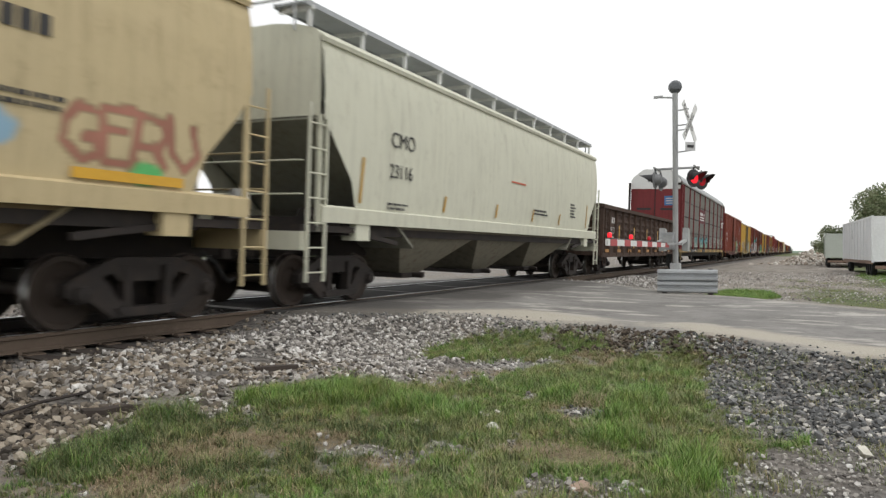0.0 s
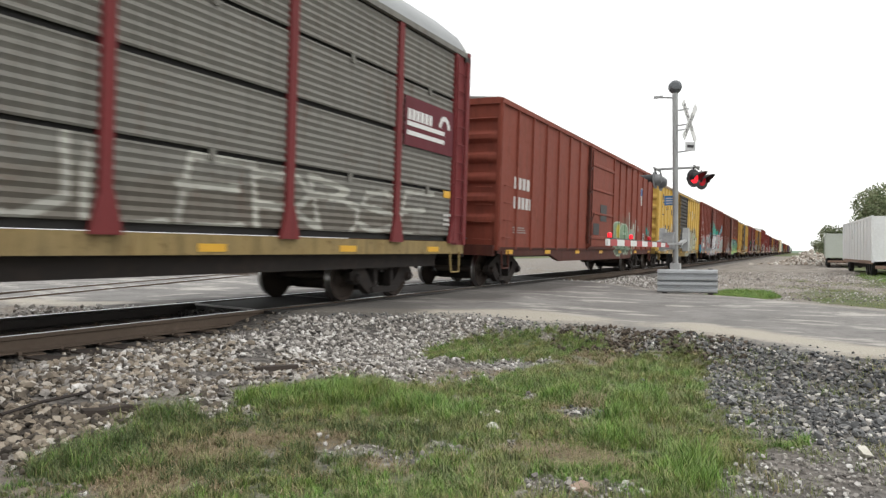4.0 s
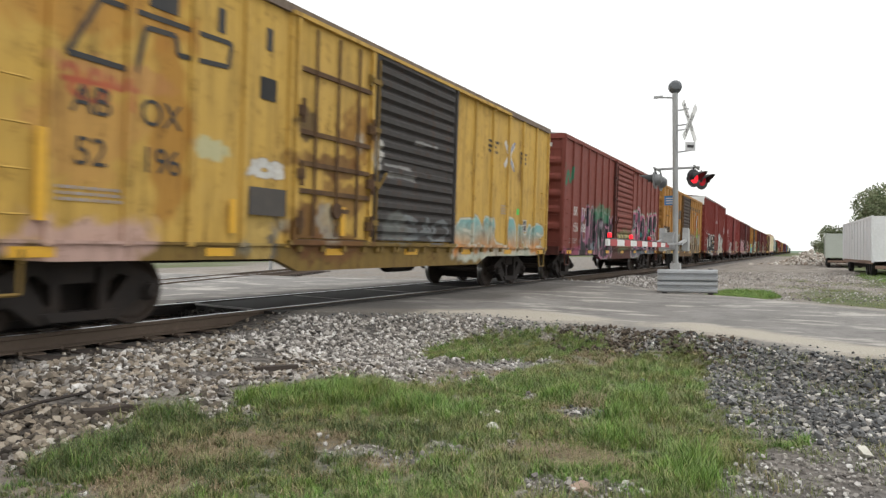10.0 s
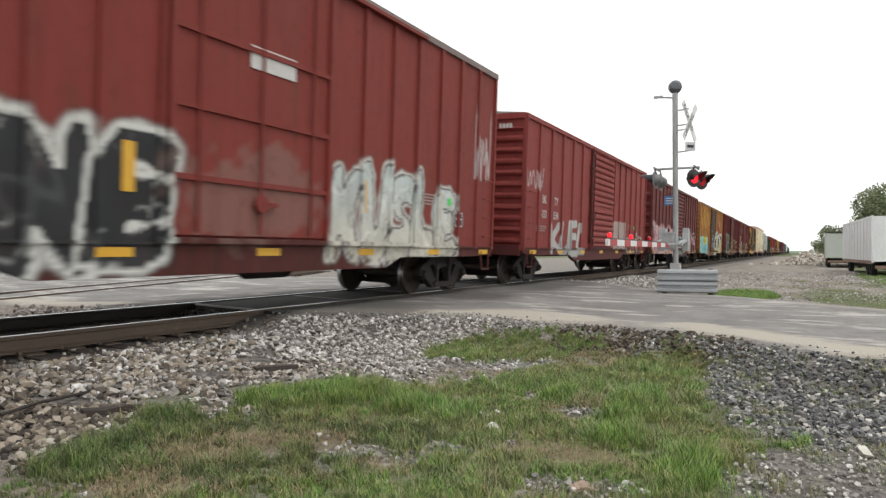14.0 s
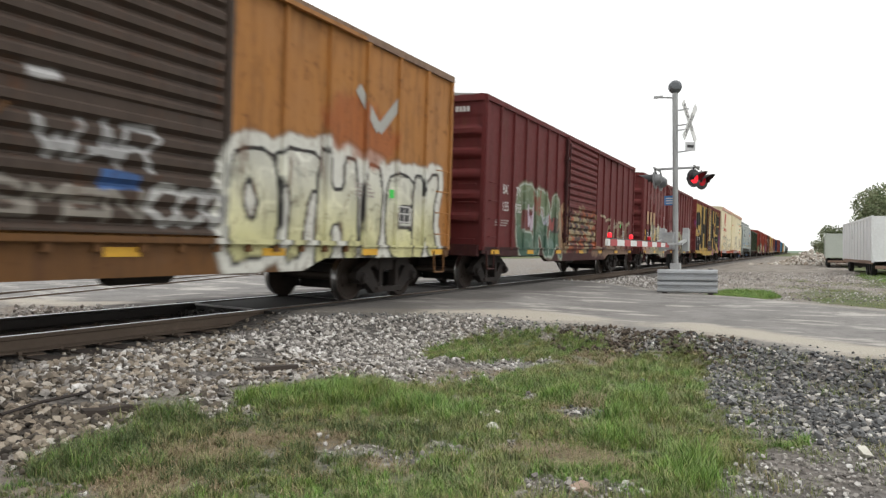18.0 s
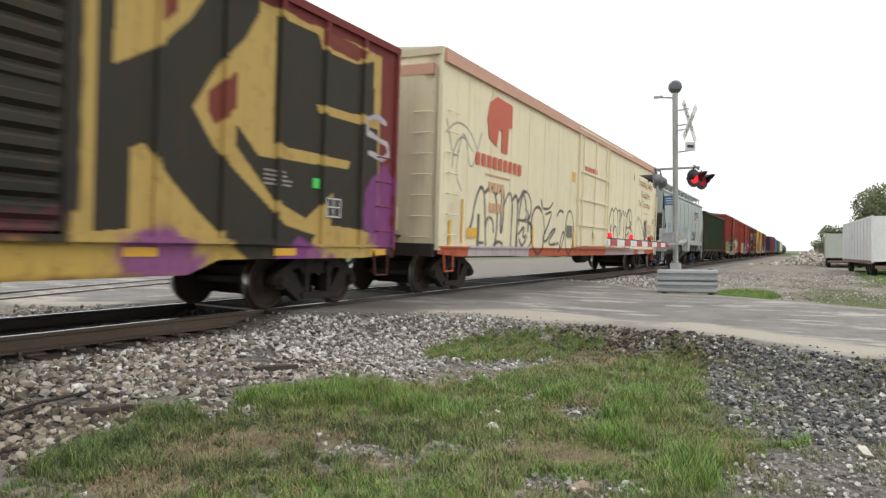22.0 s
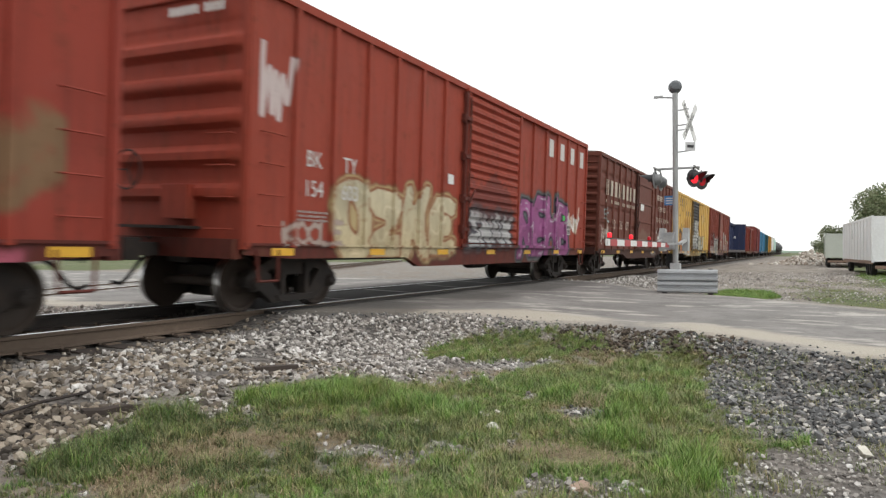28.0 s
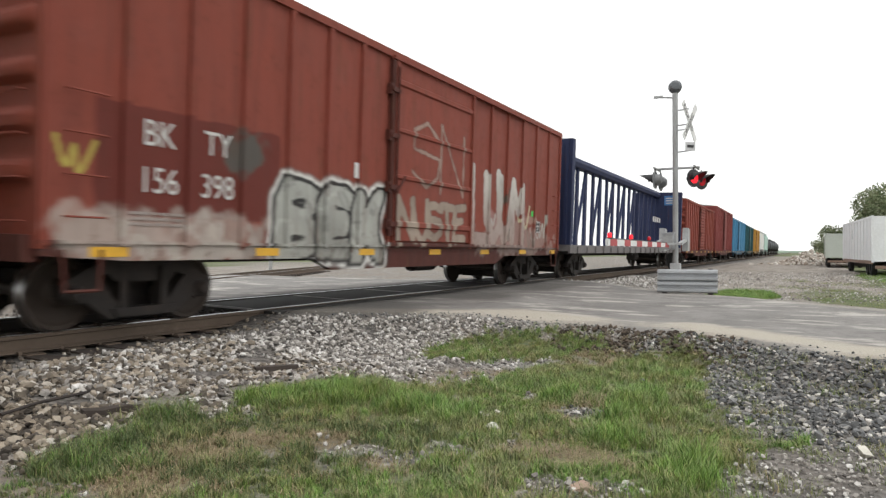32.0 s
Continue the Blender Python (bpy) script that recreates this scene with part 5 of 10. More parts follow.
# ---- the trailers, the rubble, the trees ----
def box_trailer(name, label, at, L, W, H, floor, paint):
    t = thing(name, label, "trailer", at, "parked trailers")
    body = part("box_body", Geo().box(0, L, -W, 0, floor, floor + H), paint, t)
    for x in (0.0, L):
        for y in (0.0, -W):
            part("corner_post", Geo().box(x - 0.05, x + 0.05, y - 0.05, y + 0.05, floor - 0.05, floor + H + 0.04), paint, t)
    for y in (0.012, -W - 0.012):
        part("top_rail", Geo().box(0, L, y - 0.02, y + 0.02, floor + H - 0.08, floor + H + 0.03), paint, t)
        part("bottom_rail", Geo().box(0, L, y - 0.02, y + 0.02, floor - 0.12, floor + 0.04), plain("rusty_trailer_frame", (0.24, 0.16, 0.12), 0.7), t)
    for i in range(10):
        part("side_rib", Geo().box(L * (i + 0.5) / 10 - 0.02, L * (i + 0.5) / 10 + 0.02, 0.002, 0.022, floor, floor + H - 0.08), paint, t)
    part("end_frame", Geo().box(-0.05, -0.015, -W, 0, floor, floor + 0.1), paint, t)
    part("end_frame", Geo().box(-0.05, -0.015, -W, 0, floor + H - 0.1, floor + H), paint, t)
    part("rear_door", Geo().box(-0.03, -0.008, -W / 2 + 0.01, -0.06, floor + 0.1, floor + H - 0.1), paint, t)
    part("rear_door", Geo().box(-0.03, -0.008, -W + 0.06, -W / 2 - 0.01, floor + 0.1, floor + H - 0.1), paint, t)
    part("vent", Geo().box(L * 0.62, L * 0.62 + 0.12, 0.022, 0.03, floor + H * 0.55, floor + H * 0.78), ALU, t)
    part("bumper", Geo().box(-0.12, 0.0, -W + 0.1, -0.1, floor - 0.35, floor - 0.2), plain("rusty_trailer_frame", (0.24, 0.16, 0.12)), t)
    tyre = Geo().turned([(-0.13, 0.20), (-0.13, 0.40), (-0.10, 0.45), (0.10, 0.45), (0.13, 0.40), (0.13, 0.20)], 20, "y").mesh("tyre")
    rim = Geo().turned([(-0.10, 0.0), (-0.10, 0.10), (-0.05, 0.20), (0.05, 0.20)], 16, "y").mesh("rim")
    for x in (1.2, 2.4, L - 2.2):
        for y in (-0.18, -W + 0.18):
            w = part("wheel", tyre, RUBBER, t, at=(x, y, 0.45))
            part("rim", rim, ALU, w)
    part("chassis", Geo().box(0.3, L - 0.3, -W + 0.5, -0.5, floor - 0.4, floor - 0.12), IRON, t)
    part("axle_group", Geo().box(0.8, 2.8, -W + 0.3, -0.3, 0.35, floor - 0.1), IRON, t)
    return t


def far_ground(x, y):
    return float(ground_z(np.array(x), np.array(y)))


box_trailer("box_trailer", "white box trailer parked on grass beside the gravel lot", pose(39.4, -3.1, far_ground(39.4, -3.1), 0, 0, 3.0), 12.2, 2.44, 2.2, 0.72, plain("white_trailer_panel", (0.80, 0.82, 0.83), 0.5, 0, 0.05, 3, (0.55, 0.55, 0.52), 0.3))
box_trailer("box_trailer", "pale green box trailer parked behind the white one", pose(59.6, -1.70, far_ground(59.6, -1.70), 0, 0, -1.0), 11.0, 2.44, 1.8, 0.75, plain("pale_green_trailer_panel", (0.50, 0.54, 0.49), 0.55, 0, 0.08, 3, (0.35, 0.36, 0.33), 0.4))

ICO = [(0.0, 0.526, 0.851), (0.0, -0.526, 0.851), (0.0, 0.526, -0.851), (0.0, -0.526, -0.851), (0.526, 0.851, 0.0), (-0.526, 0.851, 0.0), (0.526, -0.851, 0.0), (-0.526, -0.851, 0.0), (0.851, 0.0, 0.526),
       (0.851, 0.0, -0.526), (-0.851, 0.0, 0.526), (-0.851, 0.0, -0.526)]


def ico_faces():
    v = np.array(ICO)
    out = []
    for i in range(12):
        for j in range(i + 1, 12):
            for k in range(j + 1, 12):
                if max(np.linalg.norm(v[i] - v[j]), np.linalg.norm(v[j] - v[k]), np.linalg.norm(v[i] - v[k])) < 1.1:
                    n = np.cross(v[j] - v[i], v[k] - v[i])
                    out.append((i, j, k) if n @ (v[i] + v[j] + v[k]) > 0 else (i, k, j))
    return np.array(out)


ICO_F = ico_faces()


def stones(x, y, z, r, seed, flat=0.72):
    """Broken stones, each an angular lump, joined in one mesh."""
    rng = np.random.default_rng(seed)
    n = len(x)
    base = np.array(ICO)[None] * rng.uniform(0.42, 1.42, (n, 12, 1))
    base = base * np.stack([rng.uniform(0.75, 1.35, n), rng.uniform(0.7, 1.1, n), rng.uniform(0.55, 0.95, n) * flat / 0.72], -1)[:, None]
    a, b = rng.uniform(0, 2 * math.pi, n), rng.uniform(-0.5, 0.5, n)
    ca, sa, cb, sb = np.cos(a)[:, None], np.sin(a)[:, None], np.cos(b)[:, None], np.sin(b)[:, None]
    X, Y, Z = base[..., 0], base[..., 1], base[..., 2]
    X, Z = X * cb - Z * sb, X * sb + Z * cb
    X, Y = X * ca - Y * sa, X * sa + Y * ca
    P = np.stack([X, Y, Z], -1) * np.asarray(r)[:, None, None] + np.stack([x, y, z], -1)[:, None]
    F = ICO_F[None] + (np.arange(n) * 12)[:, None, None]
    me = bpy.data.meshes.new("stones")
    me.from_pydata(P.reshape(-1, 3).tolist(), [], F.reshape(-1, 3).tolist())
    return me


RUBBLE = speckled("broken_limestone", [(0.0, (0.34, 0.29, 0.24)), (0.5, (0.56, 0.51, 0.45)), (0.85, (0.68, 0.65, 0.60)), (1.0, (0.44, 0.34, 0.27))])


def rubble_pile():
    rng = np.random.default_rng(8)
    n = 640
    u, v = rng.normal(0, 1, n), rng.normal(0, 1, n)
    x, y = 74.0 + 2.2 * u, -0.75 + 1.55 * v
    hgt = 1.2 * np.exp(-(u * u + v * v) / 1.4) * (1 + 0.25 * np.sin(3 * u))
    z = ground_z(x, y) + hgt * rng.uniform(0.25, 1.0, n)
    p = solid("rubble_pile", stones(x, y, z, rng.uniform(0.10, 0.26, n), 8), RUBBLE, "low heap of pale broken concrete and stone", "rubble pile", "stuff")
    return p


rubble_pile()


def leaf_cloud(blobs, count, size, seed):
    """Small leaf clumps spread through rounded masses, each a few crossed leaves."""
    rng = np.random.default_rng(seed)
    P, F = [], []
    for cx, cy, cz, r in blobs:
        for _ in range(int(count * r * r)):
            d = rng.normal(0, 1, 3)
            d /= np.linalg.norm(d)
            c = np.array((cx, cy, cz)) + d * r * rng.uniform(0.55, 1.08) * np.array((1, 1, 0.85))
            a, b = rng.normal(0, 1, 3), rng.normal(0, 1, 3)
            a, b = a / np.linalg.norm(a) * size * rng.uniform(0.6, 1.4), b / np.linalg.norm(b) * size * rng.uniform(0.4, 0.9)
            k = len(P)
            P += [c - a, c - b * 0.8, c + a, c + b]
            F.append((k, k + 1, k + 2, k + 3))
    me = bpy.data.meshes.new("leaves")
    me.from_pydata([tuple(p) for p in P], [], F)
    return me


LEAVES = speckled("dull_green_leaves", [(0.0, (0.13, 0.17, 0.085)), (0.5, (0.21, 0.26, 0.13)), (0.8, (0.28, 0.31, 0.18)), (1.0, (0.30, 0.29, 0.19))], 0.7, 3.0)
BARK = plain("grey_brown_bark", (0.11, 0.085, 0.065), 0.95, 0, 0.3, 8, (0.05, 0.04, 0.03), 0.6, 0.6)


def tree(label, x, y, h, spread, seed, count=60, size=0.22):
    rng = random.Random(seed)
    z = far_ground(x, y)
    t = thing("tree", label, "tree", pose(x, y, z))
    g, blobs = Geo(), []
    lean = [(rng.uniform(-0.3, 0.3), rng.uniform(-0.3, 0.3)) for _ in range(4)]
    pts = [Vector((0, 0, -0.3))] + [Vector((sum(a for a, _ in lean[:i + 1]), sum(b for _, b in lean[:i + 1]), h * (0.2 + 0.17 * i))) for i in range(4)]
    for i, (a, b) in enumerate(zip(pts, pts[1:])):
        g.rod(a, b, h * 0.035 * (1 - 0.2 * i), 10, h * 0.035 * (0.8 - 0.2 * i))
    trunk = part("trunk", g, BARK, t)
    for i in range(9):
        a = pts[rng.randint(1, 4)]
        w = 2 * math.pi * i / 9 + rng.uniform(-0.3, 0.3)
        e = a + Vector((math.cos(w) * spread * rng.uniform(0.4, 0.8), math.sin(w) * spread * rng.uniform(0.4, 0.8), h * rng.uniform(0.08, 0.30)))
        part("limb", Geo().rod(a, (a + e) / 2 + Vector((0, 0, 0.15)), h * 0.012, 7, h * 0.008).rod((a + e) / 2 + Vector((0, 0, 0.15)), e, h * 0.008, 6, h * 0.003), BARK, t)
        blobs.append((*e, spread * rng.uniform(0.25, 0.45)))
    for i in range(8):
        w = rng.uniform(0, 6.28)
        blobs.append((math.cos(w) * spread * rng.uniform(0, 0.55), math.sin(w) * spread * rng.uniform(0, 0.55), h * rng.uniform(0.5, 0.93), spread * rng.uniform(0.25, 0.42)))
    part("crown", leaf_cloud(blobs, count, size, seed), LEAVES, t)
    return t


tree("broad green tree in leaf behind the white trailer", 112.0, -11.5, 8.0, 6.3, 3, 230, 0.22)
tree("green tree in leaf standing behind the trailers", 128.0, -20.5, 9.0, 7.0, 5, 200, 0.24)
tree("low green tree between the trailers", 117.0, -4.9, 4.4, 3.0, 8, 260, 0.16)
tree("small green tree beside the far lot", 150.0, -4.0, 3.2, 2.4, 9, 220, 0.17)
tree("small green tree beside the far lot", 175.0, -6.0, 3.4, 3.0, 11, 200, 0.18)


def far_hills():
    xs = np.linspace(0, 1, 60)
    for name, d, amp, col in (("distant_hill", 1500.0, 13.0, (0.23, 0.30, 0.24)), ("distant_treeline", 700.0, 3.6, (0.15, 0.20, 0.14))):
        ang = radians(-35) + xs * radians(150)
        h = amp * (0.6 + 0.3 * np.sin(xs * 21) + 0.2 * np.sin(xs * 47 + 1) + (0.12 * np.sin(xs * 210) if amp < 5 else 0))
        v = [(d * math.cos(a), d * math.sin(a), -0.6) for a in ang] + [(d * math.cos(a) * 1.02, d * math.sin(a) * 1.02, max(0.5, q)) for a, q in zip(ang, h)] + [(d * math.cos(a) * 1.1, d * math.sin(a) * 1.1, -0.6) for a in ang]
        f = [(k * 60 + i, k * 60 + i + 1, k * 60 + i + 61, k * 60 + i + 60) for k in (0, 1) for i in range(59)]
        solid(name, Geo().add(v, f), plain(name + "_green", col, 1.0, 0, 0.15, 0.05), "hazy low wooded rise on the horizon", "hill", "structure")


far_hills()


def lamp_post():
    p = thing("utility_pole", "tall grey pole with a short arm beyond the tracks", "pole", pose(31.0, 27.1, far_ground(31.0, 27.1)))
    part("pole", Geo().rod((0, 0, 0), (0, 0, 9.4), 0.11, 10, 0.07), ALU, p)
    part("arm", Geo().rod((0, 0, 9.3), (-0.55, 0.2, 9.35), 0.04, 8), ALU, p)
    return p


lamp_post()


def field_fence():
    f = thing("field_fence", "low grey board fence across the field beyond the lot", "fence", pose(30, 75, far_ground(30.0, 75.0), 0, 0, -25))
    wood = plain("grey_fence_board", (0.25, 0.24, 0.22), 0.9, 0, 0.25, 4)
    board = Geo().box(-0.24, 0.24, -0.02, 0.02, 0.05, 1.6).mesh("board")
    for i in range(90):
        part("board", board, wood, f, at=(-28 + i * 0.5, 0, 0))
    for i in range(19):
        part("post", Geo().box(-0.06, 0.06, 0.03, 0.15, -0.2, 1.7), wood, f, at=(-28 + i * 2.5, 0, 0))
    return f


field_fence()


def shift(t):
    """How far the train stands from where it is at 16 s."""
    a = t - 16
    return -(13.9195 * a - 0.17356 * a * a / 32 - 0.03379 * a ** 3 / 768)


TRAIN = []


def join_train(p, car):
    TRAIN.append((p, car))
    return car


# ---- other kinds of cars ----
def skin(X, Y, Z):
    """A sheet through a grid of points."""
    h, w = X.shape
    i = np.arange(h * w).reshape(h, w)
    q = np.stack([i[:-1, :-1], i[:-1, 1:], i[1:, 1:], i[1:, :-1]], -1).reshape(-1, 4)
    me = bpy.data.meshes.new("skin")
    me.from_pydata(np.stack([X, Y, Z], -1).reshape(-1, 3).tolist(), [], q.tolist())
    me.shade_smooth()
    me.set_sharp_from_angle(angle=radians(40))
    return me


RUNG = Geo().rod((-0.21, 0, 0), (0.21, 0, 0), 0.013, 6).mesh("rung")


def ladder(parent, u, y, z0, z1, material, turn=0.0, wide=0.42):
    l = part("ladder", Geo().box(-wide / 2 - 0.02, -wide / 2 + 0.02, -0.03, 0.01, 0, z1 - z0).box(wide / 2 - 0.02, wide / 2 + 0.02, -0.03, 0.01, 0, z1 - z0), material, parent, at=(u, y, z0))
    l.rotation_euler = (0, 0, turn)
    n = int((z1 - z0) / 0.37)
    for i in range(n):
        part("rung", RUNG, material, l, at=(0, -0.01, 0.14 + i * 0.37))
    return l


def covered_hopper(p, L, colour, kind, label, coats=(), seams=(), cap=None, peak=4.45, eave=4.12, rust=0.15):
    car = thing("covered_hopper", label, "hopper car", pose(p, TRACK_Y, 0.0265, 2.0), "freight cars of the train")
    coats = list(coats)
    paint = car_paint(kind, colour, rust, 0.15, 0.5)
    low = lambda u: np.interp(np.minimum(u, L - u), [0, 0.3, 0.75, 0.92], [2.95, 2.55, 2.05, 1.60])
    belly = lambda z: np.interp(z, [1.4, 2.0, 2.7, 3.4, 3.9, eave], [1.505, 1.545, 1.56, 1.545, 1.50, 1.45])
    us = np.unique(np.concatenate([spacing(0, L, 0.25, coats, 0), np.linspace(0, 1, 14), L - np.linspace(0, 1, 14)]))
    rows = np.linspace(0, 1, 60 if coats else 14)
    U, R = np.meshgrid(us, rows)
    Z = low(U) + (eave - low(U)) * R
    part("side_sheet", spray_on(skin(U, -belly(Z), Z), coats, 0), paint, car)
    part("side_sheet", skin(U, belly(Z), Z), paint, car)
    edge = [(-1.45, eave), (-1.44, eave + 0.06), (-1.34, eave + 0.17), (-1.0, peak - 0.06), (-0.5, peak), (0.5, peak), (1.0, peak - 0.06), (1.34, eave + 0.17), (1.44, eave + 0.06), (1.45, eave)]
    part("roof", Geo().along(edge, 0.04, L - 0.04), paint, car)
    part("eave_rail", Geo().along([(-1.50, eave - 0.03), (-1.52, eave + 0.03), (-1.46, eave + 0.10), (-1.42, eave + 0.04), (-1.42, eave - 0.03)], 0, L), paint, car)
    for u in seams:
        zs = np.linspace(1.62, eave - 0.03, 12)
        g = Geo()
        for a, b in zip(zs, zs[1:]):
            g.bar((u, -belly(a) - 0.003, a), (u, -belly(b) - 0.003, b), 0.03, 0.012)
        part("seam", g, car_paint(kind + "_seam", [c * 0.55 for c in colour], rust), car)
    for u, s in ((0.0, 1), (L, -1)):
        up = [(-1.45, 2.95), (-1.45, eave)] + edge[1:-1] + [(1.45, eave), (1.45, 2.95)]
        part("end_sheet", Geo().along(up, u, u + 0.03 * s), paint, car)
        # the slope sheet's paint is cut to 0.45 to carry the shade beneath the end
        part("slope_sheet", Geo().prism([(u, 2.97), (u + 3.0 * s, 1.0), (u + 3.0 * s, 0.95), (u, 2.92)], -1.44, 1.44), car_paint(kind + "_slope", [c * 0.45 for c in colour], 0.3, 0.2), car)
        part("end_platform", Geo().box(min(u - 0.42 * s, u + 1.2 * s), max(u - 0.42 * s, u + 1.2 * s), -1.50, 1.50, 1.20, 1.30), IRON, car)
        part("end_sill", Geo().box(min(u - 0.42 * s, u - 0.30 * s), max(u - 0.42 * s, u - 0.30 * s), -1.5, 1.5, 0.92, 1.20), paint, car)
        for y in (-1.47, 1.47):
            part("corner_post", Geo().box(u - 0.035, u + 0.035, y - 0.03, y + 0.03, 1.2, 2.98), paint, car)
        ladder(car, u - 0.12 * s, -1.53, 0.45, 3.1, paint)
        ladder(car, u - 0.38 * s, 0.9, 0.55, 2.9, paint, math.pi / 2)
        for z in (1.75, 2.25):
            part("hand_rail", Geo().rod((u - 0.36 * s, -1.45, z), (u - 0.36 * s, 1.3, z), 0.014, 6), paint, car)
        part("bolster_bracket", Geo().box(min(u + 0.95 * s, u + 1.35 * s), max(u + 0.95 * s, u + 1.35 * s), -1.53, -1.25, 1.08, 1.60), paint, car)
        part("stub_sill", Geo().box(min(u - 0.4 * s, u + 3.2 * s), max(u - 0.4 * s, u + 3.2 * s), -0.25, 0.25, 0.78, 1.16), IRON, car)
        part("brake_reservoir", Geo().turned([(-0.4, 0.0), (-0.4, 0.12), (-0.34, 0.17), (0.34, 0.17), (0.4, 0.12), (0.4, 0.0)], 12, "x"), IRON, car, at=(u + 1.1 * s, -0.6, 1.45))
        part("lower_brace", Geo().bar((u + 1.2 * s, -1.40, 1.2), (u + 2.4 * s, -1.42, 1.05), 0.08), IRON, car)
    part("side_sill", Geo().along([(-1.56, 1.35), (-1.57, 1.58), (-1.50, 1.62), (-1.44, 1.58), (-1.44, 1.35)], 0.0, L), paint, car)
    part("side_sill", Geo().along([(1.56, 1.35), (1.57, 1.58), (1.50, 1.62), (1.44, 1.58), (1.44, 1.35)], 0.0, L), paint, car)
    # dark plate added to hide the sky gap, in place of shade under the sill
    part("under_floor", Geo().box(0.7, L - 0.7, -1.40, 1.40, 1.16, 1.46), IRON, car)
    a, b = 2.55, L - 2.55
    w = (b - a) / 3
    for i in range(3):
        x0, x1 = a + i * w, a + (i + 1) * w
        m = (x0 + x1) / 2
        g = Geo()
        top = [(x0 - 0.3, -1.46, 1.5), (x1 + 0.3, -1.46, 1.5), (x1 + 0.3, 1.46, 1.5), (x0 - 0.3, 1.46, 1.5)]
        mid = [(x0 + 0.04, -1.38, 1.24), (x1 - 0.04, -1.38, 1.24), (x1 - 0.04, 1.38, 1.24), (x0 + 0.04, 1.38, 1.24)]
        bot = [(m - 0.42, -0.62, 0.42), (m + 0.42, -0.62, 0.42), (m + 0.42, 0.62, 0.42), (m - 0.42, 0.62, 0.42)]
        g.add(top + mid + bot, [(k, (k + 1) % 4, (k + 1) % 4 + 4, k + 4) for k in range(4)] + [(k + 4, (k + 1) % 4 + 4, (k + 1) % 4 + 8, k + 8) for k in range(4)] + [(8, 9, 10, 11)])
        # bay paint: brownish grime plus the underbody shade, both put into the colour
        h = part("hopper_bay", g, car_paint(kind + "_bay", [c * 0.36 * k for c, k in zip(colour, (1.0, 0.92, 0.85))], 0.5, 0.3, 0.7), car, "hopper bay, paint darkened for grime and shade")
        part("outlet_gate", Geo().box(m - 0.48, m + 0.48, -0.72, 0.72, 0.33, 0.43).rod((m, -0.95, 0.38), (m, -0.7, 0.38), 0.05, 8), IRON, h)
    # the roof walks and hatches
    for y in (-0.95, 0.95):
        g = Geo()
        for j in range(15):
            g.box(-0.15, L + 0.15, y - 0.30 + j * 0.043 - 0.014, y - 0.30 + j * 0.043 + 0.014, peak + 0.20, peak + 0.235)
        for s in (-0.31, 0.31):
            g.box(-0.15, L + 0.15, y + s - 0.012, y + s + 0.012, peak + 0.17, peak + 0.25)
        tagged(part("roof_walk", g, GALV, car), kind="stuff")
        for i in range(12):
            part("walk_support", Geo().box(i * L / 11 - 0.03, i * L / 11 + 0.03, y - 0.34, y + 0.32, peak + 0.13, peak + 0.20).box(i * L / 11 - 0.03, i * L / 11 + 0.03, y - 0.30, y - 0.24, peak - 0.12, peak + 0.14), WHITE, car)
    for u in (-0.15, L + 0.15):
        part("end_rail", Geo().pipe([(u, -1.05, peak - 0.2), (u, -1.05, peak + 0.30), (u, 1.05, peak + 0.30), (u, 1.05, peak - 0.2)], 0.02, 6), GALV, car)
    part("hatch_cover", Geo().along([(-0.35, peak), (-0.33, peak + 0.09), (0, peak + 0.13), (0.33, peak + 0.09), (0.35, peak)], 0.6, L - 0.6), paint, car)
    running_gear(car, L, 1.15, cap, False, 0.55)
    return car


DULL_TAG = plain("faint_tag_paint", (0.20, 0.18, 0.16), 0.8)


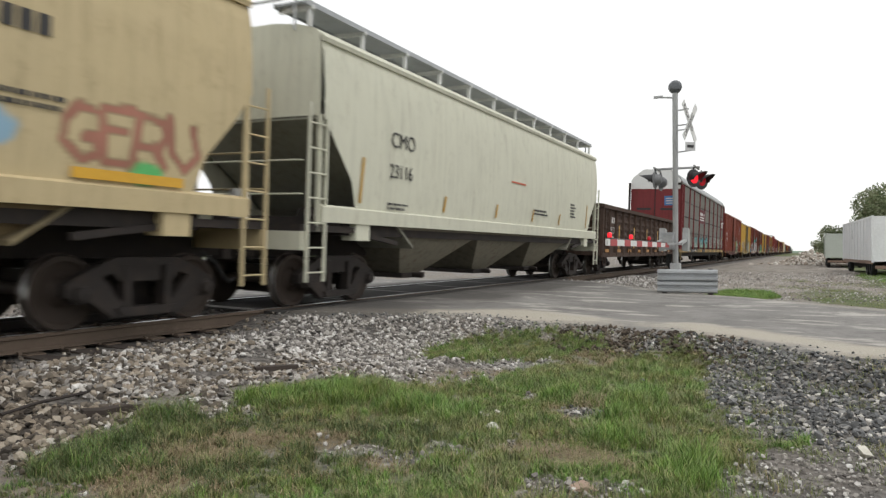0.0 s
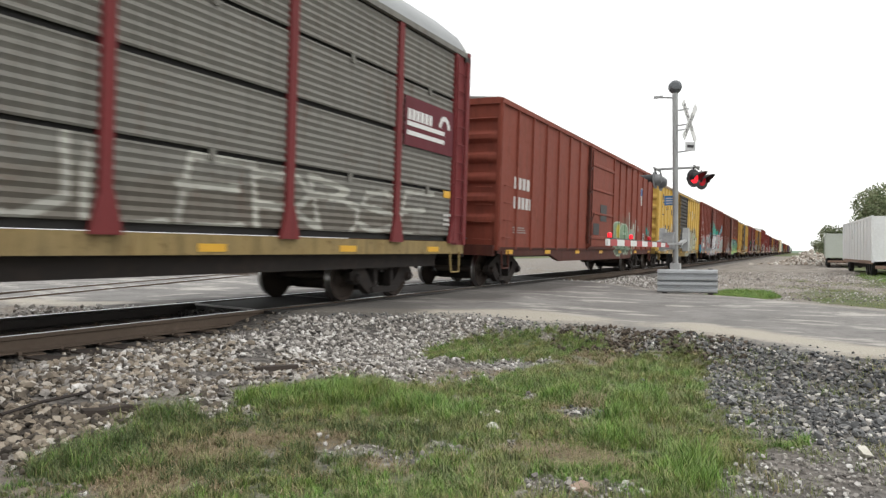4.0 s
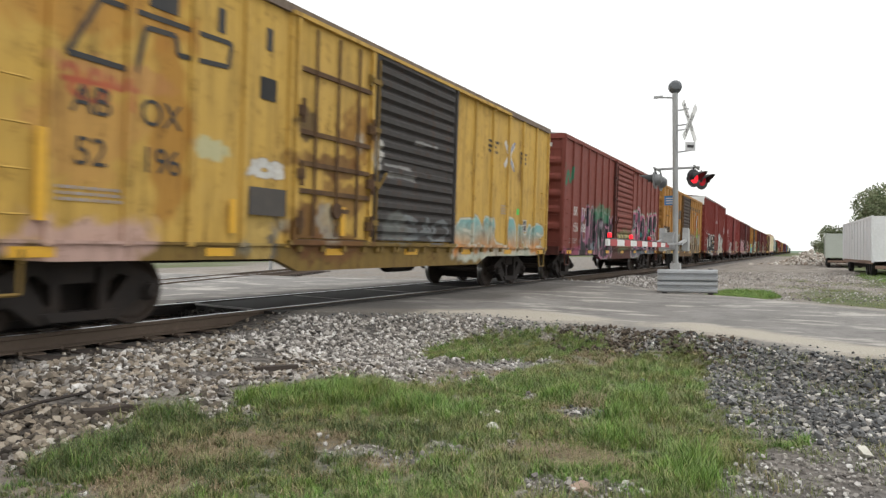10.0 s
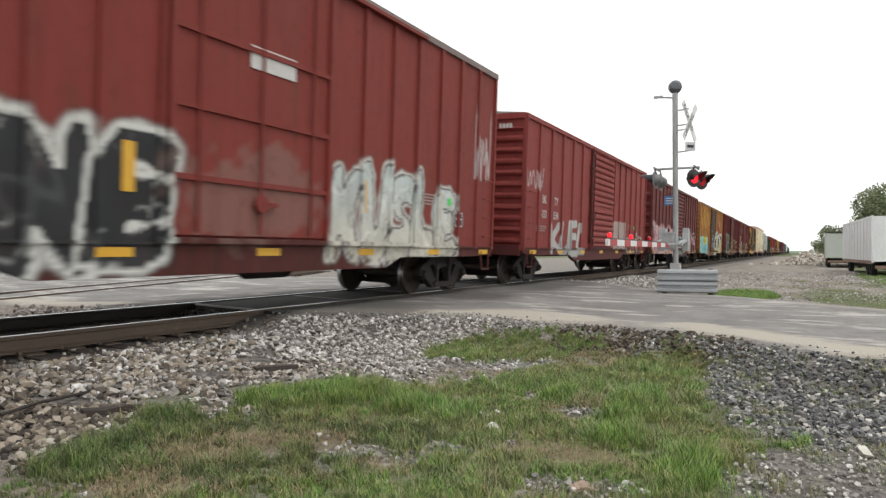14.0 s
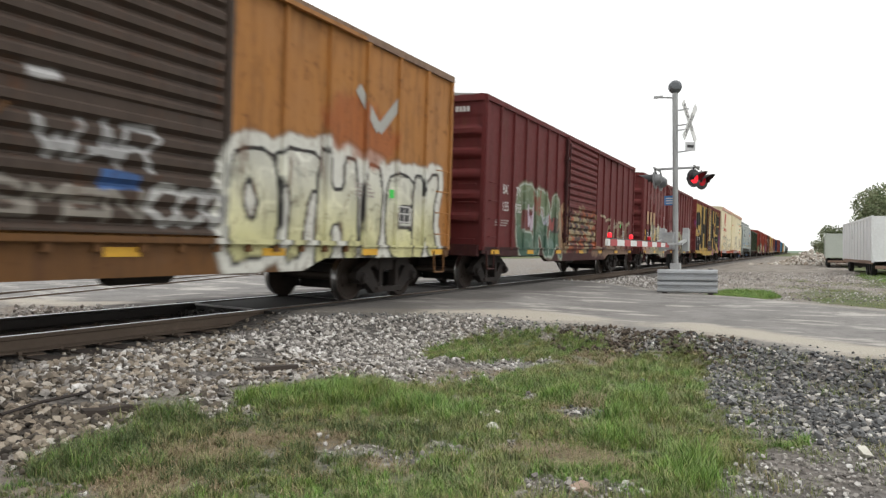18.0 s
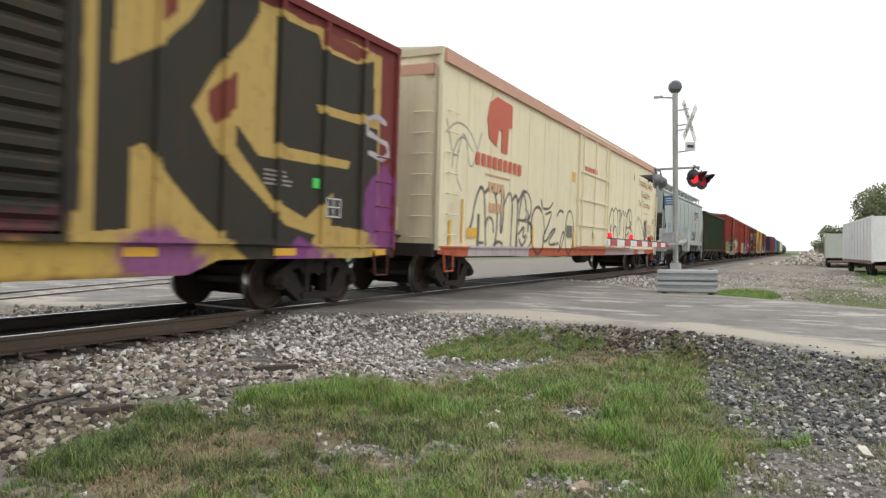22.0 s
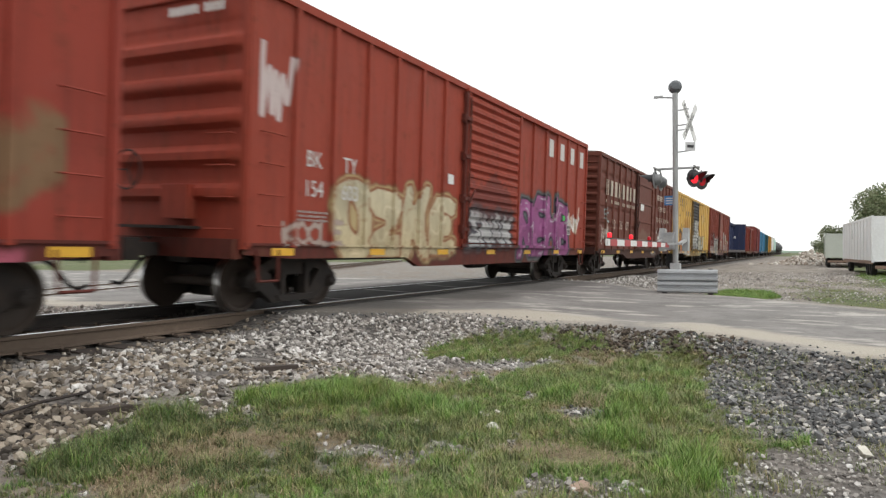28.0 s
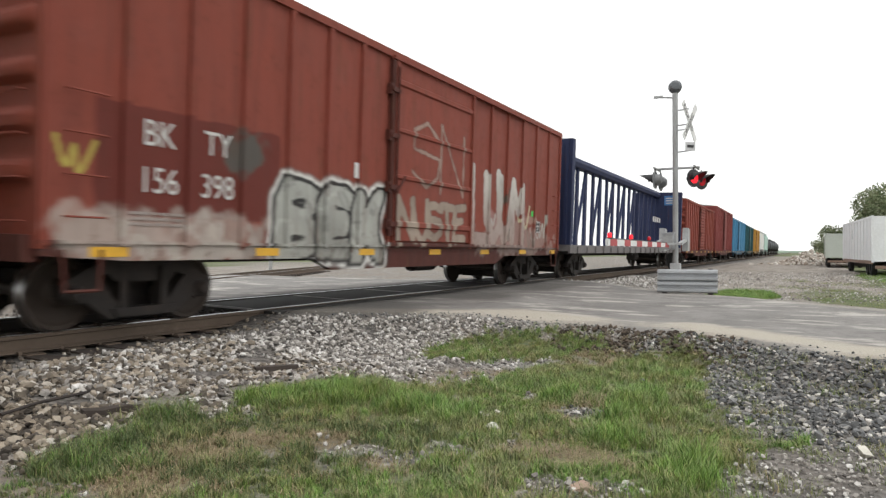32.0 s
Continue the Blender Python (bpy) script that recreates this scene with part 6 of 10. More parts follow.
def gondola(p, L, H, colour, kind, label):
    car = thing("gondola", label, "gondola car", pose(p, TRACK_Y, 0.0265, 2.0), "freight cars of the train")
    paint = car_paint(kind, colour, 0.5, 0.3, 0.7)
    y, n = -1.40, 14
    w = L / n
    lou = Geo()
    zs = np.linspace(0.86, H - 0.08, 60)
    pan = sheet(np.linspace(0.05, w - 0.05, 9), zs, lambda X, Z: -0.06 * np.clip(np.sin((Z - 1.15) / 0.30 * 2 * math.pi) * 1.6, 0, 1) * (Z > 1.15) * (Z < H - 0.2) * soft_step(0.10, 0.2, X) * soft_step(0.10, 0.2, w - X))
    flat = sheet([0.05, w - 0.05], [0.86, H - 0.08], lambda X, Z: 0 * X)
    post = Geo().add([(-0.10, 0, 0.74), (-0.05, -0.13, 0.76), (0.05, -0.13, 0.76), (0.10, 0, 0.74), (-0.10, 0, H - 0.1), (-0.05, -0.10, H - 0.1), (0.05, -0.10, H - 0.1), (0.10, 0, H - 0.1)], [(0, 1, 5, 4), (1, 2, 6, 5), (2, 3, 7, 6), (0, 3, 2, 1)]).mesh("post")
    for i in range(n):
        part("side_panel", flat if i in (1, 12) else pan, paint, car, at=(i * w, y, 0))
        o = part("side_panel", flat, paint, car, at=((i + 1) * w, 1.40, 0))
        o.rotation_euler = (0, 0, math.pi)
    for i in range(n + 1):
        part("post", post, paint, car, at=(min(max(i * w, 0.1), L - 0.1), y, 0))
    part("inner_wall", Geo().box(0.05, L - 0.05, y + 0.01, y + 0.03, 0.9, H - 0.05), paint, car)
    part("inner_wall", Geo().box(0.05, L - 0.05, 1.36, 1.39, 0.9, H - 0.05), paint, car)
    part("floor_plate", Geo().box(0.05, L - 0.05, -1.39, 1.39, 0.96, 1.02), paint, car)
    for s in (-1, 1):
        part("top_chord", Geo().along([(s * 1.36, H - 0.14), (s * 1.56, H - 0.14), (s * 1.56, H), (s * 1.36, H)], 0, L), paint, car)
    part("side_sill", Geo().box(0.0, L, y - 0.10, y + 0.02, 0.70, 0.86), paint, car)
    em = sheet(np.linspace(-1.4, 1.4, 9), np.linspace(0.86, H, 50), lambda X, Z: 0.07 * np.clip(np.sin((Z - 1.0) / 0.32 * 2 * math.pi), 0, 1))
    for u, t in ((0.03, math.pi / 2), (L - 0.03, -math.pi / 2)):
        o = part("end_wall", em, paint, car, at=(u, 0, 0))
        o.rotation_euler = (0, 0, t)
        part("end_chord", Geo().box(u - 0.09, u + 0.09, -1.5, 1.5, H - 0.12, H + 0.02), paint, car)
        part("end_sill", Geo().box(u - 0.12, u + 0.12, -1.42, 1.42, 0.76, 1.0), paint, car)
        ladder(car, u + (0.42 if u < 1 else -0.42), y - 0.13, 1.15, H - 0.1, paint)
        part("sill_step", STEP, paint, car, at=(u + (0.42 if u < 1 else -0.42), y - 0.06, 0.55))
    for u in (2.6, 5.4, 8.2, 11.0, 14.75):
        strip(car, "reflector_tape", u, u + 0.13, 1.05, 1.95, plain("old_yellow_tape", (0.50, 0.30, 0.06), 0.5), y - 0.105)
    for i in range(8):
        strip(car, "reflector_tape", 0.5 + 1.96 * i, 1.05 + 1.96 * i, 0.88, 1.0, plain("old_orange_tape", (0.42, 0.19, 0.03), 0.5, 0, 0.15, 6, (0.2, 0.1, 0.03), 0.5), y - 0.108)
    for u, z in ((12.95, 1.78), (13.25, 1.95), (3.4, 1.6)):
        g = Geo().pipe([(u + 0.16 * k, y - 0.012, z + 0.12 * math.sin(k * 2.1 + u)) for k in range(6)], 0.012, 5)
        part("painted_mark", g, DULL_TAG, car, "faint pale scrawl")
    running_gear(car, L, 1.7)
    return car


def autorack(p, L, label, coats):
    car = thing("autorack", label, "autorack car", pose(p, TRACK_Y, 0.0265, 2.0), "freight cars of the train")
    red = car_paint("rack_maroon_paint", (0.16, 0.030, 0.032), 0.3, 0.2)
    tin = car_paint("dull_galvanised_panel", (0.175, 0.171, 0.154), 0.40, 0.35, 0.6)
    deck = car_paint("worn_yellow_deck_paint", (0.26, 0.19, 0.08), 0.9, 0.5)
    lid = plain("galvanised_rack_roof", (0.33, 0.345, 0.35), 0.5, 0.3, 0.12, 4)
    y, top = -1.50, 5.02
    dark = plain("dark_rack_inside", (0.03, 0.03, 0.03), 0.9)
    part("body", Geo().box(0.05, L - 0.05, y + 0.06, 1.44, 1.12, top), dark, car)
    rows = [(1.22, 2.12), (2.16, 3.06), (3.12, 4.02), (4.06, 4.98)]
    at = [0.0, 2.5] + [4.59 + 2.93 * k for k in range(7)] + [L]
    for i in range(len(at) - 1):
        for j, (z0, z1) in enumerate(rows):
            u0, u1 = at[i] + 0.07, at[i + 1] - 0.07
            zs = np.arange(z0, z1, 0.026)
            near = [c for c in coats if c[0] < u1 and c[1] > u0 and c[2] < z1]
            me = sheet(spacing(u0, u1, 0.5, near, 0), zs, lambda X, Z: -0.013 * np.sin((Z - z0) / 0.105 * 2 * math.pi) - 0.0 * X, y)
            part("screen_panel", spray_on(me, near, 0), tin, car)
            if j % 2 == 0:
                part("panel_clip", Geo().box((u0 + u1) / 2 - 0.04, (u0 + u1) / 2 + 0.04, y - 0.05, y - 0.02, z1 - 0.10, z1 + 0.05), tin, car)
    for u in at:
        g = Geo().box(u - 0.075, u + 0.075, y - 0.06, y + 0.03, 1.12, top)
        g.prism([(u - 0.20, 1.08), (u + 0.20, 1.08), (u + 0.075, 1.55), (u - 0.075, 1.55)], y - 0.08, y - 0.02)
        part("post", g, red, car)
        part("post", Geo().box(u - 0.07, u + 0.07, 1.46, 1.54, 1.12, top), red, car)
    part("top_rail", Geo().box(-1.2, L + 0.4, y - 0.07, y + 0.02, top - 0.02, top + 0.08), tin, car)
    curve = [(-1.52, top + 0.06), (-1.50, top + 0.22), (-1.38, top + 0.40), (-0.85, top + 0.82), (-0.70, top + 0.88), (0.70, top + 0.88), (0.85, top + 0.82), (1.38, top + 0.40), (1.50, top + 0.22), (1.52, top + 0.06)]
    part("roof", Geo().along(curve, -0.9, L + 0.3), lid, car)
    shape = [(-1.40, 1.02)] + [(a * 0.97, b - 0.03) for a, b in curve] + [(1.40, 1.02)]
    for u, s in ((-1.15, 1), (L + 0.5, -1)):
        line = top - 0.34
        part("end_door", Geo().along([(-1.42, 1.02), (-1.45, line), (-0.02, line), (-0.02, 1.02)], u, u + 0.10), red, car)
        part("end_door", Geo().along([(0.02, 1.02), (0.02, line), (1.45, line), (1.42, 1.02)], u, u + 0.10), red, car)
        half = [(a * 0.97, b - 0.03) for a, b in curve]
        part("door_top", Geo().along([(-0.02, line + 0.004)] + [(-1.45, line + 0.004)] + half[:5] + [(-0.02, top + 0.85)], u, u + 0.09), WHITE, car, "white upper half of the end door")
        part("door_top", Geo().along([(0.02, line + 0.004), (0.02, top + 0.85)] + half[5:] + [(1.45, line + 0.004)], u, u + 0.09), WHITE, car, "white upper half of the end door")
        part("end_frame", Geo().box(u + 0.10 if s > 0 else L - 0.02, 0.05 if s > 0 else L + 0.5, y - 0.02, y + 0.06, 1.05, top + 0.02), red, car)
        part("corner_post", Geo().box(u + 0.10 * (s > 0), u + 0.28 if s > 0 else u + 0.1, y - 0.06, y + 0.10, 1.05, top + 0.12), red, car)
        for yy in (-0.75, 0.65):
            part("door_slot", Geo().box(u - 0.012, u + 0.004, yy - 0.42, yy + 0.42, 3.40, 3.52) if s > 0 else Geo().box(u + 0.096, u + 0.112, yy - 0.42, yy + 0.42, 3.40, 3.52), BLACK, car)
        part("door_rod", Geo().rod((u - 0.02, 0.0, 1.1), (u - 0.02, 0.0, 5.5), 0.02, 6), BLACK, car)
        part("side_screen", Geo().box(u - 0.35, u + 0.15, 1.50, 1.53, 1.6, 5.05), IRON, car)
        part("bracket", Geo().box(u - 0.16, u + 0.1, y - 0.06, y + 0.35, top - 0.10, top + 0.02), IRON, car)
        part("coupler_box", Geo().box(min(u, u - 0.35 * s), max(u, u - 0.35 * s), -0.3, 0.3, 0.75, 1.05), IRON, car)
        part("sill_step", STEP, deck, car, at=(u + 0.35 * s, y - 0.03, 0.6))
        ladder(car, u + 0.30 * s, y - 0.06, 1.15, top - 0.1, red)
        strip(car, "sticker", min(u + 0.62 * s, u + 0.92 * s), max(u + 0.62 * s, u + 0.92 * s), 2.0, 2.14, YELLOW_TAPE, y - 0.026)
        small_print(car, u + (0.6 if s > 0 else -0.9), 1.62, 3, 0.3, MARK_WHITE, 0.05, y - 0.026, 5)
    part("deck", Geo().box(-1.15, L + 0.6, y - 0.015, 1.5, 0.86, 1.11), deck, car)
    part("under_frame", Geo().box(0.2, L - 0.2, -1.25, 1.25, 0.60, 0.86), IRON, car)
    for u, v in ((2.6, 7.1), (9.6, 11.4)):
        strip(car, "black_sill_patch", u, v, 0.87, 1.10, MARK_BLACK, y - 0.018)
    for i in range(9):
        strip(car, "reflector_tape", 0.2 + i * 2.9, 0.66 + i * 2.9, 0.90, 1.0, YELLOW_TAPE, y - 0.022)
    bars(car, 4.55, 5.0, 0.93, 1.06, 3, MARK_WHITE, y - 0.024)
    bars(car, 5.6, 6.3, 0.93, 1.06, 5, MARK_WHITE, y - 0.024)
    for u0, u1, z0, z1 in ((7.62, 10.42, 2.95, 3.92), (22.35, 24.3, 2.85, 3.75)):
        part("sign_board", Geo().box(u0, u1, y - 0.045, y - 0.03, z0, z1), car_paint("rack_sign_paint", (0.11, 0.022, 0.03), 0.1), car, "maroon board with white bars")
        w2 = u1 - u0
        bars(car, u0 + 0.1, u0 + w2 * 0.55, z1 - 0.42, z1 - 0.22, 6, WHITE, y - 0.048)
        for k in (0, 1):
            strip(car, "painted_mark", u0 + 0.08, u0 + w2 * 0.80, z0 + 0.20 + k * 0.17, z0 + 0.28 + k * 0.17, WHITE, y - 0.049)
        g = Geo()
        for k in range(6):
            a, b = math.pi * (0.05 + k * 0.15), math.pi * (0.2 + k * 0.15)
            c0, c1 = u0 + w2 * 0.80, z0 + 0.48
            g.bar((c0 + 0.2 * math.cos(a), y - 0.048, c1 + 0.24 * math.sin(a)), (c0 + 0.2 * math.cos(b), y - 0.048, c1 + 0.24 * math.sin(b)), 0.10, 0.004)
        part("painted_mark", g, WHITE, car)
    running_gear(car, L, 1.9, None, False, 1.2)
    return car


def open_hopper(p, L, H, colour, kind, label):
    car = thing("open_hopper", label, "hopper car", pose(p, TRACK_Y, 0.0265, 2.0), "freight cars of the train")
    paint = car_paint(kind, colour, 0.75, 0.3, 0.65)
    rusty = car_paint(kind + "_rusty", (0.050, 0.032, 0.022), 0.9, 0.3, 0.7)
    grime = [cloud(0.2 + 0.98 * i, 1.1 + 0.98 * i, 0.9, 2.1 + 0.9 * ((i * 7) % 3) / 3, (0.055, 0.034, 0.020), 0.75, 3.0, i + 2) for i in range(14)]
    grime += [cloud(1.0 + 2.1 * i, 1.5 + 2.1 * i, 1.3, 2.2, (0.11, 0.085, 0.025), 0.6, 5.0, i) for i in range(6)] + [cloud(11.2, 11.6, 2.4, 3.2, (0.20, 0.21, 0.19), 0.5, 6.0, 3)]
    y, n = -1.45, 15
    low = lambda u: np.interp(np.minimum(u, L - u), [0, 0.02, 1.6], [1.10, 1.10, 1.10])
    part("side_sheet", spray_on(sheet(np.linspace(0, L, 220), np.linspace(1.05, H - 0.06, 46), lambda X, Z: 0.004 * wave(X, Z, 3.0, 1.0), y), grime, 0), paint, car)
    part("side_sheet", sheet(np.linspace(0, L, 3), np.linspace(1.05, H - 0.06, 3), lambda X, Z: 0 * X, 1.45), paint, car)
    post = Geo().add([(-0.08, 0, 1.0), (-0.05, -0.10, 1.0), (0.05, -0.10, 1.0), (0.08, 0, 1.0), (-0.08, 0, H - 0.1), (-0.05, -0.10, H - 0.1), (0.05, -0.10, H - 0.1), (0.08, 0, H - 0.1)], [(0, 1, 5, 4), (1, 2, 6, 5), (2, 3, 7, 6)]).mesh("post")
    for i in range(n):
        part("post", post, rusty if i in (0, n - 1) else paint, car, at=(0.1 + (L - 0.2) * i / (n - 1), y, 0))
    for s in (-1, 1):
        part("top_chord", Geo().along([(s * 1.38, H - 0.14), (s * 1.57, H - 0.14), (s * 1.57, H), (s * 1.38, H)], 0, L), paint, car)
    part("side_sill", Geo().box(-0.3, L + 0.3, y - 0.10, y, 0.96, 1.10), rusty, car)
    for u, s in ((0.0, 1), (L, -1)):
        part("end_chord", Geo().box(min(u, u + 0.14 * s), max(u, u + 0.14 * s), -1.5, 1.5, H - 0.14, H + 0.02), paint, car)
        part("end_plate", Geo().box(u - 0.015, u + 0.015, -1.47, 1.47, 2.75, H - 0.1), paint, car)
        part("slope_sheet", Geo().prism([(u, 2.78), (u + 3.2 * s, 1.05), (u + 3.2 * s, 1.0), (u, 2.72)], -1.44, 1.44), paint, car)
        part("end_platform", Geo().box(min(u - 0.4 * s, u + 1.2 * s), max(u - 0.4 * s, u + 1.2 * s), -1.5, 1.5, 0.98, 1.08), IRON, car)
        for yy in (-1.42, -0.5, 0.5, 1.42):
            part("end_post", Geo().box(u - 0.05, u + 0.05, yy - 0.05, yy + 0.05, 1.05, 2.8), rusty, car)
        part("cross_bar", Geo().box(u - 0.05, u + 0.05, -1.4, 1.4, 1.9, 1.99), rusty, car)
        part("brake_reservoir", Geo().turned([(-0.5, 0.0), (-0.5, 0.12), (-0.44, 0.2), (0.44, 0.2), (0.5, 0.12), (0.5, 0.0)], 12, "y"), IRON, car, at=(u + 0.5 * s, -0.6, 1.45))
        part("corner_gusset", Geo().prism([(u + 0.05 * s, 1.1), (u + 0.65 * s, 1.1), (u + 0.05 * s, 2.5)], y - 0.03, y - 0.005), rusty, car)
        ladder(car, u - 0.25 * s, y - 0.06, 0.5, 2.2, IRON)
        part("stub_sill", Geo().box(min(u - 0.4 * s, u + 3.2 * s), max(u - 0.4 * s, u + 3.2 * s), -0.25, 0.25, 0.74, 1.0), IRON, car)
    a = 2.6
    w = (L - 2 * a) / 4
    for i in range(4):
        m, g = a + (i + 0.5) * w, Geo()
        top = [(m - w / 2 + 0.04, -1.42, 1.1), (m + w / 2 - 0.04, -1.42, 1.1), (m + w / 2 - 0.04, 1.42, 1.1), (m - w / 2 + 0.04, 1.42, 1.1)]
        bot = [(m - 0.35, -1.1, 0.42), (m + 0.35, -1.1, 0.42), (m + 0.35, 1.1, 0.42), (m - 0.35, 1.1, 0.42)]
        part("hopper_bay", g.add(top + bot, [(k, (k + 1) % 4, (k + 1) % 4 + 4, k + 4) for k in range(4)] + [(4, 5, 6, 7)]), rusty, car)
    for i in range(5):
        strip(car, "reflector_tape", 1.6 + i * 2.6, 1.75 + i * 2.6, 1.2, 1.7, YELLOW_TAPE, y - 0.01)
    small_print(car, 1.2, 2.2, 5, 1.0, plain("dull_yellow_stencil", (0.28, 0.24, 0.06), 0.7), 0.06, y - 0.006, 4)
    running_gear(car, L, 1.35, None, False, 0.45)
    return car


def centre_beam(p, L, H, label):
    car = thing("centre_beam_flatcar", label, "flatcar", pose(p, TRACK_Y, 0.0265, 2.0), "freight cars of the train")
    paint = car_paint("navy_flatcar_paint", (0.022, 0.030, 0.072), 0.25, 0.15)
    deck = car_paint("flatcar_deck_paint", (0.16, 0.15, 0.15), 0.5, 0.4)
    part("deck", Geo().box(0, L, -1.42, 1.42, 0.92, 1.12), deck, car)
    part("side_sill", Geo().box(0, L, -1.5, -1.42, 0.85, 1.12), deck, car)
    for i in range(20):
        part("stake_pocket", Geo().box(0.7 + i * 1.12, 0.95 + i * 1.12, -1.56, -1.5, 0.86, 1.08), deck, car)
    for u in (0.0, L - 0.30):
        part("bulkhead", Geo().box(u, u + 0.30, -1.48, 1.48, 1.12, H), paint, car)
        for y in (-1.3, -0.65, 0.0, 0.65, 1.3):
            part("stiffener", Geo().box(u - 0.06, u + 0.36, y - 0.05, y + 0.05, 1.12, H - 0.05), paint, car)
    part("top_chord", Geo().along([(-0.20, H - 0.34), (-0.26, H - 0.18), (-0.20, H - 0.02), (0.20, H - 0.02), (0.26, H - 0.18), (0.20, H - 0.34)], 0.3, L - 0.3), paint, car)
    n = 19
    for i in range(n):
        u = 0.3 + (L - 0.6) * (i + 0.5) / n
        part("upright", Geo().prism([(u - 0.16, 1.12), (u + 0.16, 1.12), (u + 0.11, H - 0.3), (u - 0.11, H - 0.3)], -0.05, 0.05), paint, car)
        if i % 2 == 0 and i < n - 1:
            v = u + (L - 0.6) / n
            part("diagonal", Geo().bar((u, 0, 1.3), (v, 0, H - 0.35), 0.10), paint, car)
    bars(car, 19.5, 22.0, 2.6, 2.9, 4, MARK_WHITE, -0.40)
    running_gear(car, L, 2.2)
    return car


def tank_car(p, L, colour, kind, label):
    car = thing("tank_car", label, "tank car", pose(p, TRACK_Y, 0.0265, 2.0), "freight cars of the train")
    paint = car_paint(kind, colour, 0.2, 0.2)
    prof = [(0.2, 0.0), (0.25, 0.7), (0.45, 1.15), (0.8, 1.42), (L - 0.8, 1.42), (L - 0.45, 1.15), (L - 0.25, 0.7), (L - 0.2, 0.0)]
    part("tank", Geo().turned(prof, 28, "x"), paint, car, at=(0, 0, 2.5))
    part("dome", Geo().turned([(0, 0.55), (0.35, 0.55), (0.42, 0.4), (0.42, 0.0)], 16, "z"), paint, car, at=(L / 2, 0, 3.85))
    part("walkway", Geo().box(L / 2 - 1.4, L / 2 + 1.4, -0.9, 0.9, 3.80, 3.85), IRON, car)
    part("stub_sill", Geo().box(-0.1, L + 0.1, -0.3, 0.3, 0.75, 1.1), IRON, car)
    for u in (1.9, L - 1.9):
        part("saddle", Geo().box(u - 0.35, u + 0.35, -1.25, 1.25, 1.0, 1.6), IRON, car)
    ladder(car, L / 2, -1.46, 0.6, 3.8, paint)
    running_gear(car, L, 1.9, None, False, 0.2)
    return car


# ---- the train, from its head to its tail; p is where a car's left end stands at 16 s ----
REDBOX, MAROON, BROWN = (0.215, 0.048, 0.033), (0.098, 0.026, 0.026), (0.135, 0.040, 0.025)
YELLOW, AMBER = (0.56, 0.37, 0.085), (0.37, 0.185, 0.042)
DARKDOOR = (0.050, 0.047, 0.045)
CHALK, INK, NAVY = (0.66, 0.66, 0.63), (0.018, 0.018, 0.022), (0.03, 0.035, 0.10)
RED, PINK, TEAL, AQUA = (0.45, 0.03, 0.04), (0.55, 0.17, 0.27), (0.03, 0.30, 0.27), (0.28, 0.62, 0.62)
OLIVE, CREAM, ORANGE, SKYBLUE, PLUM = (0.20, 0.24, 0.13), (0.60, 0.52, 0.32), (0.62, 0.25, 0.05), (0.20, 0.42, 0.62), (0.22, 0.06, 0.22)


def zigzag(car, x0, z0, w, h, material=None):
    """The open stepped outline painted on the yellow boxcars."""
    pts = [(0.0, 0.05), (0.16, 0.95), (1.0, 0.98), (0.98, 0.55), (0.62, 0.48), (0.60, 0.78), (0.42, 0.76), (0.36, 0.02), (0.0, 0.05)]
    g = Geo()
    for (a, b), (c, d) in zip(pts, pts[1:]):
        g.bar((x0 + a * w, -1.509, z0 + b * h), (x0 + c * w, -1.509, z0 + d * h), 0.06, 0.004)
    return part("painted_mark", g, material or MARK_BLACK, car)


def yellow_marks(car, ink=None, up=0.0, cross=True, big=False):
    """The blocks that stand for the name on a yellow boxcar, its outline mark, and its stencils."""
    ink = ink or MARK_BLACK
    for i, (u, z) in enumerate(((1.0, 3.62), (2.0, 3.62), (2.95, 3.62), (3.75, 3.62))):
        w = (0.36, 0.40, 0.12, 0.12)[i]
        block(car, u, u + w, z + up, z + 0.30 + up, ink)
    for u, w in ((2.95, 0.62), (3.95, 0.72), (4.95, 0.90)) if big else ():
        part("painted_mark", Geo().prism([(u, 2.84), (u + w, 2.84), (u + w + 0.12, 3.36), (u + 0.12, 3.36)], -1.557, -1.553), ink, car)
    for u in () if big else (3.85, 4.65, 5.45):
        block(car, u, u + 0.32, 2.95 + up, 3.25 + up, ink)
    zigzag(car, 1.1, 2.84 + up, 2.2, 0.70, ink)
    g, h = Geo(), Geo()
    for s in (-1, 1):
        g.bar((12.75 - 0.30, -1.508, 3.28 - 0.30 * s), (12.75 + 0.30, -1.508, 3.28 + 0.30 * s), 0.13, 0.004)
        h.bar((12.75 + 0.10, -1.513, 3.28 - 0.12 * s), (12.75 + 0.34, -1.513, 3.28 - 0.36 * s), 0.045, 0.004)
    if cross:
        mark = part("painted_mark", g, MARK_WHITE, car)
        part("painted_mark", h, MARK_BLUE, mark)
    small_print(car, 11.45, 3.45, 3, 0.55, MARK_BLACK, 0.06, seed=3)
    small_print(car, 13.5, 3.4, 3, 0.45, MARK_BLACK, 0.06, seed=4)
    return car


MARK_CREAM = plain("weathered_cream_stencil", (0.46, 0.40, 0.32), 0.65, 0, 0.15, 6, (0.20, 0.12, 0.08), 0.7)
DULL_MARK = plain("faded_stencil_paint", (0.33, 0.29, 0.27), 0.7, 0, 0.2, 6, (0.15, 0.09, 0.07), 0.6)


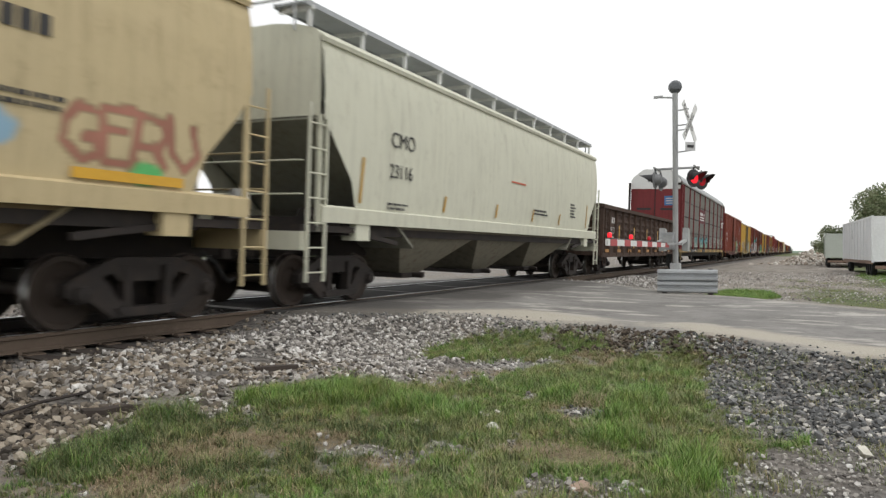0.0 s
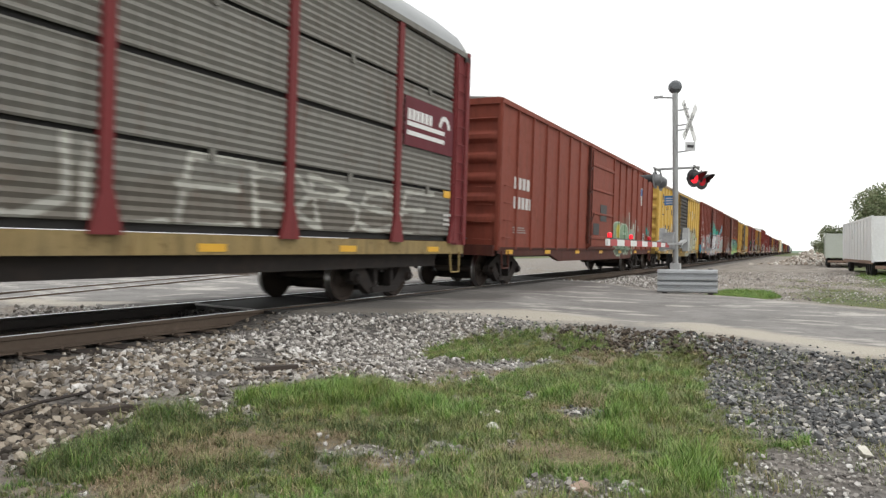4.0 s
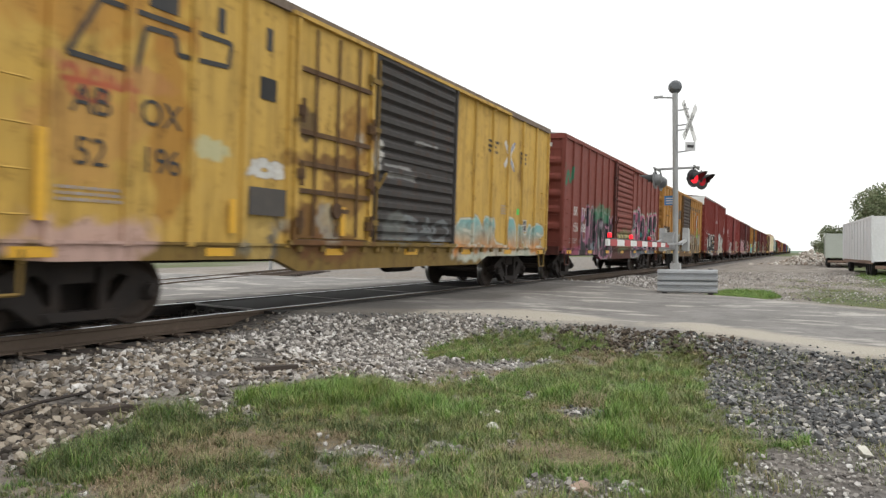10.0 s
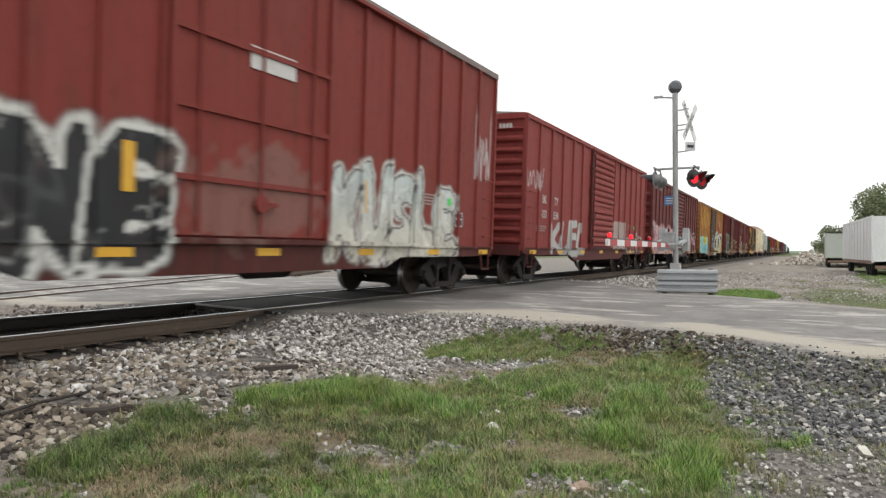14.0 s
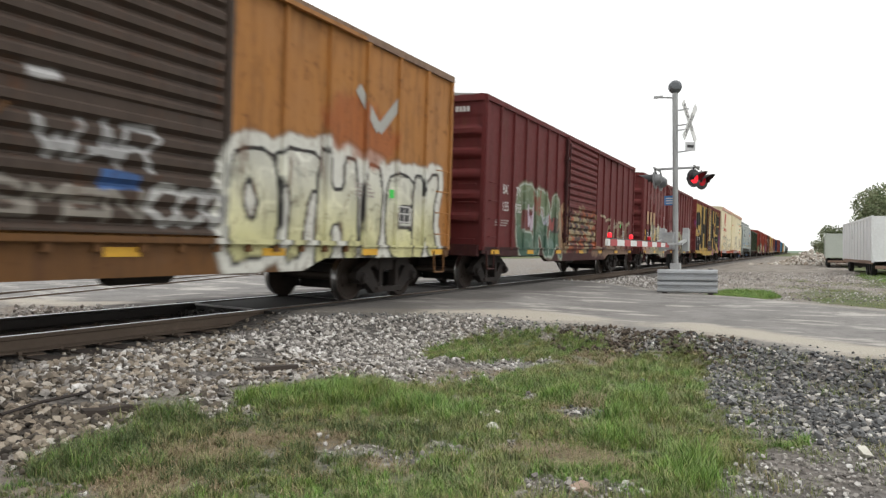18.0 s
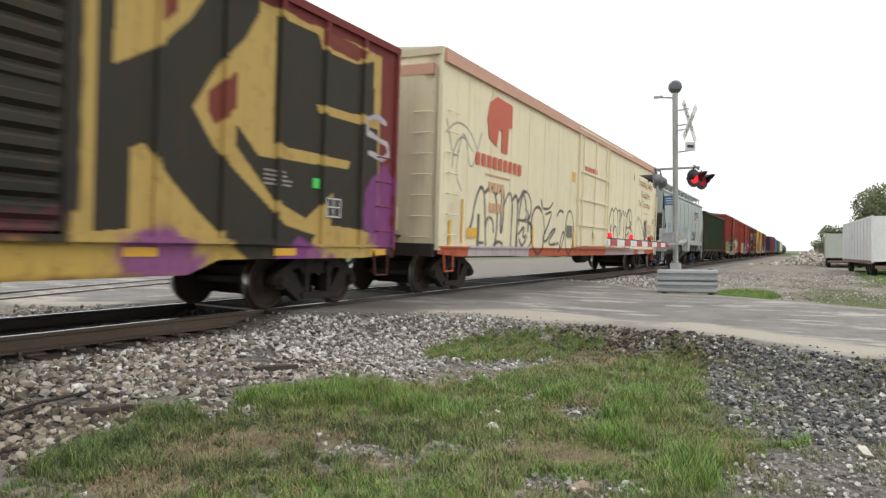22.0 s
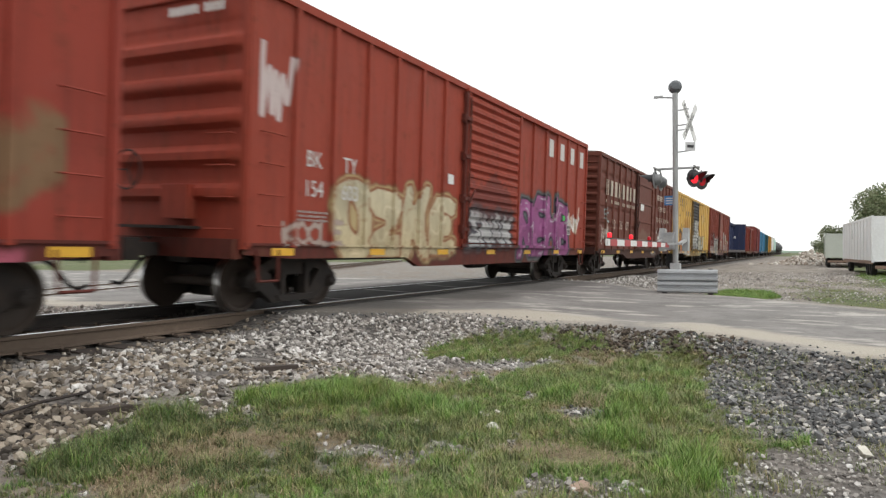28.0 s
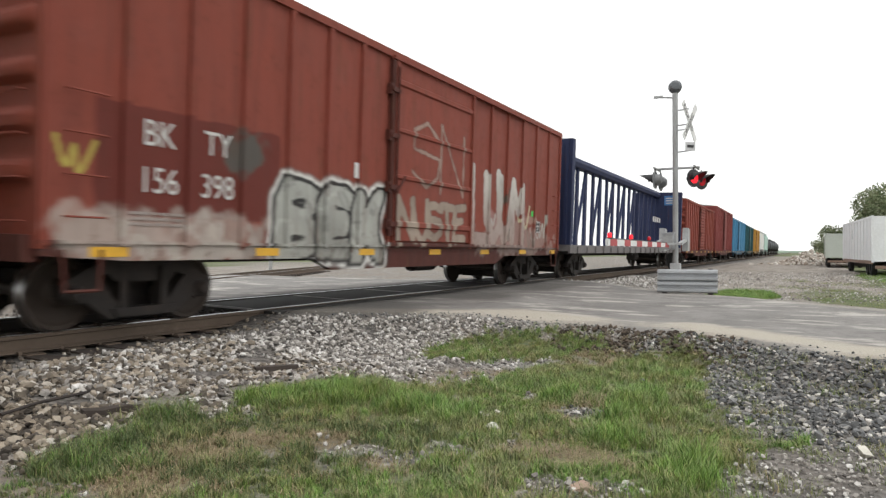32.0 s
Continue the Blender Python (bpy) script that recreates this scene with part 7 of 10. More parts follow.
def stencils(car, L, number=("", ""), mark=("", ""), u=0.75, z=1.75, h=0.30, colour=None, gap=0.75, data=True):
    """The road's letters and number in two columns, and the small data stencils towards the far end."""
    colour = colour or MARK_WHITE
    k = panel_at(car, u + 0.2)[0]
    for i in (0, 1):
        a, b = POSTS[car.name][k + i:k + i + 2]
        for text, up in ((mark[i], h * 1.75), (number[i], 0.0)):
            if text:
                o = lettering(car, text, 0, z + up, h, colour, 0.9, heavy=0.012)
                w = max(v.co.x for v in o.data.vertices)
                fit = min(1.0, (b - a - 0.13) / w)
                o.scale.x, o.location.x = fit, (a + b - w * fit) / 2
    if data:
        small_print(car, u, z - 0.25, 3, 0.9, DULL_MARK, 0.032, seed=int(L * 10))
        strip(car, "data_panel", L - 2.02, L - 1.62, 1.42, 1.74, MARK_BLACK, -1.511)
        for z in (1.43, 1.58, 1.71):
            strip(car, "data_panel_line", L - 2.0, L - 1.64, z, z + 0.022, MARK_WHITE, -1.515)
        for u in (L - 2.0, L - 1.84, L - 1.66):
            strip(car, "data_panel_line", u, u + 0.022, 1.43, 1.73, MARK_WHITE, -1.515)
        strip(car, "sticker", L - 2.35, L - 2.2, 1.85, 2.0, GREEN_MARK, -1.511)
        small_print(car, L - 3.4, 2.0, 4, 0.55, DULL_MARK, 0.032, seed=int(L * 7))
    return car


def ends_print(car, text, H, colour=None):
    """The car number, small, high on the end that faces the road."""
    m = colour or MARK_WHITE
    g = Geo()
    rng = random.Random(len(text))
    y = -1.1
    for ch in text:
        if ch != " ":
            g.box(-0.075, -0.070, y - 0.04, y + 0.03, H - 0.34, H - 0.22)
        y += 0.095
    return tagged(part("end_number", g, m, car), kind="stuff")


WORN_PANEL = plain("weathered_dark_panel", (0.075, 0.068, 0.062), 0.75, 0, 0.25, 6, (0.16, 0.13, 0.10), 0.5)
B = {}


def add(key, p, car):
    B[key] = car
    join_train(p, car)
    return car


GOLD, PITCH = (0.46, 0.325, 0.105), (0.022, 0.024, 0.022)

# a long red boxcar with a panelled plug door
c = add("b60", -152.34, boxcar(-152.34, 19.15, 4.55, (0.20, 0.050, 0.032), "dull_red_paint", "long dull red boxcar with a panelled door and green graffiti", ((7.9, 11.2, "panelled", None),), [
    cloud(11.3, 15.6, 0.8, 2.3, (0.16, 0.12, 0.09), 0.5, 2.0, 4), letters(11.6, 14.9, 0.75, 2.1, "GEM", (0.24, 0.36, 0.24), (0.42, 0.52, 0.42), (0.12, 0.17, 0.12), thick=0.22, seed=4),
    cloud(12.0, 12.7, 1.4, 2.0, (0.52, 0.45, 0.09), 0.9, 2, 2), scrawl(14.3, 15.6, 0.9, 2.4, (0.40, 0.47, 0.42), 3, 0.06, 5), scrawl(17.9, 18.3, 1.5, 2.2, TEAL, 2, 0.03, 7), scrawl(18.35, 18.7, 1.5, 2.1, TEAL, 2, 0.03, 8)],
    (7, 7), "wide", post_w=0.09))
stencils(c, 19.15, ("", ""), ("", ""), 1.0)
bars(c, 1.0, 2.2, 2.5, 2.8, 4, MARK_WHITE)
bars(c, 1.0, 2.4, 2.0, 2.3, 5, MARK_WHITE)
part("painted_mark", Geo().prism([(16.45, 3.40), (16.45, 3.72), (16.75, 3.78), (17.05, 3.72), (17.05, 3.40), (16.9, 2.98), (16.6, 2.98)], -1.512, -1.508), MARK_WHITE, c)
part("painted_mark", Geo().box(16.45, 17.05, -1.515, -1.5115, 3.42, 3.72), MARK_BLUE, c)
strip(c, "vent_panel", 9.3, 10.2, 2.0, 2.6, MARK_BLACK, -1.57)
strip(c, "vent_panel", 8.4, 9.2, 1.5, 1.9, MARK_BLACK, -1.57)

c = add("y1", -131.6, boxcar(-131.6, 15.82, 4.36, YELLOW, "yellow_boxcar_paint", "yellow boxcar with a black ribbed door and worn graffiti", ((6.6, 9.75, "ribbed", DARKDOOR),), [
    cloud(0.9, 2.3, 1.3, 2.2, (0.62, 0.60, 0.52), 0.7, 4, 1), cloud(2.5, 6.4, 0.8, 2.3, (0.42, 0.42, 0.36), 0.55, 3.5, 2), mosaic(2.2, 6.3, 0.7, 2.1, ((0.50, 0.50, 0.42), (0.58, 0.42, 0.12), (0.40, 0.41, 0.34), (0.56, 0.30, 0.10), (0.24, 0.20, 0.14)), 0.20, 9, 0.85, 1.0, (0.30, 0.24, 0.12)), *tangle(1.0, 6.3, 0.8, 2.3, ((0.55, 0.56, 0.48), (0.20, 0.18, 0.14), (0.58, 0.46, 0.12), (0.36, 0.40, 0.34)), 12, 4),
    cloud(4.4, 5.6, 1.3, 2.2, ORANGE, 0.5, 4, 5), letters(6.7, 9.6, 1.05, 1.75, "SNEAK", (0.40, 0.41, 0.42), None, thick=0.07, seed=3), mosaic(9.8, 14.6, 0.7, 2.45, ((0.42, 0.45, 0.36), (0.50, 0.53, 0.45), (0.32, 0.37, 0.33), (0.54, 0.40, 0.12), (0.36, 0.40, 0.32), (0.24, 0.33, 0.38), (0.16, 0.14, 0.10)), 0.22, 6, 0.92, 1.0, (0.20, 0.18, 0.12)), letters(10.4, 14.0, 0.95, 2.2, "NULLE", (0.46, 0.49, 0.40), (0.20, 0.18, 0.11), thick=0.13, rim=0.02, seed=6), cloud(12.0, 12.35, 1.1, 1.5, (0.05, 0.03, 0.05), 0.9, 3, 2), cloud(10.6, 10.9, 1.0, 1.5, (0.06, 0.04, 0.06), 0.9, 3, 3), cloud(10.7, 11.05, 1.9, 2.25, (0.66, 0.52, 0.05), 0.9, 4, 4), cloud(13.3, 13.6, 0.95, 1.2, (0.66, 0.52, 0.05), 0.9, 4, 5),
    cloud(9.9, 15.4, 0.6, 1.05, (0.30, 0.29, 0.22), 0.6, 3, 3), slab(0.25, 0.75, 1.25, 1.55, (0.60, 0.28, 0.05), 0.8)], (7, 6), roof=(0.26, 0.19, 0.13)))
yellow_marks(c)
stencils(c, 15.82, ("34", "414"), ("RB", "OX"), 2.0, 1.66, 0.25, MARK_BLACK)
strip(c, "sticker", 6.1, 6.4, 1.9, 2.6, WHITE, -1.511)
ends_print(c, "RBOX 34414", 4.36, MARK_BLACK)

c = add("bk1", -114.43, boxcar(-114.43, 15.66, 4.46, (0.170, 0.042, 0.028), "oxide_red_paint", "oxide red boxcar with silver and red graffiti under turquoise haze", ((6.36, 9.4, "ribbed", None),), [
    cloud(6.0, 9.9, 1.9, 3.0, (0.04, 0.36, 0.29), 0.9, 2.6, 2), cloud(6.1, 8.2, 2.5, 3.4, (0.05, 0.30, 0.24), 0.6, 3.6, 12), scrawl(9.5, 11.4, 2.0, 2.95, (0.04, 0.34, 0.28), 2, 0.12, 3), cloud(11.6, 12.3, 2.2, 2.9, (0.03, 0.08, 0.06), 0.7, 3, 5), scrawl(12.4, 14.8, 2.2, 3.2, (0.22, 0.42, 0.48), 3, 0.10, 7), cloud(-0.3, 1.5, 0.6, 1.5, (0.04, 0.30, 0.46), 0.9, 3, 6), cloud(5.4, 6.6, 0.8, 2.6, (0.06, 0.28, 0.36), 0.8, 3, 8),
    letters(0.9, 5.7, 0.72, 2.2, "DIZ", (0.36, 0.38, 0.38), RED, (0.26, 0.28, 0.28), CHALK, 0.27, 0.05, 0.05, seed=3),
    letters(6.2, 9.5, 0.70, 2.25, "BOE", (0.70, 0.71, 0.72), NAVY, (0.62, 0.63, 0.64), CHALK, 0.20, 0.09, 0.06, seed=8, detail=False),
    letters(9.5, 15.75, 0.68, 2.35, "AUSKE", (0.48, 0.52, 0.52), RED, (0.42, 0.46, 0.44), (0.66, 0.67, 0.67), 0.17, 0.07, 0.08, seed=2, detail=False), scrawl(0.2, 1.4, 2.4, 3.6, (0.42, 0.36, 0.35), 3, 0.02, 5)],
    (7, 7)))
stencils(c, 15.66, ("156", ""), ("BK", "TY"), 0.7, 1.95, 0.27)
ends_print(c, "BKTY 156423", 4.46)

c = add("br1", -97.25, boxcar(-97.25, 15.54, 4.42, BROWN, "dark_brown_paint", "dark brown boxcar with a panelled door and bright green graffiti", ((6.07, 9.35, "panelled", None),), [
    cloud(8.2, 15.0, 0.9, 2.6, (0.20, 0.06, 0.03), 0.7, 2.5, 2), scrawl(8.2, 10.6, 2.0, 2.6, (0.36, 0.09, 0.03), 3, 0.09, 4), scrawl(10.4, 15.3, 1.9, 2.5, (0.34, 0.08, 0.03), 5, 0.08, 6), mosaic(7.6, 9.4, 0.66, 2.0, ((0.45, 0.30, 0.17), (0.26, 0.07, 0.03), (0.50, 0.42, 0.28)), 0.4, 3, 0.7), letters(8.4, 15.3, 0.68, 2.15, "ZERSER", (0.12, 0.20, 0.24), (0.012, 0.02, 0.02), (0.34, 0.56, 0.20), (0.04, 0.36, 0.28), 0.14, 0.05, 0.07, (0.50, 0.68, 0.50), 7), slab(8.3, 15.0, 0.66, 0.98, (0.34, 0.54, 0.22), 0.75, 4),
    letters(2.6, 6.0, 0.72, 1.5, "WVVW", (0.36, 0.40, 0.46), None, thick=0.07, seed=4), cloud(3.0, 6.2, 1.0, 1.9, (0.36, 0.33, 0.31), 0.5, 3.5, 6), cloud(7.4, 8.3, 1.3, 2.2, TEAL, 0.6, 3, 9),
    cloud(0.8, 2.4, 0.9, 2.0, (0.16, 0.075, 0.05), 0.6, 3, 1)], (6, 6), "narrow", walls="rows", post_w=0.12))
lettering(c, "53", 1.75, 1.93, 0.46, MARK_WHITE, 0.95, heavy=0.02)
lettering(c, "16", 2.95, 1.93, 0.46, MARK_WHITE, 0.95, heavy=0.02)
lettering(c, "23", 4.15, 1.93, 0.46, MARK_WHITE, 0.95, heavy=0.02)
stencils(c, 15.54, u=1.8, z=1.5)
bars(c, 10.5, 12.7, 3.4, 3.6, 5, DULL_MARK, gap=0.6)
bars(c, 10.7, 12.5, 2.9, 3.1, 4, DULL_MARK, gap=0.6)
bars(c, 10.5, 12.9, 2.4, 2.6, 6, DULL_MARK, gap=0.6)
strip(c, "dark_panel", 4.2, 5.0, 1.35, 1.75, WORN_PANEL, -1.557)

c = add("y2", -80.42, boxcar(-80.42, 15.70, 4.33, (0.50, 0.32, 0.075), "stained_yellow_paint", "stained yellow boxcar with a plug door beside a black ribbed door", ((4.5, 6.5, "plug", None), (6.56, 9.65, "ribbed", DARKDOOR)), [
    cloud(0.6, 2.1, 0.62, 1.32, (0.50, 0.34, 0.30), 0.9, 3, 1), cloud(0.8, 1.95, 1.55, 2.75, (0.44, 0.21, 0.08), 0.45, 4, 2), cloud(2.1, 2.62, 0.9, 4.0, (0.36, 0.17, 0.035), 0.75, 2, 8), cloud(2.7, 3.36, 2.03, 2.30, (0.44, 0.52, 0.38), 0.6, 6, 3), letters(3.62, 4.34, 1.87, 2.16, "ABS", CHALK, None, thick=0.05, seed=5), mosaic(3.6, 4.34, 0.90, 1.30, ((0.30, 0.28, 0.22), (0.10, 0.10, 0.10), (0.42, 0.30, 0.10), (0.40, 0.40, 0.36)), 0.14, 4, 0.85),
    sketch(1.02, 1.92, 2.42, 2.80, "0070 1595 2560 1030 2505|3010 3580 5090 5520 4005|6005 6095 7540 8895 9205|0550 9960", (0.40, 0.085, 0.05), 0.03), cloud(1.0, 2.6, 2.62, 2.9, (0.44, 0.20, 0.10), 0.5, 5, 4),
    cloud(4.4, 5.3, 0.75, 1.75, (0.12, 0.055, 0.025), 0.85, 4, 1), cloud(5.0, 6.5, 0.72, 1.25, (0.16, 0.075, 0.03), 0.85, 3, 2), cloud(5.3, 6.5, 1.5, 2.05, (0.15, 0.07, 0.03), 0.7, 5, 3), cloud(4.45, 6.4, 2.05, 2.4, (0.13, 0.06, 0.028), 0.8, 4, 4), cloud(5.6, 6.55, 2.35, 3.3, (0.22, 0.10, 0.03), 0.7, 4, 6), cloud(4.45, 5.1, 2.5, 3.0, (0.07, 0.05, 0.04), 0.8, 6, 7), cloud(5.1, 5.6, 1.0, 1.6, (0.36, 0.35, 0.30), 0.7, 6, 8), cloud(6.0, 6.3, 2.5, 2.85, (0.45, 0.43, 0.36), 0.8, 7, 9), cloud(6.5, 6.8, 2.1, 2.9, (0.55, 0.54, 0.50), 0.8, 6, 5),
    slab(6.9, 7.8, 2.38, 2.44, (0.34, 0.34, 0.33), 0.8, 2), slab(7.0, 8.0, 2.20, 2.30, (0.30, 0.30, 0.29), 0.8, 3), slab(7.9, 8.8, 2.9, 2.96, (0.32, 0.32, 0.31), 0.8, 4),
    letters(9.8, 15.4, 0.75, 1.7, "ENLIME", (0.20, 0.42, 0.42), (0.50, 0.50, 0.42), ORANGE, None, 0.15, 0.05, seed=5), cloud(9.7, 15.5, 0.65, 0.95, (0.50, 0.54, 0.46), 0.8, 3, 6),
    letters(7.4, 9.4, 1.05, 1.6, "GAD", (0.17, 0.185, 0.19), None, thick=0.06, seed=9), cloud(6.8, 7.9, 1.0, 1.6, (0.15, 0.16, 0.15), 0.7, 5, 12), cloud(0.2, 2.6, 3.0, 4.2, (0.42, 0.19, 0.04), 0.6, 3, 5)], (5, 6), roof=(0.17, 0.13, 0.10), rust=0.6, brackets=True))
yellow_marks(c)
stencils(c, 15.7, ("52", "196"), ("AB", "OX"), 0.9, 1.78, 0.30, MARK_BLACK, 1.05)
strip(c, "dark_panel", 3.63, 4.36, 1.39, 1.76, WORN_PANEL, -1.557)
for u, lo, hi in ((0.77, 1.2, 2.09), (3.29, 1.14, 1.57), (5.62, 1.15, 1.6)):
    strip(c, "reflector_tape", u, u + 0.12, lo, hi, YELLOW_TAPE, -1.557 if u < 5 else -1.60)
ends_print(c, "ABOX 52196", 4.33, MARK_BLACK)

c = add("bk2", -63.27, boxcar(-63.27, 15.85, 4.45, (0.185, 0.052, 0.040), "faded_oxide_paint", "faded red boxcar with black and pink graffiti along its sides", ((6.5, 9.6, "ribbed", None),), [
    cloud(0.2, 5.8, 0.6, 1.1, (0.36, 0.10, 0.18), 0.7, 3, 7), letters(2.0, 6.4, 0.66, 2.4, "LURREX", (0.03, 0.03, 0.035), (0.36, 0.13, 0.22), None, (0.34, 0.33, 0.33), 0.14, 0.045, 0.05, seed=12), *tangle(1.9, 6.3, 0.7, 2.3, ((0.03, 0.03, 0.035), (0.40, 0.16, 0.26), (0.34, 0.33, 0.34)), 9, 3),
    cloud(3.4, 6.3, 2.0, 2.6, (0.05, 0.20, 0.11), 0.7, 4, 2), scrawl(0.1, 1.0, 2.9, 3.5, (0.03, 0.16, 0.09), 2, 0.07, 6), cloud(6.6, 9.5, 0.9, 1.8, (0.16, 0.19, 0.09), 0.75, 3, 4), letters(7.1, 9.0, 1.1, 1.7, "NUS", (0.48, 0.42, 0.17), None, thick=0.06, seed=6),
    letters(9.7, 15.4, 0.62, 2.75, "CORAOS", (0.045, 0.03, 0.04), (0.46, 0.16, 0.26), None, (0.34, 0.40, 0.33), 0.22, 0.09, 0.09, TEAL, 5, detail=False), *tangle(9.8, 15.3, 0.7, 2.4, ((0.04, 0.03, 0.04), (0.42, 0.40, 0.40), (0.40, 0.15, 0.24)), 9, 9), cloud(9.6, 15.6, 0.6, 1.0, (0.09, 0.14, 0.16), 0.7, 3, 3)], (7, 6)))
stencils(c, 15.85, ("156", "188"), ("BK", "TY"), 0.78, 1.55, 0.30)
ends_print(c, "BKTY 156188", 4.45)

c = add("y3", -46.09, boxcar(-46.09, 15.80, 4.40, AMBER, "amber_boxcar_paint", "rusty amber boxcar with a grey ribbed door and grey graffiti", ((6.35, 9.5, "ribbed", (0.058, 0.042, 0.033)),), [
    slab(0.4, 2.4, 1.88, 2.28, INK, 0.9), mosaic(-0.3, 6.3, 0.66, 2.0, ((0.34, 0.32, 0.26), (0.10, 0.09, 0.08), (0.24, 0.22, 0.15), (0.46, 0.45, 0.40), (0.18, 0.15, 0.10), (0.08, 0.075, 0.065), (0.13, 0.12, 0.08)), 0.19, 5, 1.0), cloud(2.6, 3.15, 1.15, 2.0, (0.50, 0.51, 0.49), 0.8, 3, 3), slab(4.3, 5.2, 1.25, 1.75, (0.045, 0.04, 0.036), 0.9, 3), cloud(3.4, 4.2, 1.8, 2.2, (0.34, 0.52, 0.48), 0.8, 5, 6), cloud(4.9, 5.3, 1.6, 2.1, (0.36, 0.52, 0.48), 0.7, 5, 7), cloud(0.0, 1.3, 1.0, 1.9, (0.28, 0.36, 0.26), 0.6, 4, 8),
    letters(9.6, 15.0, 0.85, 2.1, "GODDLES", (0.36, 0.33, 0.28), (0.10, 0.065, 0.04), (0.24, 0.18, 0.11), (0.40, 0.35, 0.27), 0.15, 0.05, 0.06, seed=3), *tangle(9.7, 14.9, 0.8, 2.0, ((0.40, 0.36, 0.30), (0.10, 0.06, 0.035), (0.30, 0.19, 0.08)), 12, 6), cloud(13.2, 14.2, 1.8, 2.5, (0.10, 0.55, 0.08), 0.5, 5, 3),
    cloud(6.4, 9.4, 0.95, 1.9, (0.075, 0.032, 0.022), 0.8, 3, 4), mosaic(6.8, 9.2, 1.0, 1.6, ((0.30, 0.29, 0.24), (0.07, 0.04, 0.03), (0.08, 0.05, 0.04)), 0.2, 4, 0.7), cloud(11.9, 14.3, 1.9, 3.5, (0.32, 0.10, 0.035), 0.6, 2, 6)], (7, 6), rust=0.6, fade=0.4))
yellow_marks(c, plain("worn_dark_paint", (0.07, 0.05, 0.03), 0.7, 0, 0.2, 6, (0.25, 0.13, 0.03), 0.6), cross=False, big=True)
lettering(c, "377", 0.6, 1.93, 0.28, MARK_WHITE, 0.9, -1.513, 0.01)
lettering(c, "99", 1.75, 1.93, 0.28, MARK_WHITE, 0.9, -1.513, 0.01)
stencils(c, 15.8, u=0.7, colour=MARK_BLACK)
g = Geo()
for s in (-1, 1):
    g.bar((12.5, -1.513, 2.85 - 0.7 * s), (13.85, -1.513, 2.85 + 0.7 * s), 0.15, 0.004)
part("painted_mark", g, plain("pale_blue_stencil", (0.27, 0.40, 0.47), 0.6), c)
bars(c, 9.9, 15.0, 3.62, 3.86, 18, plain("worn_dark_paint", (0.07, 0.05, 0.03)))

c = add("nk", -28.48, boxcar(-28.48, 15.70, 5.0, (0.19, 0.035, 0.028), "clean_red_paint", "tall red boxcar with white end tops and black and white graffiti", ((6.2, 9.25, "plug", None),), [
    letters(2.3, 6.3, 0.66, 2.4, "BUNE", (0.035, 0.037, 0.04), (0.60, 0.61, 0.58), None, (0.46, 0.47, 0.45), 0.20, 0.07, 0.05, seed=5), letters(9.35, 13.7, 0.68, 2.4, "KUSLE", (0.56, 0.62, 0.61), (0.10, 0.09, 0.09), (0.60, 0.58, 0.50), (0.62, 0.62, 0.58), 0.15, 0.04, 0.06, seed=5),
    cloud(6.3, 9.2, 1.0, 2.3, (0.22, 0.15, 0.13), 0.5, 3, 2), scrawl(14.6, 15.5, 2.3, 3.8, (0.42, 0.36, 0.36), 6, 0.03, 2)], (8, 7), "wide", roof=(0.20, 0.16, 0.15), end_top=WHITE))
stencils(c, 15.7, ("56", "09"), ("NO", "KL"), 0.7, 1.75, 0.30, None, 0.75)
strip(c, "end_band", 7.5, 8.4, 3.3, 3.6, MARK_WHITE, -1.56)
for u in (5.65, 8.6, 10.2, 12.9):
    strip(c, "reflector_tape", u, u + 0.16, 1.55, 2.1, YELLOW_TAPE, -1.515)
part("white_end_panel", Geo().box(-0.085, -0.05, -1.45, 1.45, 4.45, 4.95), WHITE, c)
ends_print(c, "NOKL 560937", 4.55)

c = add("m1", -10.74, boxcar(-10.74, 15.80, 4.49, (0.215, 0.040, 0.036), "crimson_paint", "crimson red boxcar with white letters sprayed low", ((6.45, 9.6, "ribbed", None),), [
    letters(2.3, 5.9, 0.68, 1.95, "KUEL", (0.52, 0.52, 0.50), None, (0.40, 0.40, 0.39), None, 0.13, seed=2), slab(9.5, 11.9, 1.0, 2.1, (0.42, 0.39, 0.36), 0.7, 4), scrawl(0.2, 1.5, 2.4, 3.4, (0.50, 0.42, 0.42), 5, 0.025, 3),
    letters(12.0, 15.2, 0.8, 1.6, "SENT", (0.42, 0.34, 0.28), None, thick=0.06, seed=3)], (6, 6), "narrow"))
stencils(c, 15.8, ("150", "534"), ("BK", "TY"), 1.0, 1.85, 0.24, None, 0.95)
ends_print(c, "BKTY 150534", 4.49)

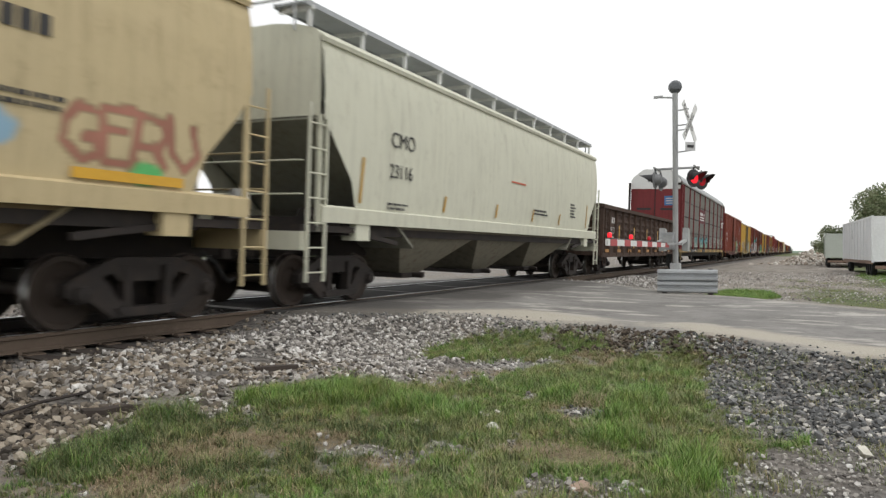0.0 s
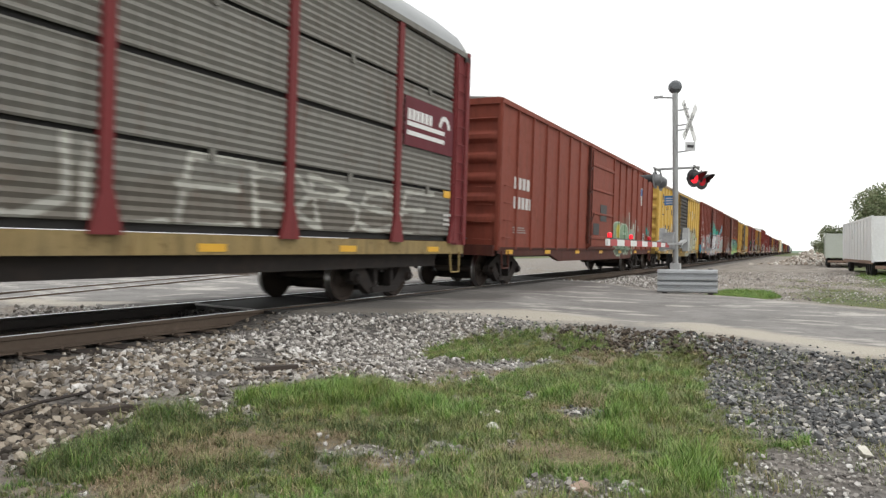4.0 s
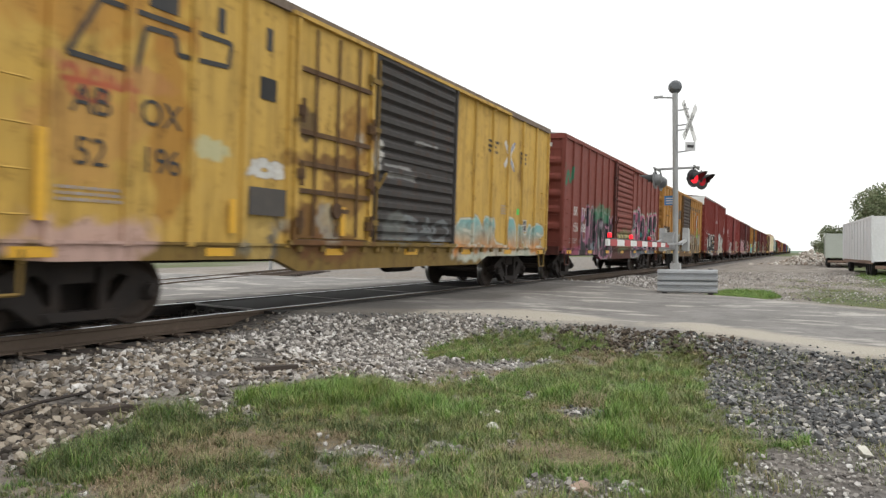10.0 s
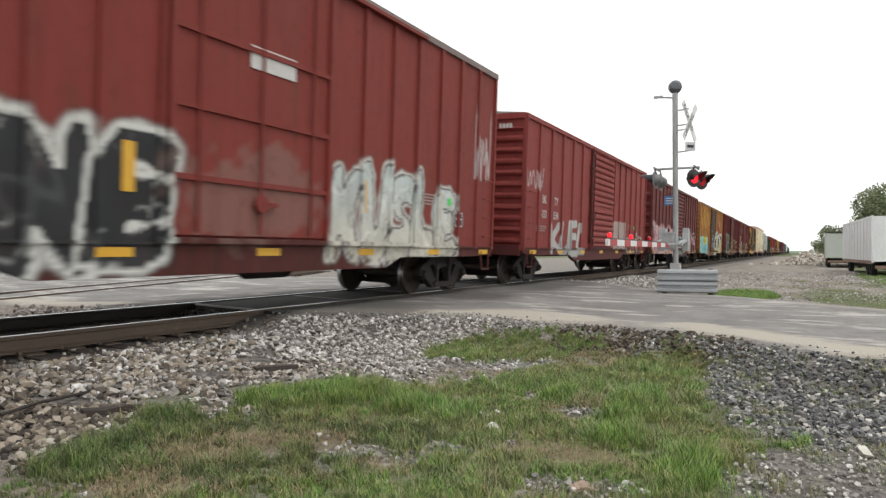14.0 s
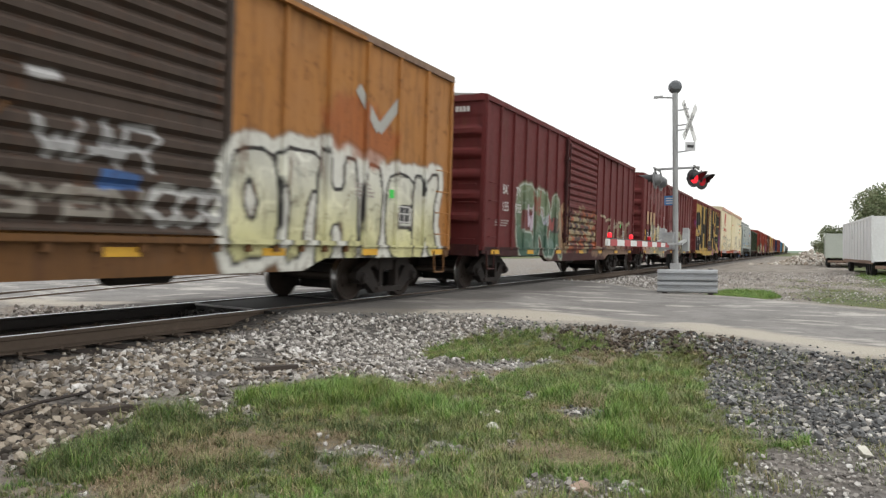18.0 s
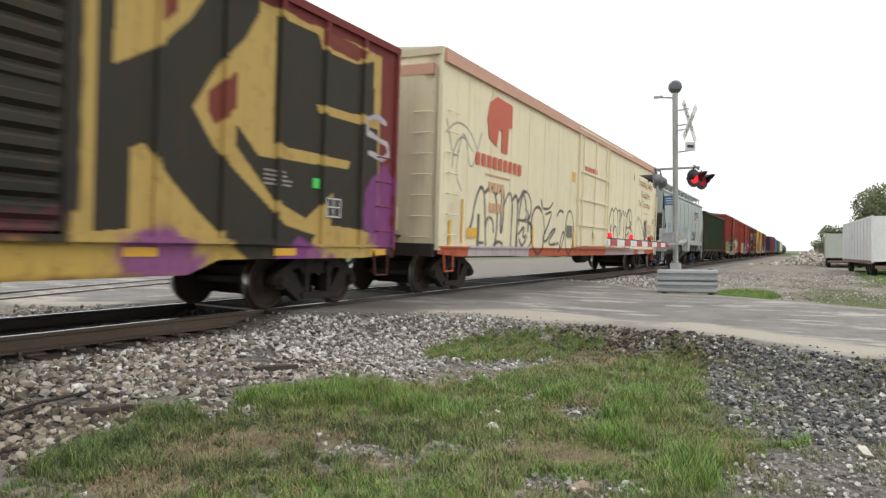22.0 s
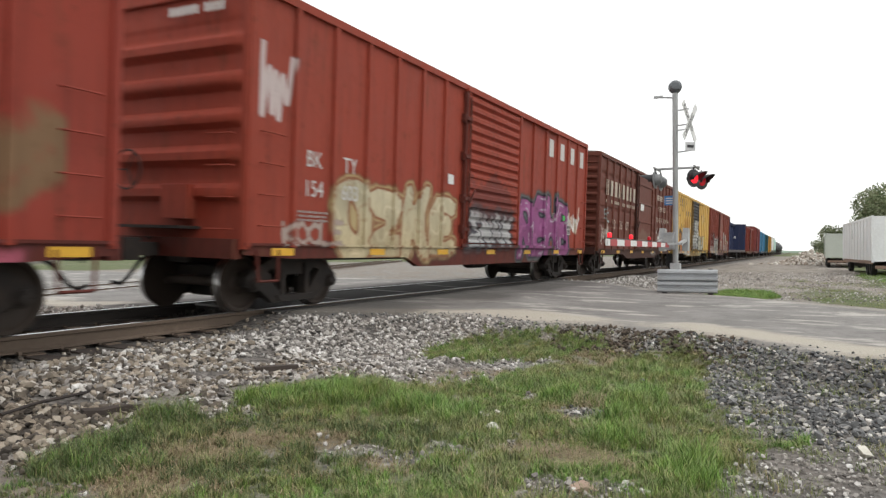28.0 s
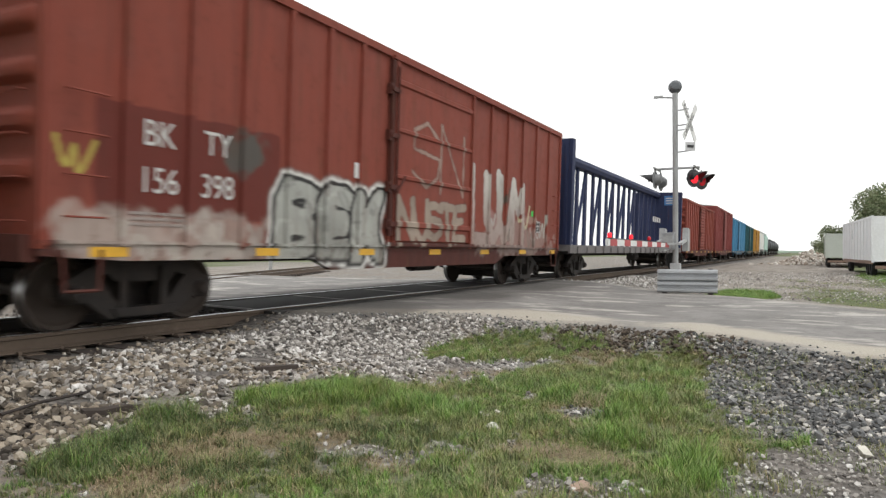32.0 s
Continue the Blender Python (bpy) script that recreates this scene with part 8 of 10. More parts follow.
c = add("m2", 6.63, boxcar(6.63, 16.45, 4.50, (0.105, 0.022, 0.020), "dark_maroon_paint", "dark maroon boxcar with pale pink graffiti and white tags", ((7.2, 10.1, "ribbed", None),), [
    mosaic(0.6, 7.1, 0.66, 2.3, ((0.50, 0.29, 0.32), (0.52, 0.46, 0.46), (0.36, 0.18, 0.20), (0.50, 0.33, 0.35), (0.10, 0.03, 0.03)), 0.2, 4, 0.92), letters(1.0, 6.6, 0.8, 2.2, "RESUT", (0.50, 0.30, 0.32), (0.55, 0.52, 0.52), (0.46, 0.24, 0.27), None, 0.19, 0.03, seed=4), slab(5.9, 6.8, 1.45, 1.9, (0.10, 0.085, 0.08), 0.9, 4), letters(7.4, 9.9, 1.05, 1.9, "ENZO", (0.24, 0.42, 0.38), None, (0.36, 0.30, 0.28), None, 0.09, seed=4),
    letters(10.4, 16.1, 0.8, 2.2, "IJHERMES", (0.55, 0.50, 0.48), None, (0.48, 0.30, 0.30), None, 0.05, seed=7), *tangle(10.2, 16.0, 0.75, 2.3, ((0.50, 0.33, 0.33), (0.56, 0.53, 0.50), (0.30, 0.12, 0.13)), 14, 11), cloud(7.0, 10.4, 0.7, 1.0, (0.30, 0.38, 0.36), 0.7, 3, 3)], (7, 6)))
stencils(c, 16.45, u=1.0)

c = add("y4", 24.85, boxcar(24.85, 15.78, 4.44, (0.34, 0.15, 0.040), "orange_rust_paint", "rust orange boxcar with brown door and cyan graffiti", ((6.4, 9.5, "ribbed", (0.060, 0.043, 0.034)),), [
    slab(0.5, 5.0, 0.72, 2.05, (0.26, 0.60, 0.62), 0.9, 4), cloud(4.4, 6.2, 0.7, 1.7, (0.17, 0.14, 0.17), 0.7, 4, 3), slab(2.0, 3.8, 1.5, 2.05, (0.72, 0.60, 0.05), 0.95, 2), letters(2.1, 3.9, 0.8, 1.4, "NOS", (0.18, 0.42, 0.50), None, thick=0.06, seed=2),
    slab(2.1, 3.7, 2.1, 2.5, (0.46, 0.33, 0.09), 0.7, 3), letters(9.5, 15.3, 0.70, 2.45, "OTHICK", (0.62, 0.62, 0.56), (0.03, 0.03, 0.03), (0.60, 0.58, 0.30), (0.60, 0.60, 0.55), 0.15, 0.06, 0.20, seed=6),
    letters(7.0, 8.4, 1.75, 2.3, "WAR", (0.40, 0.40, 0.40), None, thick=0.045, seed=6), letters(8.3, 9.45, 1.15, 1.75, "CCO", (0.40, 0.40, 0.39), None, thick=0.06, seed=3), letters(6.5, 8.2, 1.2, 1.6, "SMEN", (0.26, 0.24, 0.21), None, thick=0.045, seed=4), slab(7.7, 8.2, 1.55, 1.75, (0.05, 0.12, 0.30), 0.9, 4), slab(6.9, 7.25, 2.55, 2.65, (0.45, 0.45, 0.45), 0.9, 6), cloud(11.6, 13.8, 2.4, 3.4, (0.30, 0.085, 0.03), 0.7, 2, 2), cloud(0.3, 6.2, 2.6, 4.2, (0.50, 0.30, 0.075), 0.6, 2, 5)], (7, 6), "narrow", rust=0.7, fade=0.4, roof=(0.20, 0.13, 0.09), brackets=True))
lettering(c, "RB", 2.15, 2.17, 0.30, MARK_BLACK, 0.85, -1.513, 0.01)
lettering(c, "OX", 3.0, 2.17, 0.30, MARK_BLACK, 0.85, -1.513, 0.01)
lettering(c, "37", 2.2, 1.62, 0.28, MARK_BLACK, 0.85, -1.513, 0.01)
lettering(c, "250", 2.9, 1.62, 0.28, MARK_BLACK, 0.85, -1.513, 0.01)
stencils(c, 15.78, u=0.7, colour=MARK_BLACK)
g = Geo()
for s in (-1, 1):
    g.bar((13.03, -1.513, 2.98), (13.03 + 0.66 * s, -1.513, 3.58), 0.19, 0.004)
part("painted_mark", g, plain("grey_stencil", (0.36, 0.36, 0.33), 0.6), c)

c = add("m3", 42.31, boxcar(42.31, 15.89, 4.45, (0.105, 0.019, 0.019), "wine_red_paint", "wine red boxcar with olive graffiti and a scorched ribbed door", ((6.2, 9.7, "ribbed", None),), [
    letters(2.2, 6.0, 0.64, 2.75, "CRA", (0.18, 0.22, 0.13), (0.36, 0.42, 0.37), (0.06, 0.13, 0.10), (0.24, 0.21, 0.15), 0.27, 0.04, 0.06, seed=4), slab(2.5, 3.1, 1.5, 2.0, (0.14, 0.04, 0.04), 0.9, 3), slab(4.9, 5.7, 1.45, 1.9, (0.06, 0.05, 0.05), 0.85, 4), *tangle(3.0, 6.2, 0.8, 2.6, ((0.40, 0.45, 0.40), (0.24, 0.10, 0.08), (0.20, 0.26, 0.18)), 6, 8), mosaic(5.9, 9.7, 0.95, 2.25, ((0.30, 0.085, 0.035), (0.25, 0.19, 0.11), (0.05, 0.04, 0.04), (0.36, 0.30, 0.18), (0.12, 0.035, 0.03), (0.08, 0.05, 0.04)), 0.17, 8, 0.95, 1.7),
    letters(9.8, 15.4, 0.9, 2.3, "LTZUORYC", (0.42, 0.38, 0.27), None, (0.30, 0.20, 0.13), None, 0.05, seed=6), cloud(9.5, 15.5, 0.65, 1.1, (0.25, 0.17, 0.12), 0.7, 3, 4), cloud(5.6, 6.3, 0.9, 2.3, (0.40, 0.24, 0.15), 0.6, 4, 6)], (7, 6)))
stencils(c, 15.89, ("155", "933"), ("BK", "TY"), 0.75, 1.9, 0.24)
ends_print(c, "BKTY 155933", 4.45)

c = add("k", 60.2, boxcar(60.2, 16.03, 4.46, (0.125, 0.026, 0.025), "patchy_red_paint", "patchy red boxcar with peeling paint and cream graffiti", ((6.2, 9.95, "plug", None),), [
    *[cloud(0.95 + 0.78 * i, 1.3 + 0.78 * i + 0.2 * (i % 2), 2.4 + 0.35 * (i % 3), 4.3 - 0.3 * (i % 2), (0.36, 0.27, 0.26), 0.27, 8.0, i + 3) for i in range(7)], *[cloud(10.2 + 0.95 * i, 10.5 + 0.95 * i + 0.15 * (i % 2), 2.3 + 0.4 * (i % 3), 4.2 - 0.3 * (i % 2), (0.34, 0.25, 0.24), 0.22, 8.0, i + 9) for i in range(6)], cloud(0.1, 2.6, 0.6, 1.4, (0.46, 0.33, 0.26), 0.7, 3, 2), slab(0.83, 1.45, 1.47, 1.95, INK), slab(1.64, 2.2, 1.5, 2.0, INK), slab(2.42, 2.95, 1.55, 2.05, INK), letters(2.0, 6.0, 0.64, 2.3, "AXELA", (0.46, 0.43, 0.30), (0.08, 0.07, 0.06), (0.36, 0.33, 0.22), (0.55, 0.53, 0.46), 0.24, 0.03, 0.06, seed=4),
    cloud(9.4, 10.6, 2.2, 3.6, (0.34, 0.28, 0.28), 0.35, 4, 5), letters(9.9, 13.4, 0.76, 2.1, "PROUD", (0.36, 0.34, 0.24), None, (0.30, 0.27, 0.19), None, 0.17, seed=5), mosaic(6.3, 9.8, 1.0, 1.75, ((0.40, 0.37, 0.30), (0.13, 0.03, 0.028), (0.12, 0.028, 0.026), (0.28, 0.20, 0.16), (0.12, 0.03, 0.028)), 0.22, 3, 0.85), slab(7.6, 8.1, 1.55, 2.1, (0.46, 0.44, 0.41), 0.8, 3),
    cloud(13.8, 15.6, 1.6, 3.6, (0.30, 0.20, 0.19), 0.22, 5, 6), *tangle(9.8, 15.4, 0.7, 2.0, ((0.42, 0.40, 0.30), (0.12, 0.08, 0.06), (0.34, 0.30, 0.24)), 8, 5)], (7, 6), rust=0.45))
for i, u in enumerate((0.85, 1.62, 2.38)):
    part("painted_mark", Geo().prism([(u, 2.2), (u + 0.4, 2.2), (u + 0.4, 2.8), (u, 2.8)], -1.560, -1.556), MARK_TAN, c)
lettering(c, "17", 0.9, 1.55, 0.29, MARK_WHITE, 0.9, -1.558, 0.012)
lettering(c, "21", 1.72, 1.6, 0.29, MARK_WHITE, 0.9, -1.558, 0.012)
lettering(c, "33", 2.5, 1.65, 0.29, MARK_WHITE, 0.9, -1.558, 0.012)
stencils(c, 16.03, u=0.9, z=1.3)
for u in (0.7, 3.1, 5.6, 13.9):
    strip(c, "reflector_tape", u, u + 0.14, 1.15, 1.95, YELLOW_TAPE, -1.515)
strip(c, "sticker", 5.3, 5.6, 2.45, 2.75, WHITE, -1.512)

c = add("sh", 78.12, boxcar(78.12, 15.84, 4.46, (0.155, 0.030, 0.028), "brick_red_paint", "red boxcar covered in huge black letters edged in cream", ((6.4, 9.6, "ribbed", None),), [
    slab(0.15, 15.3, 0.66, 4.25, GOLD, 0.96, 3), letters(0.3, 2.75, 0.8, 4.1, "S", PITCH, (0.30, 0.20, 0.06), None, None, 0.2, 0.03, seed=2, detail=False), *[slab(a, b, lo, hi, PITCH, 0.97, 3 + q) for q, (a, b, lo, hi) in enumerate(((2.95, 4.4, 1.15, 4.2), (4.3, 5.4, 2.25, 2.95), (5.3, 6.35, 1.2, 4.2), (6.75, 7.5, 1.3, 4.25), (8.5, 9.75, 1.3, 4.25), (6.9, 9.6, 0.98, 1.75)))],
    cloud(7.0, 9.4, 1.0, 1.4, (0.13, 0.03, 0.05), 0.6, 4, 4), cloud(8.0, 8.7, 3.8, 4.3, (0.20, 0.03, 0.04), 0.9, 3, 5), cloud(0.2, 15.0, 0.6, 0.95, (0.50, 0.33, 0.07), 0.6, 2, 5), cloud(10.0, 11.3, 0.5, 1.15, PLUM, 0.9, 3, 9),
    filled(9.9, 15.9, 0.55, 4.5, "0093 0493 0358 1367 2078 2589 2693 3993 3988 3578 2766 2152 2741 4226 5018 6115 5504 3904 2321 1630 1039 0737 0715 0014 0018 0026|4590 6090 6285 7785 8589 8665 6064 6161 8861 8916 7918 6719 6832 5721 4527 3343 3350 4041 7442 7545 4546", PITCH), filled(9.9, 15.9, 0.55, 4.5, "1388 1790 1779 1373|2558 3367 3355 2748 2552|6293 8392 7786 6287", (0.155, 0.030, 0.028), 0.95),
    cloud(12.6, 14.0, 0.5, 1.0, PLUM, 0.9, 3, 2), cloud(14.9, 15.8, 0.7, 2.6, PLUM, 0.8, 3, 3), letters(14.9, 15.6, 2.3, 3.4, "S", (0.46, 0.42, 0.46), None, thick=0.05, seed=2), slab(0.2, 2.6, 1.0, 2.0, INK, 0.95, 6), cloud(0.0, 0.5, 2.2, 3.2, PLUM, 0.8, 3, 6)], (7, 6)))
stencils(c, 15.84, ("156", "049"), ("BK", "TY"), 0.85, 1.72, 0.28, None, 0.78)
ends_print(c, "BKTY 156049", 4.46)

c = add("r1", 155.2, boxcar(155.2, 15.95, 4.45, (0.245, 0.040, 0.026), "signal_red_paint", "orange-red boxcar with white and pink graffiti ringed in green", ((6.3, 9.4, "ribbed", None),), [
    cloud(3.0, 15.2, 0.9, 2.5, (0.14, 0.17, 0.09), 0.55, 2.2, 3), cloud(4.0, 15.6, 0.55, 1.0, (0.40, 0.10, 0.15), 0.85, 3, 5), mosaic(9.2, 14.6, 0.60, 1.1, ((0.46, 0.14, 0.18), (0.24, 0.40, 0.40), (0.40, 0.10, 0.14), (0.14, 0.16, 0.10)), 0.2, 9, 0.95, 1.4), letters(9.3, 14.4, 0.95, 2.35, "REIN", (0.56, 0.54, 0.46), (0.02, 0.02, 0.02), (0.58, 0.30, 0.18), (0.20, 0.24, 0.14), 0.20, 0.06, 0.10, AQUA, 5),
    mosaic(4.2, 9.5, 0.62, 2.2, ((0.36, 0.38, 0.22), (0.50, 0.44, 0.28), (0.10, 0.08, 0.07), (0.42, 0.12, 0.14), (0.56, 0.50, 0.38), (0.22, 0.36, 0.32)), 0.26, 8, 0.95, 2.0, (0.03, 0.03, 0.03)), cloud(7.2, 9.4, 1.9, 2.9, (0.06, 0.02, 0.02), 0.7, 4, 6), letters(0.3, 4.4, 0.7, 2.0, "PELO", (0.25, 0.33, 0.18), (0.20, 0.15, 0.10), thick=0.24, seed=2)], (7, 6)))
stencils(c, 15.95, u=1.0)

c = add("ga", 173.05, boxcar(173.05, 16.02, 4.43, (0.26, 0.045, 0.026), "vermilion_paint", "bright red boxcar with yellow-white and purple graffiti", ((6.6, 9.75, "ribbed", None),), [
    letters(2.0, 6.2, 0.68, 2.15, "OZKE", (0.52, 0.47, 0.33), (0.24, 0.10, 0.05), (0.50, 0.42, 0.26), (0.42, 0.33, 0.17), 0.15, 0.05, 0.05, seed=9), letters(6.8, 9.3, 1.0, 1.85, "SNAK", (0.42, 0.42, 0.42), (0.04, 0.04, 0.05), None, (0.10, 0.06, 0.06), 0.10, 0.05, 0.10, seed=4), cloud(6.7, 9.5, 1.6, 2.6, (0.08, 0.03, 0.03), 0.55, 4, 3),
    letters(9.9, 14.2, 0.62, 2.5, "REHB", (0.33, 0.10, 0.26), (0.02, 0.02, 0.03), (0.26, 0.07, 0.20), (0.09, 0.11, 0.11), 0.20, 0.06, 0.08, (0.46, 0.40, 0.46), 6), scrawl(14.3, 15.3, 1.4, 2.2, (0.55, 0.45, 0.36), 4, 0.05, 4), letters(14.2, 15.4, 1.5, 2.1, "NV", CHALK, None, thick=0.05, seed=3), scrawl(0.25, 0.85, 2.6, 3.6, (0.50, 0.42, 0.41), 4, 0.05, 2),
    letters(0.8, 2.2, 0.95, 1.4, "KOCLE", (0.42, 0.34, 0.30), None, thick=0.04, seed=3)], (7, 6)))
stencils(c, 16.02, ("154", "603"), ("BK", "TY"), 1.0, 1.72, 0.25)
for i, u in enumerate((12.0, 13.0, 14.0, 15.0)):
    block(c, u, u + 0.36, 3.64, 4.14, MARK_WHITE)
strip(c, "sticker", 5.85, 6.1, 2.3, 2.5, WHITE, -1.512)
ends_print(c, "BKTY 154603", 4.43)

c = add("so", 190.8, boxcar(190.8, 15.80, 4.44, (0.120, 0.036, 0.024), "umber_paint", "dark umber boxcar with white stencilled marks and panelled door", ((6.3, 9.7, "panelled", None),), [
    scrawl(11.6, 12.5, 1.35, 2.1, CHALK, 5, 0.035, 3), scrawl(0.6, 1.6, 1.1, 2.0, (0.50, 0.47, 0.42), 5, 0.03, 4), letters(0.9, 1.6, 2.0, 2.6, "SE", (0.28, 0.36, 0.36), None, thick=0.04, seed=2), cloud(6.6, 9.4, 1.1, 1.9, (0.18, 0.11, 0.08), 0.6, 4, 5),
    letters(10.0, 11.2, 0.72, 0.92, "SNON", (0.40, 0.40, 0.37), None, thick=0.025, seed=2)], (6, 6), "narrow", walls="rows", post_w=0.12, rust=0.5))
for i in range(8):
    u = 0.95 + i * 0.66
    strip(c, "painted_mark", u, u + 0.36, 3.02, 3.60, MARK_CREAM, -1.54)
bars(c, 0.95, 6.0, 2.74, 2.86, 19, MARK_CREAM, -1.54, 0.45, skip="4 9 12")
lettering(c, "53", 2.0, 1.80, 0.36, MARK_CREAM, 1.0, -1.54, 0.015)
lettering(c, "06", 3.15, 1.80, 0.36, MARK_CREAM, 1.0, -1.54, 0.015)
lettering(c, "07", 4.3, 1.80, 0.36, MARK_CREAM, 1.0, -1.54, 0.015)
bars(c, 11.2, 14.1, 3.48, 3.74, 8, MARK_CREAM, -1.54, 0.4)
lettering(c, "SERVES", 11.5, 2.96, 0.24, MARK_CREAM, 1.95, -1.54, 0.02)
lettering(c, "THE SOUTH", 10.95, 2.38, 0.24, MARK_CREAM, 2.0, -1.54, 0.02)
stencils(c, 15.8, u=1.9, z=1.5)
strip(c, "sticker", 7.0, 7.7, 2.75, 3.05, WHITE, -1.58)

c = add("y5", 207.96, boxcar(207.96, 15.97, 4.38, (0.56, 0.36, 0.10), "golden_yellow_paint", "yellow boxcar with a black door and orange graffiti", ((6.5, 9.6, "ribbed", (0.042, 0.042, 0.043)),), [
    mosaic(1.6, 6.2, 0.8, 2.25, ((0.42, 0.13, 0.06), (0.32, 0.29, 0.20), (0.50, 0.24, 0.06), (0.38, 0.36, 0.28), (0.46, 0.20, 0.10), (0.13, 0.10, 0.07), (0.22, 0.20, 0.15)), 0.20, 5, 1.0), cloud(3.4, 5.4, 2.1, 3.0, (0.30, 0.12, 0.03), 0.5, 5, 6), letters(1.5, 6.4, 0.62, 1.0, "WAVVWA", (0.55, 0.58, 0.55), None, thick=0.06, seed=5), letters(6.7, 9.55, 1.0, 2.3, "WHFRS", (0.50, 0.51, 0.48), (0.035, 0.035, 0.035), (0.44, 0.44, 0.42), None, 0.11, 0.04, seed=5), letters(7.8, 9.5, 2.2, 3.1, "RE", (0.46, 0.47, 0.44), (0.035, 0.035, 0.035), thick=0.11, rim=0.03, seed=3),
    letters(9.6, 13.2, 0.95, 2.1, "GENLA", (0.50, 0.50, 0.42), (0.08, 0.08, 0.08), thick=0.10, seed=5), cloud(5.0, 6.2, 1.7, 3.2, (0.45, 0.26, 0.08), 0.5, 4, 6), cloud(9.5, 15.6, 0.62, 0.9, (0.36, 0.36, 0.24), 0.6, 3, 2)], (7, 6)))
yellow_marks(c, None, 0.22)
stencils(c, 15.97, ("36", "081"), ("RB", "OX"), 1.9, 1.95, 0.25, MARK_BLACK)
strip(c, "dark_panel", 4.3, 5.1, 1.55, 1.95, WORN_PANEL, -1.557)
strip(c, "sticker", 5.75, 6.05, 2.3, 2.6, WHITE, -1.511)
ends_print(c, "RBOX 36081", 4.38, MARK_BLACK)

c = add("b3", 225.26, boxcar(225.26, 15.94, 4.38, (0.20, 0.048, 0.032), "russet_paint", "russet red boxcar with a panelled door and white graffiti", ((6.36, 9.65, "panelled", None),), [
    slab(0.6, 3.45, 1.30, 2.50, (0.115, 0.026, 0.020), 0.85, 4), letters(3.4, 6.2, 0.66, 2.1, "BEK", (0.40, 0.41, 0.38), (0.03, 0.03, 0.03), (0.33, 0.33, 0.30), CHALK, 0.15, 0.07, 0.07, seed=6), *tangle(9.8, 15.0, 0.8, 2.4, ((0.50, 0.47, 0.42), (0.10, 0.07, 0.06), (0.40, 0.30, 0.25)), 10, 4), mosaic(0.2, 3.2, 0.66, 1.3, ((0.42, 0.37, 0.33), (0.20, 0.06, 0.04), (0.32, 0.22, 0.19), (0.19, 0.05, 0.035)), 0.2, 5, 0.8), scrawl(0.15, 0.55, 1.6, 2.0, (0.42, 0.34, 0.08), 2, 0.03, 5), letters(9.8, 13.0, 0.95, 3.0, "LUUM", (0.55, 0.54, 0.50), None, (0.36, 0.27, 0.24), None, 0.16, seed=4), cloud(0.0, 3.2, 0.75, 1.4, (0.42, 0.38, 0.34), 0.6, 3.5, 3), letters(6.6, 9.4, 1.0, 1.9, "NUSTE", (0.33, 0.27, 0.22), None, thick=0.09, seed=4),
    cloud(2.4, 3.2, 1.9, 2.5, (0.06, 0.12, 0.11), 0.6, 4, 2), letters(7.0, 9.3, 2.0, 3.6, "SN", (0.33, 0.24, 0.20), None, thick=0.04, seed=6), cloud(9.8, 15.5, 0.8, 1.6, (0.36, 0.30, 0.27), 0.5, 4, 4)], (7, 6)))
stencils(c, 15.94, ("156", "398"), ("BK", "TY"), 1.0, 1.56, 0.30, None, 0.98)
strip(c, "sticker", 5.25, 5.45, 2.1, 2.35, WHITE, -1.512)


# the head of the visible train: two covered hoppers, a gondola and an autorack
c = add("bg", -233.0, covered_hopper(-233.0, 16.0, (0.50, 0.41, 0.245), "tan_hopper_paint", "tan covered hopper car with a faint red scrawl and orange strips", [
    letters(13.4, 15.1, 1.75, 2.5, "GERU", (0.42, 0.19, 0.14), None, thick=0.05, seed=3), cloud(14.2, 14.6, 1.62, 1.85, (0.08, 0.50, 0.16), 0.9, 3, 2), cloud(12.3, 12.9, 1.9, 2.3, SKYBLUE, 0.8, 3, 4)], rust=0.2))
strip(c, "reflector_tape", 13.5, 14.9, 1.64, 1.75, YELLOW_TAPE, -1.56)
bars(c, 12.6, 13.3, 2.95, 3.15, 4, MARK_BLACK, -1.57)
small_print(c, 12.6, 2.35, 2, 0.9, MARK_BLACK, 0.05, -1.57)
part("brake_cylinder", Geo().rod((16.3, -1.1, 1.35), (16.3, -1.1, 1.75), 0.13, 12), WHITE, c, "white brake valve cylinder")
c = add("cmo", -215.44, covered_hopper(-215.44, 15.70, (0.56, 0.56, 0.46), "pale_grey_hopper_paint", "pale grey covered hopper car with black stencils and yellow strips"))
lettering(c, "CMO", 1.9, 2.74, 0.28, MARK_BLACK, 0.95, -1.575)
lettering(c, "23116", 1.87, 2.20, 0.26, MARK_BLACK, 0.9, -1.575)
small_print(c, 1.85, 1.72, 2, 0.7, MARK_BLACK, 0.04, -1.56)
for i, u in enumerate((1.0, 4.0, 6.7, 9.2, 11.5, 14.4)):
    g = Geo().bar((u, -1.553, 1.7), (u + 0.06, -1.575, 2.45 if i in (0, 5) else 2.02), 0.07, 0.006)
    part("reflector_tape", g, plain("old_yellow_tape", (0.50, 0.30, 0.06), 0.5), c)
small_print(c, 12.6, 2.35, 5, 0.5, MARK_BLACK, 0.05, -1.56)
small_print(c, 9.3, 2.0, 2, 1.2, MARK_BLACK, 0.05, -1.56)
strip(c, "painted_mark", 7.6, 8.6, 2.62, 2.66, MARK_RED, -1.575)
c = add("gon", -198.6, gondola(-198.6, 16.23, 2.66, (0.064, 0.042, 0.033), "dark_brown_gondola_paint", "dark brown open gondola car with louvred sides"))
bars(c, 1.75, 2.7, 2.02, 2.24, 3, MARK_WHITE, -1.41)
lettering(c, "911794", 1.6, 1.60, 0.27, MARK_WHITE, 0.85, -1.41, 0.008)
